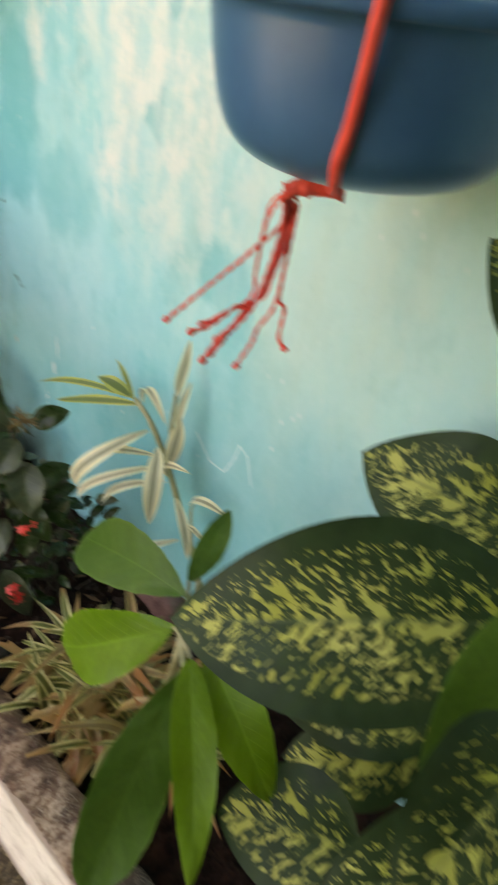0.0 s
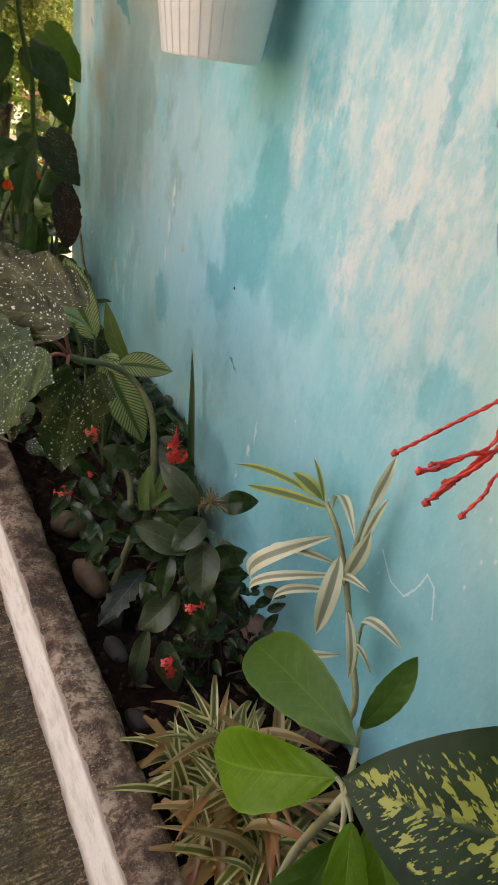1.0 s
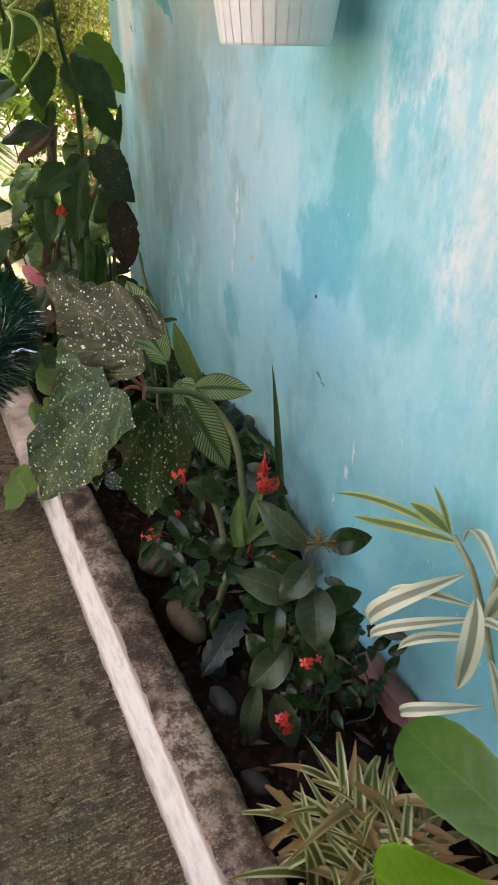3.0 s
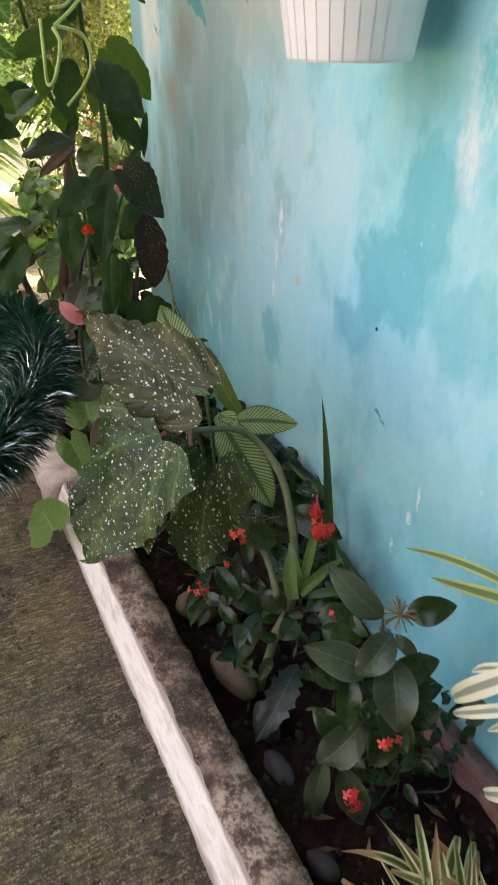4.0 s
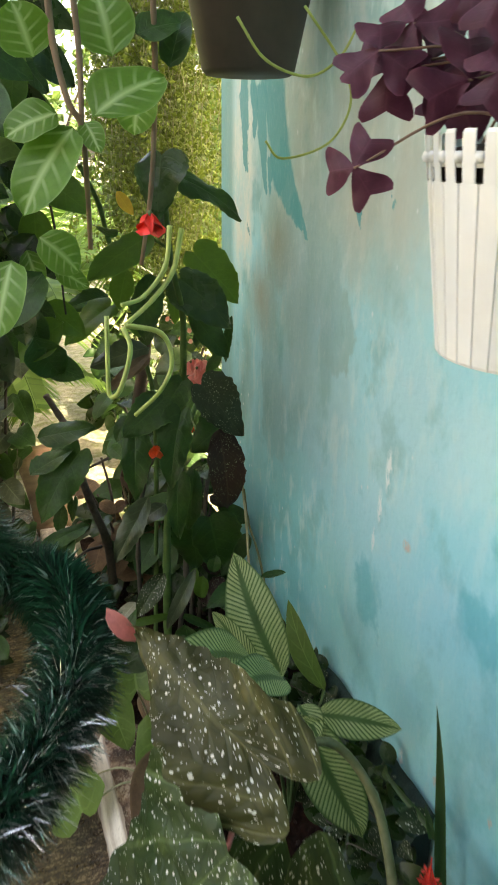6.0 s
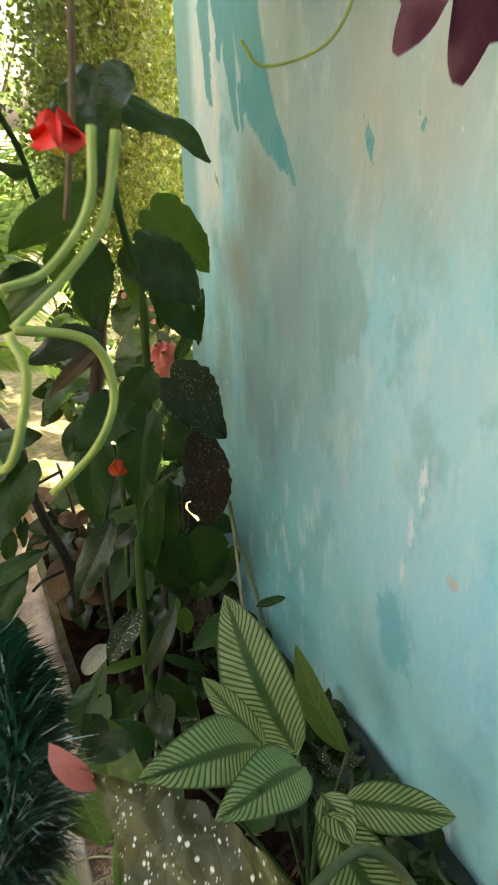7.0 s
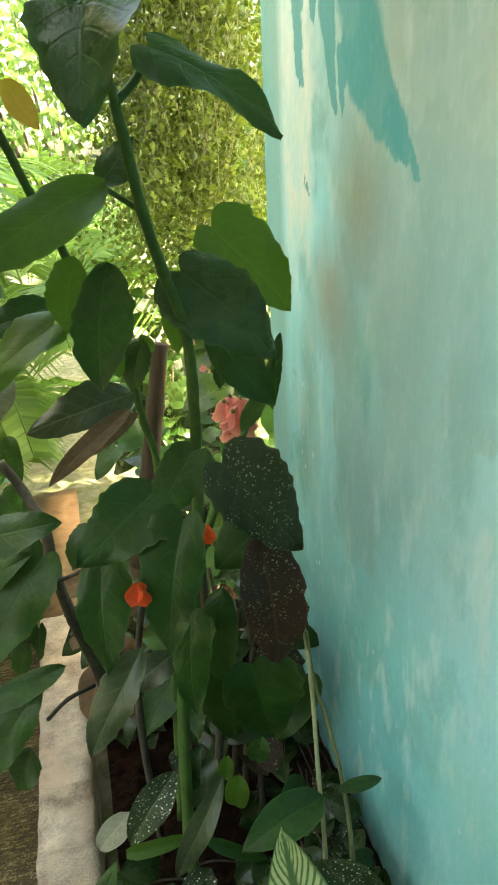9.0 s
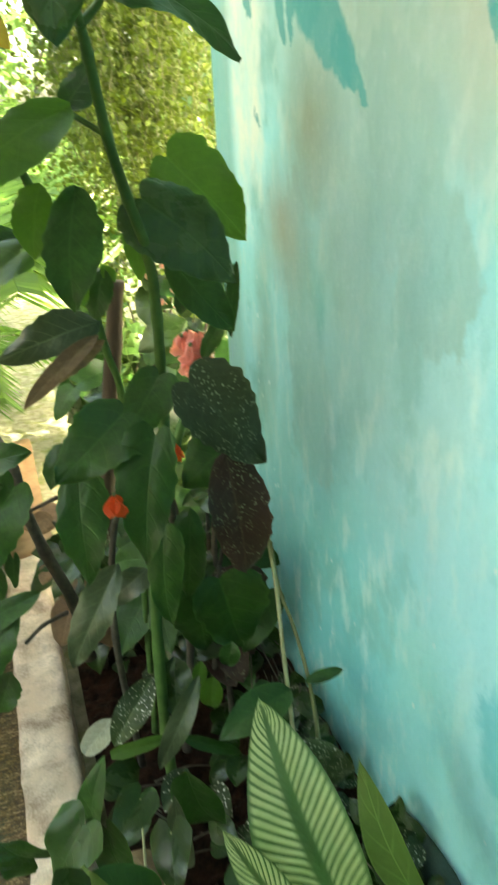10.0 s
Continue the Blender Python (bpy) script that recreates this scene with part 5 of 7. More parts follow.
# ---- ixora bushes ----
FLORET = []
for s in range(3):
    bm = bmesh.new()
    tube(bm, [(0, 0, 0), (0.001, 0.0005 * s, 0.012), (0.002, 0, 0.024)], 0.0007, 0.0009, 5, 3)
    for k in range(4):
        a = k * math.pi / 2 + 0.3 * s
        c, d = Vector((math.cos(a), math.sin(a), 0)), Vector((-math.sin(a), math.cos(a), 0))
        o = Vector((0.002, 0, 0.024))
        vs = [bm.verts.new(o + p) for p in (c * 0.001 - d * 0.0008, c * 0.005 - d * 0.0028 + Vector((0, 0, 0.0012)), c * 0.0088 + Vector((0, 0, -0.0004)), c * 0.005 + d * 0.0028 + Vector((0, 0, 0.0012)), c * 0.001 + d * 0.0008)]
        bm.faces.new(vs)
    FLORET.append(mesh_of("floret", bm, RED_F))


def cluster(parent, at, n, spread, scale=1.0, up=(-0.4, -0.5, 0.5), seed=0):
    r = random.Random(seed)
    bm = bmesh.new()
    tube(bm, [Vector(at) - Vector(up).normalized() * 0.012, Vector(at) - Vector(up).normalized() * 0.004, Vector(at)], 0.0011, 0.0016, 6, 3)
    parent = part("flower_head", bm, RED_F, parent, "red flower head of small florets")
    for k in range(n):
        d = Vector(up).normalized() + Vector((r.gauss(0, spread), r.gauss(0, spread), r.gauss(0, spread)))
        m, _ = aim(at, Vector(at) + d, (0.2, 0.9, 0.1))
        s = scale * r.uniform(0.8, 1.25)
        shared("floret", FLORET[r.randrange(3)], parent, m @ pose(0, 0, 0, -90, 0, 0) @ Matrix.Diagonal((s, s, s, 1)))


ixora = thing("ixora", (-0.17, -0.33, -0.03), "ixora bush with dull dark leaves and red florets", "shrub", "ixora bushes in the bed")
IX = [
    ((-0.207, -0.349, 0.353), (-0.245, -0.293, 0.395), 0.048, 1), ((-0.176, -0.36, 0.358), (-0.135, -0.386, 0.374), 0.048, 0), ((-0.205, -0.369, 0.342), (-0.251, -0.377, 0.308), 0.055, 1), ((-0.236, -0.373, 0.293), (-0.294, -0.329, 0.311), 0.058, 1),
    ((-0.206, -0.379, 0.304), (-0.227, -0.424, 0.25), 0.070, 1), ((-0.257, -0.356, 0.274), (-0.275, -0.387, 0.227), 0.041, 0), ((-0.268, -0.359, 0.274), (-0.301, -0.341, 0.285), 0.040, 0), ((-0.252, -0.391, 0.21), (-0.294, -0.376, 0.142), 0.065, 1),
]
IX += [
    ((-0.219, -0.385, 0.238), (-0.21, -0.43, 0.184), 0.052, 0), ((-0.21, -0.413, 0.21), (-0.235, -0.414, 0.153), 0.048, 0), ((-0.246, -0.375, 0.22), (-0.218, -0.399, 0.22), 0.043, 0), ((-0.261, -0.368, 0.075), (-0.244, -0.403, 0.005), 0.058, 1),
    ((-0.286, -0.357, 0.107), (-0.299, -0.361, 0.005), 0.043, 1), ((-0.248, -0.377, 0.077), (-0.198, -0.406, 0.061), 0.025, 0), ((-0.262, -0.285, 0.299), (-0.229, -0.317, 0.291), 0.042, 0), ((-0.266, -0.372, 0.167), (-0.29, -0.339, 0.189), 0.044, 0), ((-0.195, -0.41, 0.195), (-0.152, -0.414, 0.206), 0.044, 0), ((-0.235, -0.393, 0.173), (-0.196, -0.396, 0.213), 0.053, 0), ((-0.188, -0.36, 0.235), (-0.133, -0.373, 0.251), 0.052, 0), ((-0.176, -0.383, 0.219), (-0.132, -0.396, 0.218), 0.035, 0),
]
for k, (b, t, w, dull) in enumerate(IX):
    t = Vector(b).lerp(Vector(t), 1.3)
    leaf(ixora, b, t, w * 0.84, L_IXO_P if dull else L_IXO, "ovate", (-0.5, -0.6, 0.6), arch=0.08, fold=0.25, wave=0.10, pucker=0.02, nu=24, nv=8, seed=140 + k)
IC = Vector((-0.219, -0.371, 0.22))
for k, (b, t, w, dull) in enumerate(IX):
    if k % 2 == 0:
        stem(ixora, [(-0.17, -0.33, -0.04), IC - Vector((0, 0, 0.08)), IC.lerp(Vector(b), 0.5), b], 0.003, 0.0016, BARK, "twig", sides=6, seed=k)
cluster(ixora, (-0.251, -0.39, 0.036), 12, 0.5, 0.85, seed=1)
rng = random.Random(77)
GLOSSY = [leaf_mesh("leaf", 0.040, 0.019, "ovate", m, 0.1, 0.3, 0.08, 760 + s, 8, 6) for s, m in enumerate((L_IXO, L_IXO, L_IXO_P, L_IXO))]
for k in range(90):
    at = Vector((rng.uniform(-0.25, -0.07), rng.uniform(-0.43, -0.27), rng.uniform(-0.01, 0.24)))
    if at.x > -0.12:
        at.z *= 0.7
    m, _ = aim(at, at + Vector((rng.gauss(-0.2, 0.8), rng.gauss(-0.2, 0.8), rng.uniform(-0.5, 0.6))), (-0.4, -0.6, 0.7))
    q = rng.uniform(0.6, 1.25)
    shared("leaf", GLOSSY[rng.randrange(4)], ixora, m @ Matrix.Diagonal((q, q, q, 1)))
for k in range(14):
    a = Vector((rng.uniform(-0.22, -0.10), rng.uniform(-0.42, -0.30), -0.03))
    stem(ixora, [a, a + Vector((rng.gauss(0, 0.02), rng.gauss(0, 0.02), 0.09)), a + Vector((rng.gauss(0, 0.03), rng.gauss(0, 0.03), rng.uniform(0.15, 0.22)))], 0.0018, 0.0010, BARK, "twig", sides=5, seed=k)
cluster(ixora, (-0.233, -0.424, 0.206), 5, 0.3, 0.8, seed=2)
bm = bmesh.new()
rng = random.Random(5)
dry = Vector((-0.198, -0.371, 0.375))
for k in range(34):
    d = Vector((rng.gauss(0, 1), rng.gauss(0, 1), rng.gauss(0.3, 0.8))).normalized()
    tube(bm, [dry, dry + d * 0.012, dry + d * rng.uniform(0.018, 0.03) + Vector((0, 0, -0.004))], 0.0008, 0.0012, 5, 3)
part("dry_flower_head", bm, DRY_F, ixora, "withered brown flower head")

bush = thing("ixora", (-0.15, -0.06, -0.03), "small ixora with red flower heads and glossy leaves", "shrub", "ixora bushes in the bed")
BU = [
    ((-0.252, -0.094, 0.159), (-0.298, -0.049, 0.173), 0.045), ((-0.263, -0.095, 0.153), (-0.323, -0.146, 0.118), 0.045), ((-0.221, -0.115, 0.158), (-0.243, -0.079, 0.174), 0.050), ((-0.211, -0.137, 0.147), (-0.241, -0.15, 0.137), 0.050), ((-0.176, -0.151, 0.156), (-0.123, -0.186, 0.164), 0.060),
    ((-0.31, -0.021, 0.219), (-0.293, -0.07, 0.185), 0.039), ((-0.321, -0.022, 0.213), (-0.371, -0.049, 0.184), 0.029), ((-0.273, 0.007, 0.203), (-0.314, 0.036, 0.211), 0.046), ((-0.185, -0.016, 0.223), (-0.237, 0.033, 0.233), 0.061), ((-0.135, 0.028, 0.247), (-0.084, -0.043, 0.229), 0.073),
]
BU += [
    ((-0.266, -0.02, 0.211), (-0.302, -0.058, 0.177), 0.040), ((-0.232, 0.021, 0.227), (-0.242, -0.017, 0.197), 0.031), ((-0.181, -0.125, 0.146), (-0.135, -0.122, 0.174), 0.041), ((-0.336, -0.029, 0.187), (-0.376, -0.069, 0.167), 0.033), ((-0.149, -0.145, 0.149), (-0.126, -0.208, 0.148), 0.050),
]
for k, (b, t, w) in enumerate(BU):
    t = Vector(b).lerp(Vector(t), 1.25)
    leaf(bush, b, t, w * 0.8, L_IXO, "ovate", (-0.5, -0.6, 0.7), arch=0.08, fold=0.2, wave=0.05, nu=10, nv=6, seed=170 + k)
BB = Vector((-0.15, -0.02, 0.02))
for k, (b, t, w) in enumerate(BU):
    stem(bush, [(-0.15, -0.06, -0.04), BB, BB.lerp(Vector(b), 0.6) + Vector((0, 0, 0.02)), b], 0.0025, 0.0013, BARK, "twig", sides=6, seed=k)
leaf(bush, (-0.211, -0.15, 0.05), (-0.333, -0.23, 0.0), 0.052, L_SILVER, "lance", (-0.4, -0.5, 0.7), arch=0.08, fold=0.3, wave=0.12, teeth=0.2, nu=18, nv=6, label="dark silvery toothed leaf")
for k in range(70):
    at = Vector((rng.uniform(-0.33, -0.07), rng.uniform(-0.17, 0.06), rng.uniform(0.02, 0.20)))
    m, _ = aim(at, at + Vector((rng.gauss(-0.2, 0.8), rng.gauss(-0.2, 0.8), rng.uniform(-0.4, 0.6))), (-0.4, -0.6, 0.7))
    q = rng.uniform(0.7, 1.3)
    shared("leaf", GLOSSY[rng.randrange(4)], bush, m @ Matrix.Diagonal((q, q, q, 1)))
FL = Vector((-0.105, -0.017, 0.295))
stem(bush, [BB, (-0.12, -0.03, 0.2), FL], 0.002, 0.0015, RED_F, "flower_stalk", sides=6)
cluster(bush, (-0.122, -0.061, 0.275), 26, 0.8, 0.95, up=(-0.3, -0.4, -0.5), seed=3)
cluster(bush, FL, 12, 0.2, 1.15, up=(-0.1, -0.2, -0.9), seed=8)
cluster(bush, (-0.293, -0.033, 0.229), 5, 0.4, 0.5, seed=4)
cluster(bush, (-0.35, -0.049, 0.206), 7, 0.8, 0.75, seed=5)
cluster(bush, (-0.33, -0.164, 0.411), 6, 0.6, 0.7, seed=6)
cluster(bush, (-0.16, -0.173, 0.177), 3, 0.5, 0.5, seed=7)

# ---- snake-like blades and lily blades by the wall ----
lily = thing("lily_clump", (-0.09, 0.0, 0.0), "clump of narrow green upright blades", "plant")
rng = random.Random(3)
for b, t, w in ((-0.03, 0.013, 0.071), (-0.03, 0.116, 0.428), 0.017, ), ((-0.04, 0.067, 0.236), (-0.06, 0.169, 0.257), 0.014, ), ((-0.04, 0.059, 0.221), (-0.04, 0.085, 0.264), 0.011, ):
    leaf(lily, b, t, w, L_SNAKE, "blade", (-0.7, -0.7, 0.1), arch=0.03, fold=0.3, wave=0.05, nu=10, nv=4)
for b, t, w in ((-0.18, -0.101, 0.19), (-0.101, -0.03, 0.252), 0.018, ), ((-0.183, -0.107, 0.184), (-0.168, -0.026, 0.224), 0.020, ), ((-0.183, -0.107, 0.184), (-0.094, -0.101, 0.215), 0.018, ), ((-0.178, -0.118, 0.179), (-0.101, -0.153, 0.187), 0.016, ), ((-0.206, -0.116, 0.178), (-0.182, -0.052, 0.24), 0.024, ), ((-0.194, -0.116, 0.185), (-0.13, -0.11, 0.214), 0.018, ), ((-0.03, -0.017, 0.127), (-0.05, -0.134, 0.143), 0.008, ), ((-0.03, -0.007, 0.133), (-0.05, -0.111, 0.135), 0.008, ), ((-0.03, 0.021, 0.139), (-0.05, -0.099, 0.109), 0.008, ):
    leaf(lily, b, t, w, L_HEART if w > 0.016 else L_SNAKE, "blade", (-0.5, -0.5, 0.7), arch=0.15, fold=0.3, wave=0.05, nu=10, nv=4)

# ---- polka-dot begonia ----
beg = thing("polka_begonia", (-0.26, -0.11, -0.03), "polka-dot begonia with large silver-spotted leaves on bare canes", "plant")
CJ = Vector((-0.30, 0.10, 0.43))
stem(beg, [(-0.268, -0.11, -0.03), (-0.225, -0.095, 0.085), (-0.18, -0.075, 0.15), (-0.145, 0.00, 0.235), (-0.125, 0.10, 0.30), (-0.17, 0.16, 0.36), CJ], 0.0085, 0.006, CANE_M, "cane", knots=0.22)
stem(beg, [(-0.232, -0.105, 0.187), (-0.212, -0.034, 0.198), (-0.21, 0.02, 0.218)], 0.007, 0.006, CANE_M, "cane", knots=0.2)
leaf(beg, (-0.412, -0.085, 0.545), (-0.536, -0.055, 0.355), 0.225, L_BEG, "heart", (-0.83, -0.30, 0.46), arch=0.04, fold=0.06, wave=0.07, pucker=0.014, nu=40, nv=16, skew=0.12, teeth=0.03, rag=0.12, lobe=0.07, seed=201)
leaf(beg, (-0.358, -0.055, 0.602), (-0.456, 0.145, 0.647), 0.135, L_BEG_B, "angel", (-0.6, -0.37, 0.7), arch=0.03, fold=0.12, wave=0.12, pucker=0.018, nu=40, nv=16, skew=-0.10, teeth=0.05, rag=0.2, lobe=0.20, seed=202)
leaf(beg, (-0.318, -0.030, 0.425), (-0.372, -0.095, 0.290), 0.150, L_BEG, "heart", (-0.5, -0.6, 0.5), arch=0.08, fold=0.1, wave=0.12, nu=20, nv=12, teeth=0.12, rag=0.3, seed=203)
leaf(beg, (-0.438, -0.089, 0.418), (-0.464, -0.14, 0.403), 0.048, L_BEG_B, "angel", (-0.5, -0.7, 0.5), arch=0.08, fold=0.1, wave=0.08, nu=14, nv=8, teeth=0.06, seed=204)
leaf(beg, (-0.411, 0.117, 0.488), (-0.462, 0.047, 0.409), 0.080, L_BROWN, "ovate", (-0.4, -0.8, 0.4), arch=0.1, fold=0.2, wave=0.1, label="browned begonia leaf")
for e in ((-0.412, -0.080, 0.548), (-0.372, -0.035, 0.606), (-0.33, 0.02, 0.43), (-0.36, 0.12, 0.40)):
    stem(beg, [CJ, CJ.lerp(Vector(e), 0.5) + Vector((0, 0, 0.02)), e], 0.004, 0.003, STEM_R, "stalk", sides=7)
leaf(beg, (-0.450, 0.134, 0.640), (-0.476, 0.164, 0.672), 0.024, PINK_T, "lance", (-0.5, -0.7, 0.5), name="pink_tip", label="pink young leaf tip", nu=6, nv=4)

# ---- pin-stripe calathea ----
cala = thing("calathea", (-0.15, 0.32, 0.0), "pin-stripe calathea with pale-lined green leaves", "plant")
CA = [
    ((-0.19, 0.29, 0.379), (-0.221, 0.46, 0.517), 0.090, (-0.45, -0.7, 0.5)), ((-0.231, 0.3, 0.406), (-0.283, 0.38, 0.466), 0.038, (-0.2, -0.8, 0.5)), ((-0.191, 0.22, 0.367), (-0.127, 0.12, 0.183), 0.086, (-0.3, -0.6, 0.75)),
    ((-0.151, 0.24, 0.335), (-0.044, 0.16, 0.347), 0.060, (-0.2, -0.7, 0.6)), ((-0.245, 0.28, 0.431), (-0.41, 0.2, 0.56), 0.074, (-0.3, -0.5, 0.9)), ((-0.204, 0.25, 0.409), (-0.349, 0.16, 0.52), 0.070, (-0.3, -0.5, 0.9)),
    ((-0.083, 0.34, 0.275), (-0.12, 0.44, 0.412), 0.047, (-0.7, -0.5, 0.3)), ((-0.183, 0.24, 0.363), (-0.174, 0.18, 0.345), 0.048, (-0.3, -0.5, 0.9)), ((-0.335, 0.45, 0.294), (-0.42, 0.45, 0.366), 0.054, (-0.3, -0.5, 0.9)),
]
for k, (b, t, w, face) in enumerate(CA):
    mat = L_HEART if k == 6 else L_WING if k == 8 else L_CALA
    leaf(cala, b, t, w, mat, "ovate", face, arch=0.07, fold=0.2, wave=0.05, nu=16, nv=8, seed=230 + k)
    stem(cala, [(-0.15, 0.32, 0.0), Vector((-0.15, 0.32, 0.0)).lerp(Vector(b), 0.5) + Vector((0, 0, 0.03)), b], 0.0035, 0.0025, STEM_G, "stalk", sides=6)

# ---- syngonium at the kerb ----
syn = thing("syngonium", (-0.42, 0.45, 0.04), "pale green arrowhead vine creeping over the kerb", "plant")
SY = [
    ((-0.515, 0.440, 0.035), (-0.515, 0.570, 0.020), 0.125), ((-0.500, 0.520, 0.025), (-0.545, 0.600, -0.030), 0.075), ((-0.407, 0.4, 0.325), (-0.402, 0.45, 0.39), 0.099), ((-0.444, 0.45, 0.251), (-0.425, 0.42, 0.175), 0.074), ((-0.394, 0.3, 0.327), (-0.422, 0.28, 0.228), 0.067),
    ((-0.397, 0.42, 0.388), (-0.429, 0.4, 0.367), 0.080), ((-0.31, 0.5, 0.317), (-0.321, 0.45, 0.286), 0.049), ((-0.33, 0.6, 0.255), (-0.374, 0.55, 0.254), 0.053),
]
for k, (b, t, w) in enumerate(SY):
    leaf(syn, b, t, w, L_IXO if k > 4 else L_HEART, "heart", (-0.4, -0.7, 0.6), arch=0.06, fold=0.15, wave=0.05, nu=12, nv=8, seed=250 + k)
    stem(syn, [(-0.36, 0.45, 0.03), Vector((-0.36, 0.45, 0.05)).lerp(Vector(b), 0.5) + Vector((0, 0, 0.03)), b], 0.0022, 0.0016, STEM_P, "stalk", sides=6)

# ---- tinsel garland ----
garland = thing("tinsel_garland", (-0.55, 0.30, 0.45), "dark green tinsel garland hanging in a loop", "garland")
G = curve_points([(-0.680, 0.360, 0.870), (-0.645, 0.400, 0.790), (-0.640, 0.460, 0.660), (-0.590, 0.480, 0.570), (-0.545, 0.450, 0.545), (-0.512, 0.385, 0.555), (-0.505, 0.300, 0.545), (-0.522, 0.215, 0.530), (-0.562, 0.150, 0.510), (-0.615, 0.080, 0.500), (-0.690, 0.010, 0.500)], 10)
bm = bmesh.new()
tube(bm, [tuple(p) for p in G[::10]], 0.004, 0.004, 6, 6)
part("wire", bm, NEEDLE, garland)
bm = bmesh.new()
rng = random.Random(9)
for k in range(16000):
    q = rng.uniform(1.2, len(G) - 2.01)
    i = int(q)
    p = G[i].lerp(G[i + 1], q - i)
    ahead = (G[i + 1] - G[i]).normalized()
    side = Vector((rng.gauss(0, 1), rng.gauss(0, 1), rng.gauss(0, 1)))
    side = (side - ahead * side.dot(ahead)).normalized()
    d = (side + ahead * rng.uniform(-0.3, 0.9) + Vector((rng.gauss(0, 0.15), rng.gauss(0, 0.15), rng.gauss(0, 0.15)))).normalized()
    ln = rng.uniform(0.045, 0.078)
    w = ahead.cross(side) * rng.uniform(0.0014, 0.0024)
    bend = Vector((0, 0, -0.008))
    a, b, c = p, p + d * ln * 0.6, p + d * ln + bend
    v = [bm.verts.new(x) for x in (a - w, a + w, b + w * 0.9, b - w * 0.9, c)]
    bm.faces.new((v[0], v[1], v[2], v[3]))
    bm.faces.new((v[3], v[2], v[4]))
tagged(part("needles", bm, NEEDLE, garland, smooth=False), kind="stuff")

bm = bmesh.new()
for k in range(1500):
    q = rng.uniform(len(G) * 0.60, len(G) - 2.01)
    i = int(q)
    p = G[i].lerp(G[i + 1], q - i)
    d = Vector((rng.gauss(0, 1), rng.gauss(-0.4, 1), rng.gauss(0.2, 1))).normalized()
    ln = rng.uniform(0.055, 0.085)
    w = d.cross(Vector((rng.gauss(0, 1), rng.gauss(0, 1), rng.gauss(0, 1)))).normalized() * rng.uniform(0.001, 0.0017)
    a, c = p + d * ln * 0.45, p + d * ln + Vector((0, 0, -0.006))
    v = [bm.verts.new(x) for x in (a - w, a + w, c)]
    bm.faces.new(v)
tagged(part("silver_foil", bm, SILVER_T, garland, "silver foil tips", smooth=False), kind="stuff")

# ---- tall angel-wing begonia ----
wing = thing("angel_wing_begonia", (-0.23, 0.84, 0.0), "tall angel-wing begonia with dark drooping heart-shaped leaves", "plant")
MAIN = [(-0.263, 0.780, 0.145), (-0.255, 0.800, 0.299), (-0.242, 0.820, 0.417), (-0.217, 0.820, 0.544), (-0.205, 0.820, 0.661), (-0.204, 0.800, 0.802), (-0.211, 0.780, 0.878), (-0.234, 0.740, 0.944), (-0.253, 0.700, 1.003), (-0.268, 0.655, 1.065), (-0.273, 0.640, 1.085)]
stem(wing, [(-0.262, 0.78, -0.02), *MAIN], 0.0100, 0.0042, STEM_B, "stem", knots=0.15)
stem(wing, [MAIN[-1], (-0.256, 0.645, 1.100), (-0.244, 0.645, 1.119)], 0.0036, 0.003, STEM_B, "stem")
stem(wing, [MAIN[-1], (-0.276, 0.630, 1.095), (-0.283, 0.610, 1.114), (-0.288, 0.600, 1.15)], 0.0036, 0.003, STEM_B, "stem")
stem(wing, [MAIN[8], (-0.284, 0.720, 1.025)], 0.003, 0.0025, STEM_B, "stalk")
stem(wing, [MAIN[3], (-0.175, 0.860, 0.621), (-0.140, 0.900, 0.659), (-0.100, 0.930, 0.721), (-0.074, 0.950, 0.762)], 0.0065, 0.004, STEM_B, "stem", knots=0.15)
stem(wing, [(-0.40, 0.68, 1.14), (-0.367, 0.720, 1.078), (-0.346, 0.780, 1.018), (-0.322, 0.820, 0.955), (-0.305, 0.860, 0.894), (-0.270, 0.900, 0.827), (-0.252, 0.930, 0.725), (-0.237, 0.950, 0.648), (-0.235, 0.96, 0.45), (-0.25, 0.94, 0.2), (-0.263, 0.92, 0.0)], 0.0038, 0.006, STEM_B, "stem", knots=0.15)
stem(wing, [(-0.22, 0.86, 0.0), (-0.19, 0.87, 0.25), (-0.20, 0.86, 0.45), MAIN[4]], 0.007, 0.005, BARK, "stem", knots=0.2)
stem(wing, [(-0.30, 0.86, 0.0), (-0.31, 0.85, 0.3), (-0.29, 0.83, 0.5), (-0.262, 0.78, 0.60)], 0.006, 0.004, BARK, "stem", knots=0.2)
CROWN = [
    ((-0.286, 0.600, 1.156), (-0.302, 0.570, 1.067), 0.068, L_WING_G, "wing", (-0.4, -0.6, 0.7)),
    ((-0.242, 0.640, 1.121), (-0.152, 0.610, 1.056), 0.050, L_WING, "wing", TOP),
    ((-0.282, 0.700, 1.029), (-0.404, 0.660, 0.958), 0.055, L_WING_L, "ovate", FRONT),
    ((-0.286, 0.720, 1.025), (-0.252, 0.720, 1.063), 0.032, L_WING, "ovate", FRONT),
    ((-0.288, 0.700, 0.963), (-0.311, 0.680, 0.850), 0.054, L_WING, "ovate", FRONT),
    ((-0.313, 0.780, 0.961), (-0.334, 0.780, 0.885), 0.044, L_WING_L, "ovate", FRONT),
    ((-0.145, 0.920, 0.967), (-0.056, 0.890, 0.859), 0.073, L_WING_L, "wing", FRONT),
    ((-0.207, 0.800, 0.935), (-0.110, 0.770, 0.838), 0.078, L_WING_G, "wing", UP),
    ((-0.173, 0.860, 0.863), (-0.098, 0.840, 0.753), 0.052, L_WING, "ovate", FRONT),
]
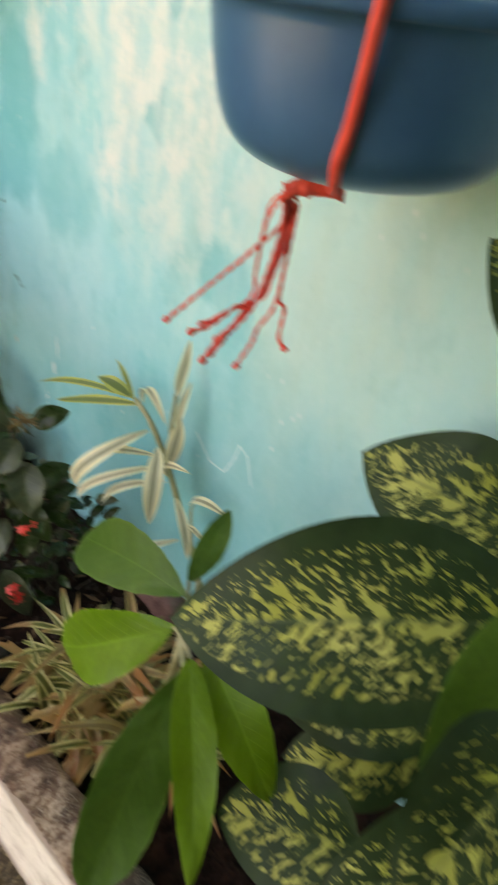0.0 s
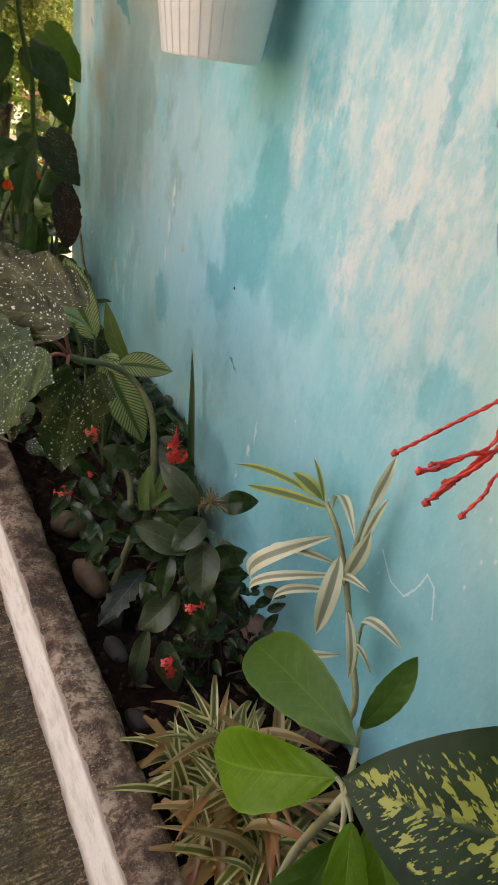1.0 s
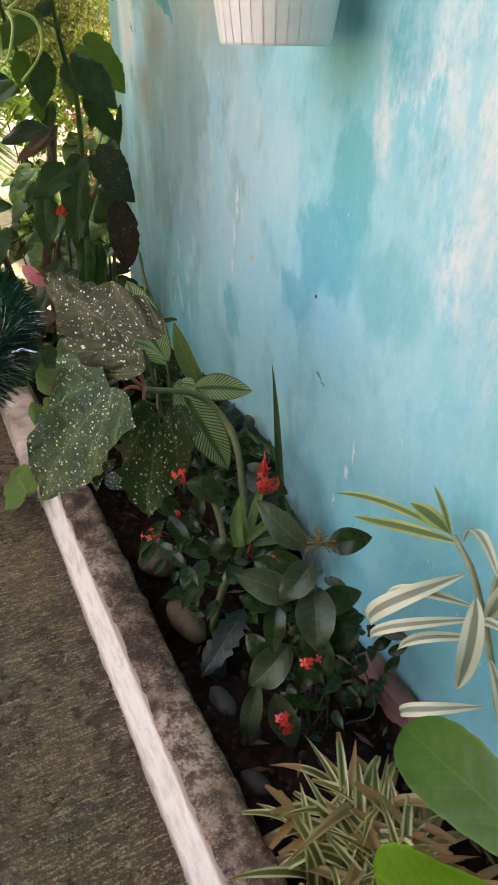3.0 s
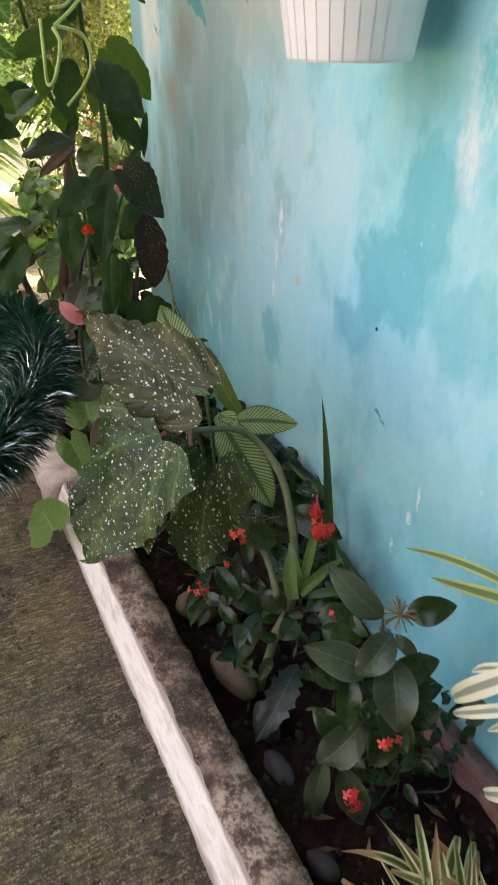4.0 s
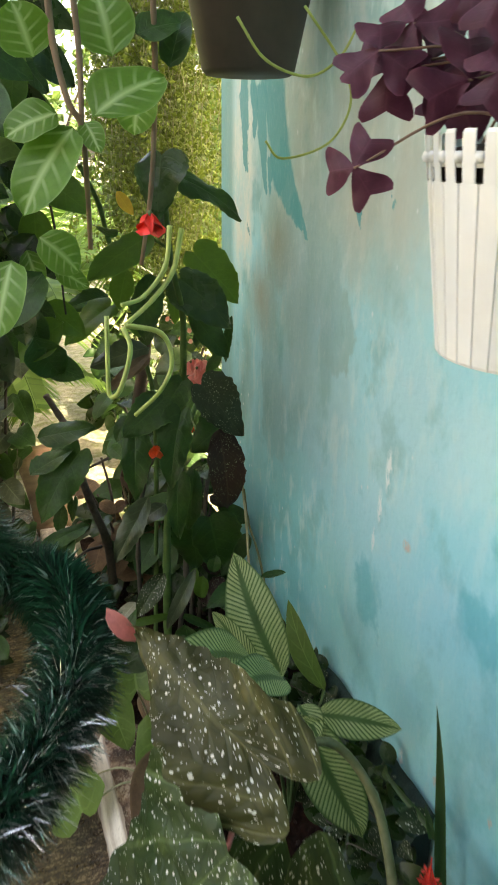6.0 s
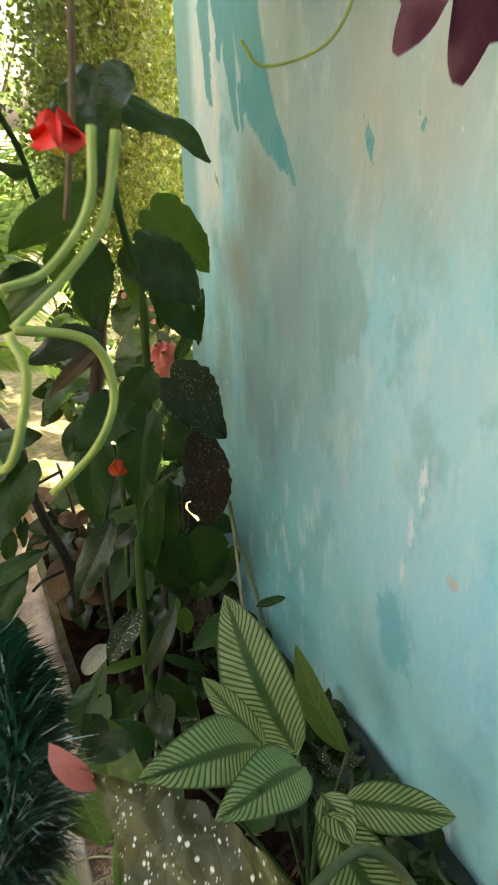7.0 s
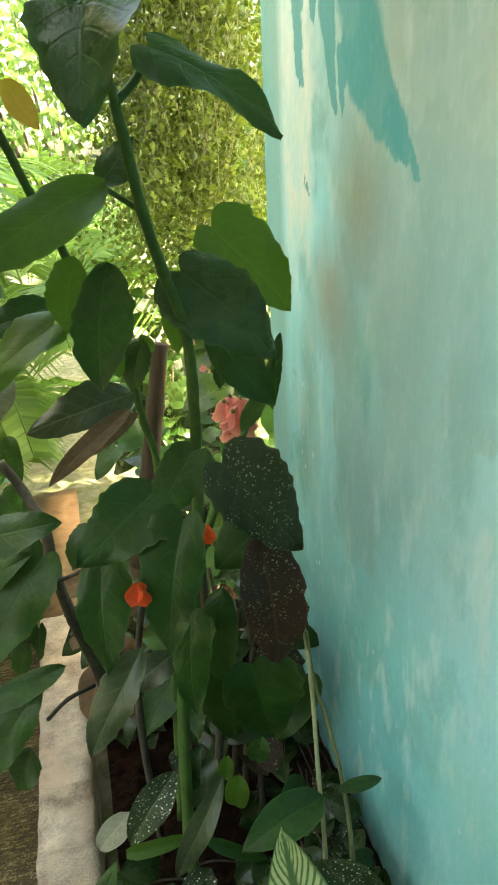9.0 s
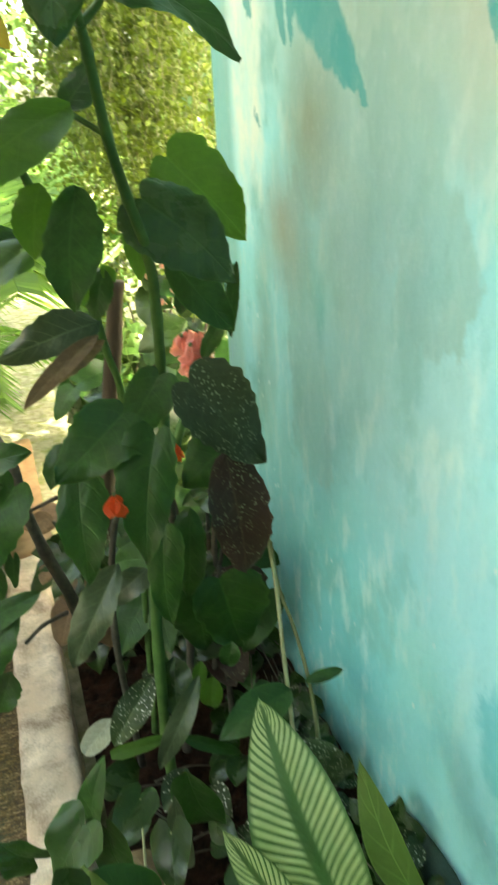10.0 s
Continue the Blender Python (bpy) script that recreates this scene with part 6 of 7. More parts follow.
UPPER = [
    ((-0.073, 0.880, 0.837), (-0.088, 0.880, 0.734), 0.019, L_WING, "lance", FRONT),
    ((-0.218, 0.820, 0.922), (-0.214, 0.820, 0.840), 0.029, L_WING_L, "ovate", FRONT),
    ((-0.345, 0.800, 0.890), (-0.435, 0.780, 0.822), 0.052, L_WING_L, "wing", UP),
    ((-0.338, 0.860, 0.900), (-0.425, 0.830, 0.881), 0.044, L_WING, "ovate", FRONT),
    ((-0.266, 0.837, 0.794), (-0.390, 0.807, 0.772), 0.055, L_IXO_P, "ovate", (-0.3, -0.7, 0.6)),
    ((-0.266, 0.825, 0.774), (-0.353, 0.795, 0.733), 0.023, L_BROWN, "lance", FRONT),
    ((-0.244, 0.900, 0.844), (-0.267, 0.900, 0.777), 0.039, L_WING, "ovate", FRONT),
    ((-0.209, 0.800, 0.727), (-0.265, 0.780, 0.649), 0.053, L_WING, "wing", FRONT),
    ((-0.292, 0.860, 0.860), (-0.280, 0.860, 0.808), 0.030, L_WING_L, "ovate", FRONT),
]
MIDDLE = [
    ((-0.270, 0.720, 0.720), (-0.354, 0.690, 0.662), 0.065, L_WING, "wing", FRONT),
    ((-0.335, 0.730, 0.692), (-0.364, 0.730, 0.639), 0.027, L_WING, "ovate", FRONT),
    ((-0.331, 0.695, 0.664), (-0.343, 0.675, 0.534), 0.049, L_WING, "wing", FRONT),
    ((-0.244, 0.680, 0.705), (-0.280, 0.660, 0.556), 0.056, L_WING, "wing", FRONT),
    ((-0.192, 0.720, 0.743), (-0.109, 0.700, 0.635), 0.074, L_WING_S, "wing", FRONT),
    ((-0.119, 0.800, 0.625), (-0.195, 0.780, 0.571), 0.066, L_WING, "wing", FRONT),
    ((-0.148, 0.740, 0.636), (-0.133, 0.720, 0.461), 0.073, L_CALAD, "broad", FRONT),
    ((-0.182, 0.820, 0.517), (-0.197, 0.820, 0.359), 0.051, L_WING, "ovate", FRONT),
    ((-0.238, 0.740, 0.541), (-0.244, 0.730, 0.398), 0.041, L_WING, "wing", FRONT),
]
LOWER = [
    ((-0.298, 0.760, 0.496), (-0.374, 0.740, 0.360), 0.049, L_IXO_P, "ovate", FRONT),
    ((-0.256, 0.780, 0.461), (-0.323, 0.760, 0.433), 0.041, L_IXO_P, "ovate", UP),
    ((-0.186, 0.820, 0.374), (-0.174, 0.820, 0.258), 0.080, L_WING, "wing", FRONT),
    ((-0.153, 0.800, 0.399), (-0.121, 0.800, 0.262), 0.096, L_WING, "wing", FRONT),
    ((-0.203, 0.800, 0.492), (-0.224, 0.800, 0.435), 0.027, L_WING, "ovate", FRONT),
    ((-0.153, 0.860, 0.820), (-0.162, 0.860, 0.780), 0.019, L_WING, "ovate", FRONT),
    ((-0.247, 0.900, 0.848), (-0.232, 0.900, 0.825), 0.016, L_WING_L, "lance", FRONT),
    ((-0.091, 0.900, 0.760), (-0.124, 0.900, 0.700), 0.024, L_WING, "lance", FRONT),
]
KERBSIDE = [
    ((-0.498, 0.930, 0.588), (-0.376, 0.910, 0.603), 0.059, L_WING, "ovate", UP),
    ((-0.522, 0.950, 0.494), (-0.423, 0.950, 0.543), 0.048, L_WING, "ovate", UP),
    ((-0.409, 0.950, 0.537), (-0.516, 0.930, 0.384), 0.084, L_WING, "wing", FRONT),
    ((-0.404, 0.930, 0.357), (-0.539, 0.910, 0.313), 0.040, L_WING, "ovate", UP),
    ((-0.440, 0.920, 0.345), (-0.539, 0.900, 0.211), 0.061, L_WING, "ovate", FRONT),
    ((-0.473, 0.920, 0.226), (-0.509, 0.920, 0.151), 0.046, L_WING, "ovate", FRONT),
    ((-0.434, 0.950, 0.416), (-0.440, 0.950, 0.361), 0.024, L_WING, "heart", FRONT),
    ((-0.457, 0.960, 0.407), (-0.472, 0.960, 0.329), 0.032, L_WING, "ovate", FRONT),
    ((-0.459, 0.960, 0.435), (-0.426, 0.960, 0.427), 0.020, L_WING, "heart", FRONT),
]

for k, (b, t, w, mat, shape, face) in enumerate([*CROWN, *UPPER, *MIDDLE, *LOWER, *KERBSIDE]):
    w *= 1.2 if shape == "wing" else 1.06
    bold = k in (0, 1, 4, 7, 18, 20, 21, 22)
    leaf(wing, b, t, w, mat, shape, face, arch=0.07, fold=0.10 if k % 3 else 0.20, wave=0.09, rag=0.13, teeth=0.035, pucker=0.008, nu=36 if bold else 22, nv=12, seed=300 + k, skew=0.16 if k % 2 else -0.16, curl=0.10 if k % 2 else 0.03)
leaf(wing, (-0.35, 0.64, 1.102), (-0.33, 0.62, 1.067), 0.020, L_YEL, "lance", UP, arch=0.05, label="yellowed hanging leaf")
leaf(wing, (-0.276, 0.8, 0.789), (-0.371, 0.74, 0.733), 0.028, L_BROWN, "lance", (-0.4, -0.6, 0.5), arch=0.05, label="bronze pointed leaf")


def bud(parent, at, size, material, seed, name="flower", n=6):
    """A half-open flower: cupped petals that hang from one point."""
    r = random.Random(seed)
    bm = bmesh.new()
    lathe(bm, [(0.0005, 0.10 * size), (0.05 * size, 0.08 * size), (0.10 * size, 0.0), (0.06 * size, -0.10 * size), (0.0005, -0.14 * size)], at, 8)
    parent = part(name, bm, STEM_G, parent)
    for k in range(n):
        a = k * 6.283 / n + r.uniform(-0.2, 0.2)
        d = Vector((math.cos(a) * 0.55, math.sin(a) * 0.55, -0.8))
        leaf(parent, at, Vector(at) + d * size * r.uniform(0.8, 1.1), size * 0.75, material, "petal", (d.x, d.y, 0.5), name="petal", arch=-0.12, fold=0.2, wave=0.12, nu=7, nv=4, seed=seed + k)


bud(wing, (-0.299, 0.668, 0.650), 0.026, ORANGE_F, 400, n=5)
bud(wing, (-0.217, 0.745, 0.662), 0.028, ORANGE_F, 410, n=6)

CF = Vector((-0.080, 1.11, 0.655))
stem(wing, [(-0.074, 0.950, 0.762), CF + Vector((-0.01, -0.10, 0.10)), CF + Vector((0, 0, 0.04))], 0.002, 0.0015, STEM_G, "stalk", sides=6)
rng = random.Random(6)
for k in range(16):
    o = Vector((rng.uniform(-0.024, 0.022), rng.uniform(-0.02, 0.015), rng.uniform(-0.035, 0.030)))
    bud(wing, CF + o, 0.040, PINK_F, 420 + 8 * k, n=5)
for k in range(8):
    o = Vector((rng.uniform(-0.09, 0.0), rng.uniform(-0.08, 0.02), rng.uniform(0.05, 0.16)))
    bud(wing, CF + o, 0.014, PINK_F, 620 + 8 * k, n=3)

# ---- low leaves at the tall begonia's foot ----
low = thing("undergrowth", (-0.22, 0.75, 0.02), "low tangle of small green leaves at the begonia's foot", "plant")
UNDER = [
    ((-0.279, 0.720, 0.329), (-0.345, 0.700, 0.244), 0.046, L_BEG_S, "ovate", FRONT),
    ((-0.228, 0.660, 0.365), (-0.293, 0.640, 0.242), 0.031, L_IXO_P, "lance", FRONT),
    ((-0.353, 0.700, 0.230), (-0.269, 0.700, 0.226), 0.019, L_WING_L, "strap", UP),
    ((-0.250, 0.680, 0.239), (-0.172, 0.680, 0.176), 0.018, L_WING, "strap", UP),
    ((-0.341, 0.740, 0.255), (-0.386, 0.740, 0.200), 0.035, L_PALE, "broad", FRONT),
    ((-0.199, 0.700, 0.318), (-0.206, 0.700, 0.261), 0.032, L_WING_L, "broad", FRONT),
    ((-0.162, 0.720, 0.349), (-0.171, 0.720, 0.308), 0.030, L_WING, "broad", FRONT),
    ((-0.206, 0.730, 0.321), (-0.214, 0.730, 0.279), 0.021, L_WING_L, "ovate", FRONT),
    ((-0.108, 0.640, 0.312), (-0.222, 0.610, 0.300), 0.052, L_WING, "ovate", UP),
]
UNDER2 = [
    ((-0.098, 0.620, 0.341), (-0.040, 0.620, 0.339), 0.018, L_WING, "lance", TOP),
    ((-0.141, 0.560, 0.319), (-0.071, 0.560, 0.207), 0.070, L_BEG_S, "broad", UP),
    ((-0.390, 0.620, 0.192), (-0.362, 0.620, 0.328), 0.037, L_WING, "ovate", UP),
    ((-0.341, 0.620, 0.230), (-0.368, 0.620, 0.172), 0.034, L_IXO_P, "ovate", UP),
    ((-0.269, 0.600, 0.282), (-0.238, 0.600, 0.163), 0.064, L_WING, "broad", UP),
    ((-0.290, 0.580, 0.265), (-0.288, 0.580, 0.119), 0.032, L_IXO_P, "lance", FRONT),
    ((-0.457, 0.550, 0.285), (-0.490, 0.550, 0.333), 0.055, L_WING, "heart", UP),
    ((-0.396, 0.520, 0.350), (-0.437, 0.520, 0.278), 0.066, L_WING, "heart", UP),
    ((-0.375, 0.520, 0.330), (-0.356, 0.520, 0.229), 0.050, L_WING, "heart", UP),
]
for k, (b, t, w, mat, shape, face) in enumerate([*UNDER, *UNDER2]):
    leaf(low, b, t, w, mat, shape, face, arch=0.10, fold=0.22, wave=0.08, nu=14, nv=8, seed=330 + k)
rng = random.Random(21)
SMALL = [leaf_mesh("leaf", 0.05, 0.032, "ovate", m, 0.1, 0.2, 0.06, 700 + s, 6, 4) for s, m in enumerate((L_WING, L_IXO, L_IXO, L_BEG_S))]
for k in range(80):
    wall_side = k % 2
    at = Vector((rng.uniform(-0.17, -0.03) if wall_side else rng.uniform(-0.35, -0.1), rng.uniform(0.10, 1.12), 0))
    if wall_side and at.y < 0.54:
        continue
    if not wall_side and at.y < 0.4:
        at.y += 0.4
    at.z = soil_height(at.x, at.y) + rng.uniform(0.01, 0.12 if wall_side else 0.15)
    d = Vector((rng.gauss(0, 1), rng.gauss(-0.3, 1), rng.uniform(-0.5, 0.5)))
    if at.x > -0.08:
        d.x = -abs(d.x)
    m, _ = aim(at, at + d, (-0.3, -0.6, 0.8))
    s = rng.uniform(0.7, 1.6)
    shared("leaf", SMALL[rng.randrange(4)], low, m @ Matrix.Diagonal((s, s, s, 1)))
for k in range(290):
    at = Vector((rng.uniform(-0.10, -0.025), rng.uniform(-0.02, 0.80), 0))
    at.z = soil_height(at.x, at.y) + rng.uniform(0.0, 0.11)
    if 0.08 < at.y < 0.54:
        f = rng.random()
        at.x, at.z = -0.022 - 0.088 * f, 0.212 - 0.175 * f + rng.uniform(0.0, 0.03)
    d = Vector((-abs(rng.gauss(0, 0.6)), rng.gauss(-0.2, 1), rng.uniform(-0.3, 0.8)))
    m, _ = aim(at, at + d, (-0.4, -0.5, 0.7))
    s = rng.uniform(0.6, 1.2)
    shared("leaf", SMALL[rng.choice((1, 1, 2, 3))], low, m @ Matrix.Diagonal((s, s, s, 1)))
for k in range(26):
    y = rng.uniform(0.1, 1.0)
    a = Vector((rng.uniform(-0.12, -0.02), y, 0.05))
    stem(low, [a, a + Vector((rng.uniform(-0.02, 0.01), rng.uniform(-0.08, 0.08), rng.uniform(0.05, 0.1))), a + Vector((rng.uniform(-0.03, 0.0), rng.uniform(-0.16, 0.16), rng.uniform(0.10, 0.17)))], 0.0018, 0.001, BARK, "twig", sides=5, seed=k)

reed = thing("caladium_stalks", (-0.06, 0.62, 0.05), "two thin pale stalks rising beside the wall", "plant")
stem(reed, [(-0.117, 0.60, 0.04), (-0.114, 0.620, 0.241), (-0.108, 0.660, 0.337), (-0.101, 0.700, 0.430), (-0.099, 0.740, 0.523)], 0.0032, 0.0026, STEM_P, "stalk")
stem(reed, [(-0.088, 0.58, 0.04), (-0.086, 0.600, 0.245), (-0.083, 0.640, 0.325), (-0.086, 0.680, 0.382), (-0.093, 0.710, 0.425), (-0.10, 0.72, 0.50)], 0.0032, 0.0022, CANE_M, "stalk")

rng = random.Random(63)
for k in range(9):
    a = Vector((rng.uniform(-0.34, -0.14), rng.uniform(0.62, 0.95), 0))
    a.z = soil_height(a.x, a.y) + 0.006
    d = Vector((rng.gauss(0, 1), rng.gauss(0, 1), 0)).normalized() * rng.uniform(0.05, 0.12)
    b = a + d
    b.z = soil_height(b.x, b.y) + rng.uniform(0.006, 0.03)
    bm = bmesh.new()
    tube(bm, [a, a.lerp(b, 0.5) + Vector((rng.gauss(0, 0.006), rng.gauss(0, 0.006), 0.008)), b], 0.0022, 0.0012, 6, 4, 0.3)
    solo("fallen_twig", bm, BARK, "thin dead twig lying on the dark soil", "twig", group="fallen twigs on the bed")

# ---- hanging nerve plant ----
nerve = thing("nerve_plant", (-0.42, 0.30, 1.10), "trailing plant with light-veined green leaves hanging down", "plant")
NV = [
    ((-0.446, 0.22, 1.19), (-0.371, 0.24, 1.229), 0.065), ((-0.465, 0.22, 1.18), (-0.518, 0.2, 1.101), 0.059), ((-0.479, 0.22, 1.192), (-0.527, 0.22, 1.169), 0.045), ((-0.454, 0.22, 1.185), (-0.443, 0.2, 1.158), 0.024), ((-0.537, 0.15, 1.069), (-0.555, 0.12, 1.006), 0.043), ((-0.5, 0.3, 1.072), (-0.46, 0.3, 1.034), 0.047),
    ((-0.409, 0.3, 1.25), (-0.419, 0.32, 1.312), 0.062), ((-0.493, 0.25, 1.24), (-0.508, 0.25, 1.285), 0.051), ((-0.38, 0.3, 1.225), (-0.389, 0.3, 1.176), 0.048), ((-0.419, 0.34, 1.066), (-0.441, 0.3, 1.083), 0.035), ((-0.384, 0.3, 1.272), (-0.335, 0.3, 1.285), 0.042), ((-0.349, 0.3, 1.243), (-0.323, 0.32, 1.3), 0.035),
]
for k, (b, t, w) in enumerate(NV):
    leaf(nerve, b, t, w, L_NERVE if k < 9 else L_WING, "broad", (-0.3, -0.7, 0.6), arch=0.08, fold=0.15, wave=0.05, nu=12, nv=8, seed=360 + k)
for k, w in enumerate(([(-0.476, 0.25, 1.305), (-0.475, 0.24, 1.25), (-0.468, 0.22, 1.202), (-0.457, 0.22, 1.18), (-0.456, 0.22, 1.127), (-0.454, 0.24, 1.066)], [(-0.446, 0.3, 1.316), (-0.446, 0.28, 1.246), (-0.457, 0.22, 1.183)], [(-0.364, 0.3, 1.323), (-0.365, 0.3, 1.226), (-0.378, 0.28, 1.125), (-0.393, 0.28, 1.041)])):
    stem(nerve, w, 0.0035, 0.0025, VINE_B, "stem", seed=k)
bud(nerve, (-0.424, 0.09, 1.112), 0.023, RED_F, 440, n=5)
HANG = [leaf_mesh("leaf", 0.075, 0.045, "ovate", m, 0.06, 0.15, 0.08, 520 + n, 10, 6) for n, m in enumerate((L_WING, L_WING_L, L_NERVE, L_IXO, L_WING, L_HEART))]
rng = random.Random(500)
for k in range(430):
    p = Vector((rng.uniform(-0.80, -0.46), rng.uniform(0.36, 0.80), rng.uniform(0.88, 1.62)))
    m, _ = aim(p, p + Vector((rng.gauss(0, 0.6), rng.gauss(-0.2, 0.5), -0.6)), FRONT)
    q = rng.uniform(0.7, 1.25)
    shared("leaf", HANG[rng.choice((0, 0, 1, 2, 3, 3, 4, 5))], nerve, m @ Matrix.Diagonal((q, q, q, 1)))
for k in range(14):
    x, y = rng.uniform(-0.74, -0.52), rng.uniform(0.38, 0.75)
    stem(nerve, [(x, y, 1.75), (x + rng.gauss(0, 0.03), y, 1.4), (x + rng.gauss(0, 0.05), y + rng.gauss(0, 0.03), 1.1), (x + rng.gauss(0, 0.06), y, 0.92)], 0.003, 0.0015, BARK, "stem", sides=5, seed=k)

# ---- posts, branches and board at the far end ----
bm = bmesh.new()
tube(bm, [(-0.261, 1.2, 0.341), (-0.232, 1.2, 0.502), (-0.204, 1.2, 0.651), (-0.187, 1.2, 0.759)], 0.017, 0.014, 12, 6, 0.2)
tube(bm, [(-0.2, 1.2, -0.14), (-0.261, 1.2, 0.341)], 0.024, 0.022, 10, 6, 0.05)
solo("wooden_post", bm, WOOD, "reddish weathered wooden post in the bed", "post")
bm = bmesh.new()
tube(bm, [(-0.35, 1.0, 0.141), (-0.358, 1.0, 0.266), (-0.388, 1.02, 0.371), (-0.406, 1.04, 0.458), (-0.409, 1.05, 0.524), (-0.436, 1.1, 0.574), (-0.461, 1.1, 0.626)], 0.011, 0.007, 9, 6, 0.15)
tube(bm, [(-0.373, 1.0, 0.252), (-0.412, 0.95, 0.278), (-0.44, 0.9, 0.293)], 0.004, 0.003, 7, 6, 0.15)
tube(bm, [(-0.426, 0.98, 0.465), (-0.355, 0.9, 0.533)], 0.003, 0.003, 7, 6, 0.15)
solo("branch", bm, BARK, "dark crooked bare branch leaning by the kerb", "branch")
bm = bmesh.new()
box(bm, (-0.065, -0.36, -0.014), (0.065, 0.36, 0.014), 0.004)
bmesh.ops.subdivide_edges(bm, edges=[e for e in bm.edges if abs(e.verts[0].co.y - e.verts[1].co.y) > 0.3], cuts=14)
for v in bm.verts:
    v.co.x *= 1.0 + 0.45 * max(0.0, v.co.y + 0.1)
    v.co.z += 0.006 * noise.noise((v.co.y * 4, v.co.x * 9, 2.0))
    v.co.x += 0.005 * noise.noise((v.co.y * 16, v.co.x * 3, 5.0))
    v.co = pose(-0.450, 1.905, 0.012, 0, 0, 2) @ v.co
solo("terracotta_board", bm, TERRA, "terracotta brown board lying in line with the kerb", "board")
tp = thing("teal_pot", (-0.584, 2.0, 0.212), "teal plastic pot standing behind the plants", "planter")
TPc = Vector((-0.614, 2.0, 0.217))
bm = bmesh.new()
lathe(bm, [(0.0, 0.0), (0.06, 0.0), (0.085, 0.12), (0.092, 0.125), (0.092, 0.14), (0.082, 0.14), (0.0, 0.11)], TPc, 28)
part("body", bm, TEAL_P, tp)
bm = bmesh.new()
tube(bm, [(-0.568, 2.0, 0.307), (-0.508, 2.0, 0.342), (-0.485, 2.0, 0.39)], 0.012, 0.012, 8, 6)
part("handle", bm, TEAL_P, tp)


# ---- shaded plants round the tall begonia ----
def shade_plant(name, at, size, n, seed, label, mats, big=1.0):
    """A loose plant of bent stems with drooping leaves."""
    ob = thing(name, at, label, "plant", "shaded plants at the far end")
    r = random.Random(seed)
    kinds = [leaf_mesh("leaf", 0.085, 0.055, sh, m, 0.08, 0.15, 0.08, seed + i, 8, 6) for i, (m, sh) in enumerate(zip(mats * 2, ("wing", "ovate", "wing", "broad")))]
    base = Vector(at)
    tips = []
    for k in range(9):
        tip = base + Vector((r.uniform(-0.5, 0.5) * size[0], r.uniform(-0.5, 0.5) * size[1], r.uniform(0.45, 1.0) * size[2]))
        stem(ob, [base + Vector((r.gauss(0, 0.03), r.gauss(0, 0.03), 0)), base.lerp(tip, 0.55) + Vector((0, 0, 0.1 * size[2])), tip], 0.006, 0.003, BARK, "stem", seed=k)
        tips.append(tip)
    for k in range(n):
        tip = tips[r.randrange(9)]
        at_k = base.lerp(tip, r.uniform(0.35, 1.0)) + Vector((r.gauss(0, 0.10) * size[0], r.gauss(0, 0.10) * size[1], r.gauss(0, 0.07) * size[2]))
        at_k.z = max(at_k.z, base.z + 0.03)
        d = Vector((r.gauss(0, 0.7), r.gauss(-0.3, 0.6), r.uniform(-1.0, 0.1)))
        m, _ = aim(at_k, at_k + d, (-0.3, -0.6, 0.7))
        q = r.uniform(0.6, 1.35) * big
        shared("leaf", kinds[r.randrange(len(kinds))], ob, m @ Matrix.Diagonal((q, q, q, 1)))


shade_plant("dark_leaf_plant", (-0.15, 1.06, -0.03), (0.22, 0.3, 0.46), 85, 901, "dark leafy plant in shade beside the wall's end", [L_WING, L_IXO])
shade_plant("dark_leaf_plant", (-0.28, 1.20, -0.04), (0.20, 0.24, 0.46), 75, 907, "dark leafy plant with browned leaves behind the begonia", [L_IXO, L_BROWN], 0.9)
shade_plant("dark_leaf_plant", (-0.86, 1.75, -0.045), (0.40, 0.5, 0.75), 130, 911, "dark leafy plant at the path's far corner", [L_WING, L_IXO])
shade_plant("dark_leaf_plant", (-1.50, 1.55, -0.045), (0.5, 0.6, 0.85), 130, 917, "dark bushy plant on the path's far edge", [L_IXO, L_WING], 1.2)

shade_plant("dark_leaf_plant", (-0.10, 1.50, -0.10), (0.34, 0.3, 0.85), 140, 923, "leafy plant in half shade past the wall's end", [L_WING, L_IXO], 1.1)
shade_plant("dark_leaf_plant", (-0.60, 1.62, -0.10), (0.30, 0.3, 1.00), 75, 929, "tall green leafy plant behind the kerb", [L_WING, L_IXO_P], 1.25)

shade_plant("dark_leaf_plant", (-0.07, 2.25, -0.10), (0.34, 0.3, 0.75), 110, 933, "dark green leafy plant in the shade past the kerb", [L_IXO, L_WING], 1.2)
# added behind the begonia's leaves to darken the wall and the gaps
shade_plant("dark_leaf_plant", (-0.13, 0.96, 0.02), (0.07, 0.2, 0.45), 40, 937, "dark maroon-tinged plant added close beside the wall to shade it", [L_IXO, L_CALAD], 0.9)

# dark leaves added where the path lies in the garland's shadow
shade_plant("dark_leaf_plant", (-0.70, 1.10, -0.045), (0.20, 0.8, 0.20), 110, 941, "low dark leaves added along the path's edge in place of shadow", [L_IXO, L_WING], 0.75)

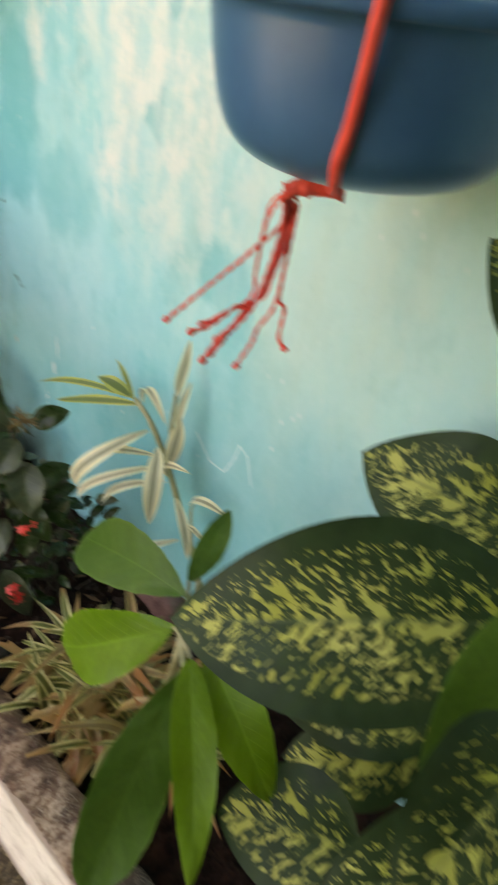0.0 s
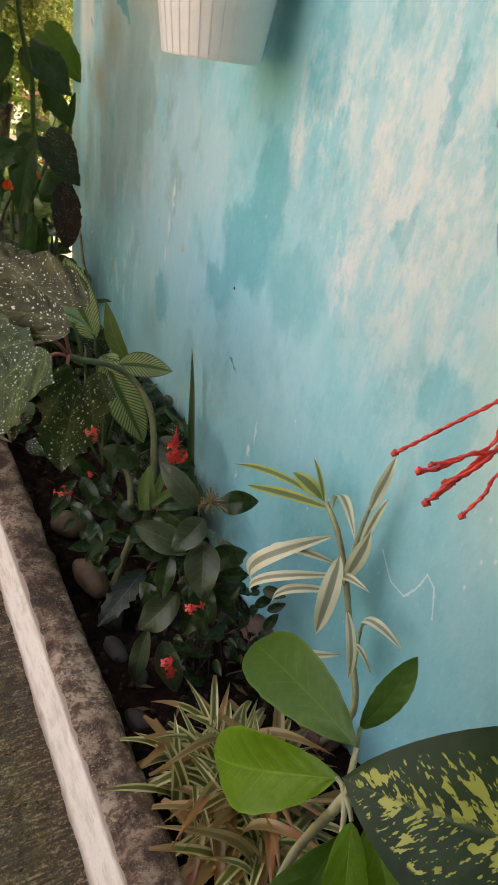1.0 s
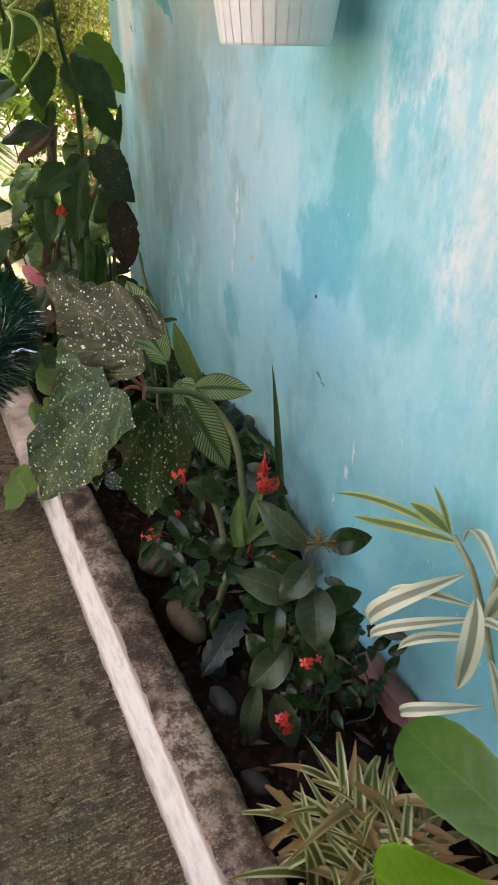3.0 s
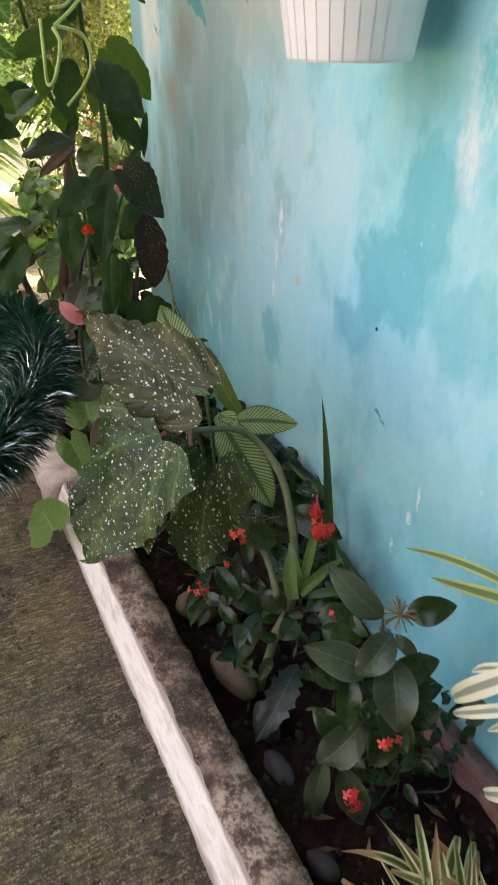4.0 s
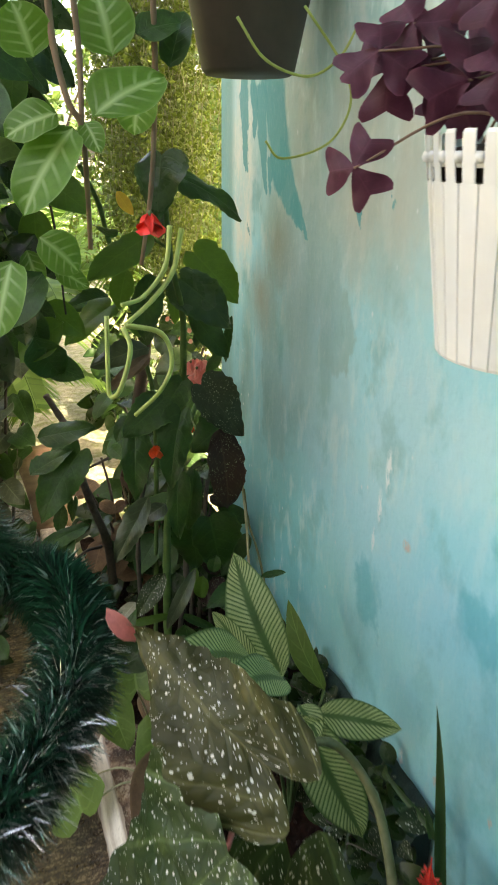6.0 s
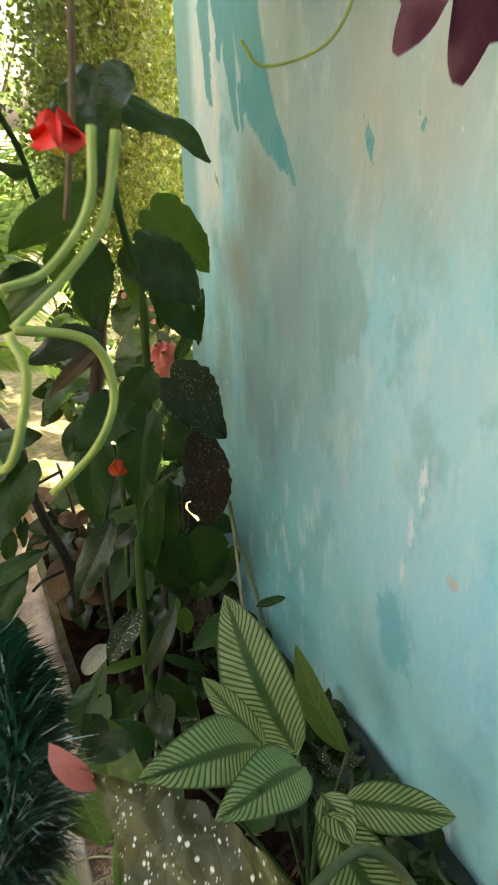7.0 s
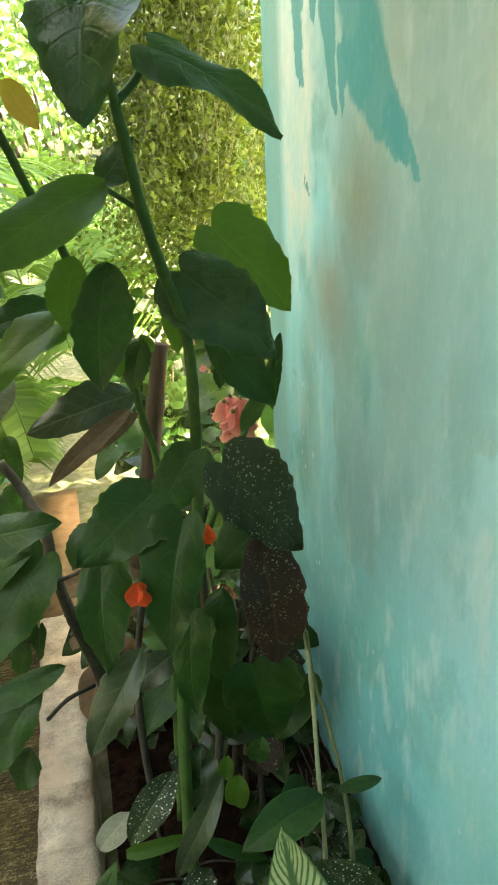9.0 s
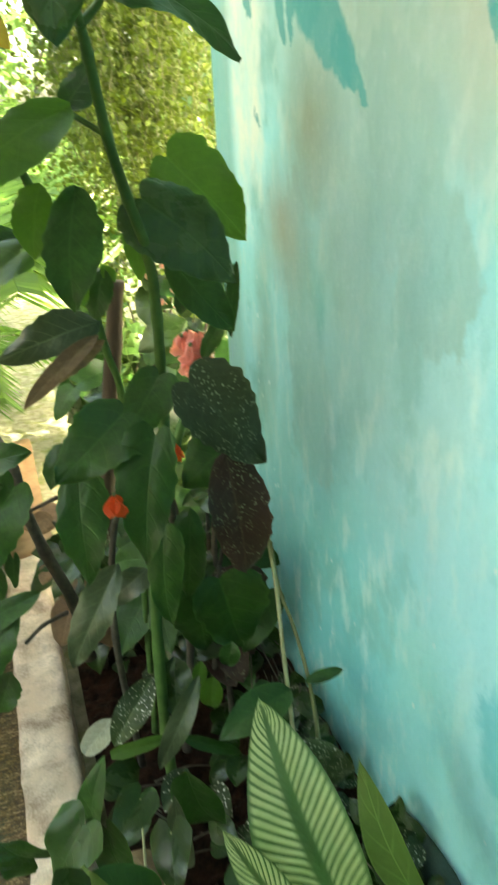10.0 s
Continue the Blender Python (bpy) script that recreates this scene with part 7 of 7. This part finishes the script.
# ---- the garden behind ----
def leafy(bm, rng, at, size, face=None):
    """One small leaf of two folded halves."""
    d = Vector((rng.gauss(0, 1), rng.gauss(0, 1), rng.gauss(-0.4, 0.8))).normalized()
    n = Vector(face or (rng.gauss(0, 1), rng.gauss(-0.5, 1), rng.gauss(0.6, 0.7)))
    s = d.cross(n).normalized() * size * 0.36
    up = d.cross(s).normalized() * size * 0.1
    v = [bm.verts.new(at + p) for p in (Vector((0, 0, 0)), d * size * 0.45 + s + up, d * size, d * size * 0.45 - s + up)]
    bm.faces.new((v[0], v[1], v[2]))
    bm.faces.new((v[0], v[2], v[3]))


for k, (at, size, n) in enumerate((((0.15, 2.85, -0.10), (0.4, 0.5, 0.5), 80), ((-1.15, 3.0, -0.10), (0.5, 0.5, 0.6), 90))):
    shade_plant("leafy_plant", at, size, n, 951 + 7 * k, "green leafy plant growing on the sunlit ground", [L_WING, L_IXO_P], 1.4)


vine = thing("vine_curtain", (-0.05, 1.62, 1.9), "curtain of hanging vines with tiny yellow-green leaves, plus an unseen shading canopy", "vine")
rng = random.Random(31)
bm = bmesh.new()
bs = bmesh.new()
V0, V1 = Vector((-0.178, 1.62, 1.032)), Vector((0.095, 1.55, 1.019))
for k in range(170):
    f = rng.random()
    p = V0.lerp(V1, f) + Vector((rng.uniform(-0.01, 0.01), rng.uniform(-0.12, 0.3), 0))
    low_z = 0.80 + 0.18 * rng.random() + 0.25 * max(0.0, 0.35 - f) - (0.55 * rng.random() if f > 0.55 else 0.0)
    z, x, y = 2.3, p.x, p.y
    line = []
    while z > low_z:
        line.append((x, y, z))
        z -= 0.06
        x += rng.gauss(0, 0.013)
        y += rng.gauss(0, 0.013)
    if len(line) > 2:
        tube(bs, line, 0.0009, 0.0007, 4, 1)
    for q in line:
        for _ in range(rng.choice((4, 8, 12, 16))):
            leafy(bm, rng, Vector(q) + Vector((rng.gauss(0, 0.016), rng.gauss(0, 0.016), rng.uniform(-0.06, 0))), rng.uniform(0.009, 0.020))
# unseen leaf canopy and rods overhead, added to shade the wall's far end
for k in range(3600):
    p = Vector((rng.uniform(-0.35, 0.9), rng.uniform(0.75, 2.5), 2.35 + rng.gauss(0, 0.09)))
    leafy(bm, rng, p, rng.uniform(0.05, 0.09))
for k in range(16):
    y = 0.8 + 0.11 * k
    tube(bs, [(-0.4, y, 2.30), (0.2, y + rng.gauss(0, 0.1), 2.33), (0.9, y + rng.gauss(0, 0.1), 2.30)], 0.008, 0.006, 5, 4)
tagged(part("leaves", bm, VINE_F, vine, smooth=False), kind="stuff")
tagged(part("strand_mass", bs, CANE_M, vine), kind="stuff")


def palm(at, n, length, seed, label, material=PALM_F):
    ob = thing("palm", at, label, "palm", "palms behind the wall")
    r = random.Random(seed)
    for k in range(n):
        a = r.uniform(0, 6.283)
        out = Vector((math.cos(a), math.sin(a), 0))
        L0 = length * r.uniform(0.8, 1.15)
        rise = r.uniform(0.3, 0.8)
        line = curve_points([Vector(at), Vector(at) + out * L0 * 0.35 + Vector((0, 0, L0 * rise * 0.8)), Vector(at) + out * L0 * 0.7 + Vector((0, 0, L0 * rise * 0.85)), Vector(at) + out * L0 + Vector((0, 0, L0 * rise * 0.4))], 9)
        bm = bmesh.new()
        tube(bm, [tuple(p) for p in line[::3]], 0.006, 0.002, 6, 3)
        for i in range(5, len(line) - 1):
            ahead = (line[i + 1] - line[i]).normalized()
            side = ahead.cross(Vector((0, 0, 1))).normalized()
            t = i / len(line)
            ln = L0 * 0.34 * (1 - abs(t - 0.5) * 0.9)
            for s in (-1, 1):
                for h in (0, 0.5):
                    p = line[i].lerp(line[i + 1], h)
                    e = p + (side * s * 0.9 + ahead * 0.55 + Vector((0, 0, -0.25 + r.uniform(-0.1, 0.1)))) * ln
                    w = ahead * 0.008
                    mid = p.lerp(e, 0.5) + Vector((0, 0, 0.02))
                    v = [bm.verts.new(q) for q in (p - w, p + w, mid + w, mid - w, e)]
                    bm.faces.new((v[0], v[1], v[2], v[3]))
                    bm.faces.new((v[3], v[2], v[4]))
        part("frond", bm, material, ob, smooth=False)


palm((-0.75, 2.6, 0.1), 11, 0.9, 41, "bright green young palm with feathery fronds")
palm((-0.42, 2.25, 0.55), 9, 0.62, 61, "bright feathery palm whose fronds spread beside the vines")
palm((-0.58, 2.08, 0.28), 10, 0.42, 53, "young green palm with narrow fronds past the kerb")
palm((-0.2, 3.4, 0.3), 12, 1.1, 43, "green feathery palm in the sunlit garden")
palm((-1.6, 3.6, 0.2), 12, 1.2, 47, "green feathery palm farther back")


def shrub(at, size, n, seed, label, leafsize=0.07, material=HEDGE_F):
    """A shrub: forked stems that carry clumps of leaves."""
    ob = thing("shrub", at, label, "shrub", "shrubs of the garden")
    r = random.Random(seed)
    bs, bl = bmesh.new(), bmesh.new()
    base = Vector(at)
    for k in range(14):
        tip = base + Vector((r.gauss(0, 0.45) * size[0], r.gauss(0, 0.45) * size[1], r.uniform(0.35, 1.0) * size[2]))
        tube(bs, [base, base.lerp(tip, 0.5) + Vector((0, 0, 0.1 * size[2])), tip], 0.02, 0.006, 5, 4)
        for _ in range(n // 14):
            q = tip + Vector((r.gauss(0, 0.2) * size[0], r.gauss(0, 0.2) * size[1], r.gauss(0, 0.14) * size[2]))
            leafy(bl, r, q, leafsize * r.uniform(0.6, 1.4))
    tagged(part("stem_mass", bs, BARK, ob), kind="stuff")
    tagged(part("foliage", bl, material, ob, smooth=False), kind="stuff")


for k, (x, y, sx, sz) in enumerate(((-0.2, 5.2, 1.4, 2.6), (-1.8, 5.6, 1.5, 2.8), (1.2, 4.8, 1.3, 2.4), (-3.4, 5.0, 1.4, 2.4), (-3.2, 2.4, 0.9, 1.8), (2.6, 6.0, 1.5, 3.0), (0.9, 2.9, 0.8, 1.9))):
    shrub((x, y, -0.1), (sx, 0.9, sz), 3600, 50 + k, "leafy green garden shrub in bright light")
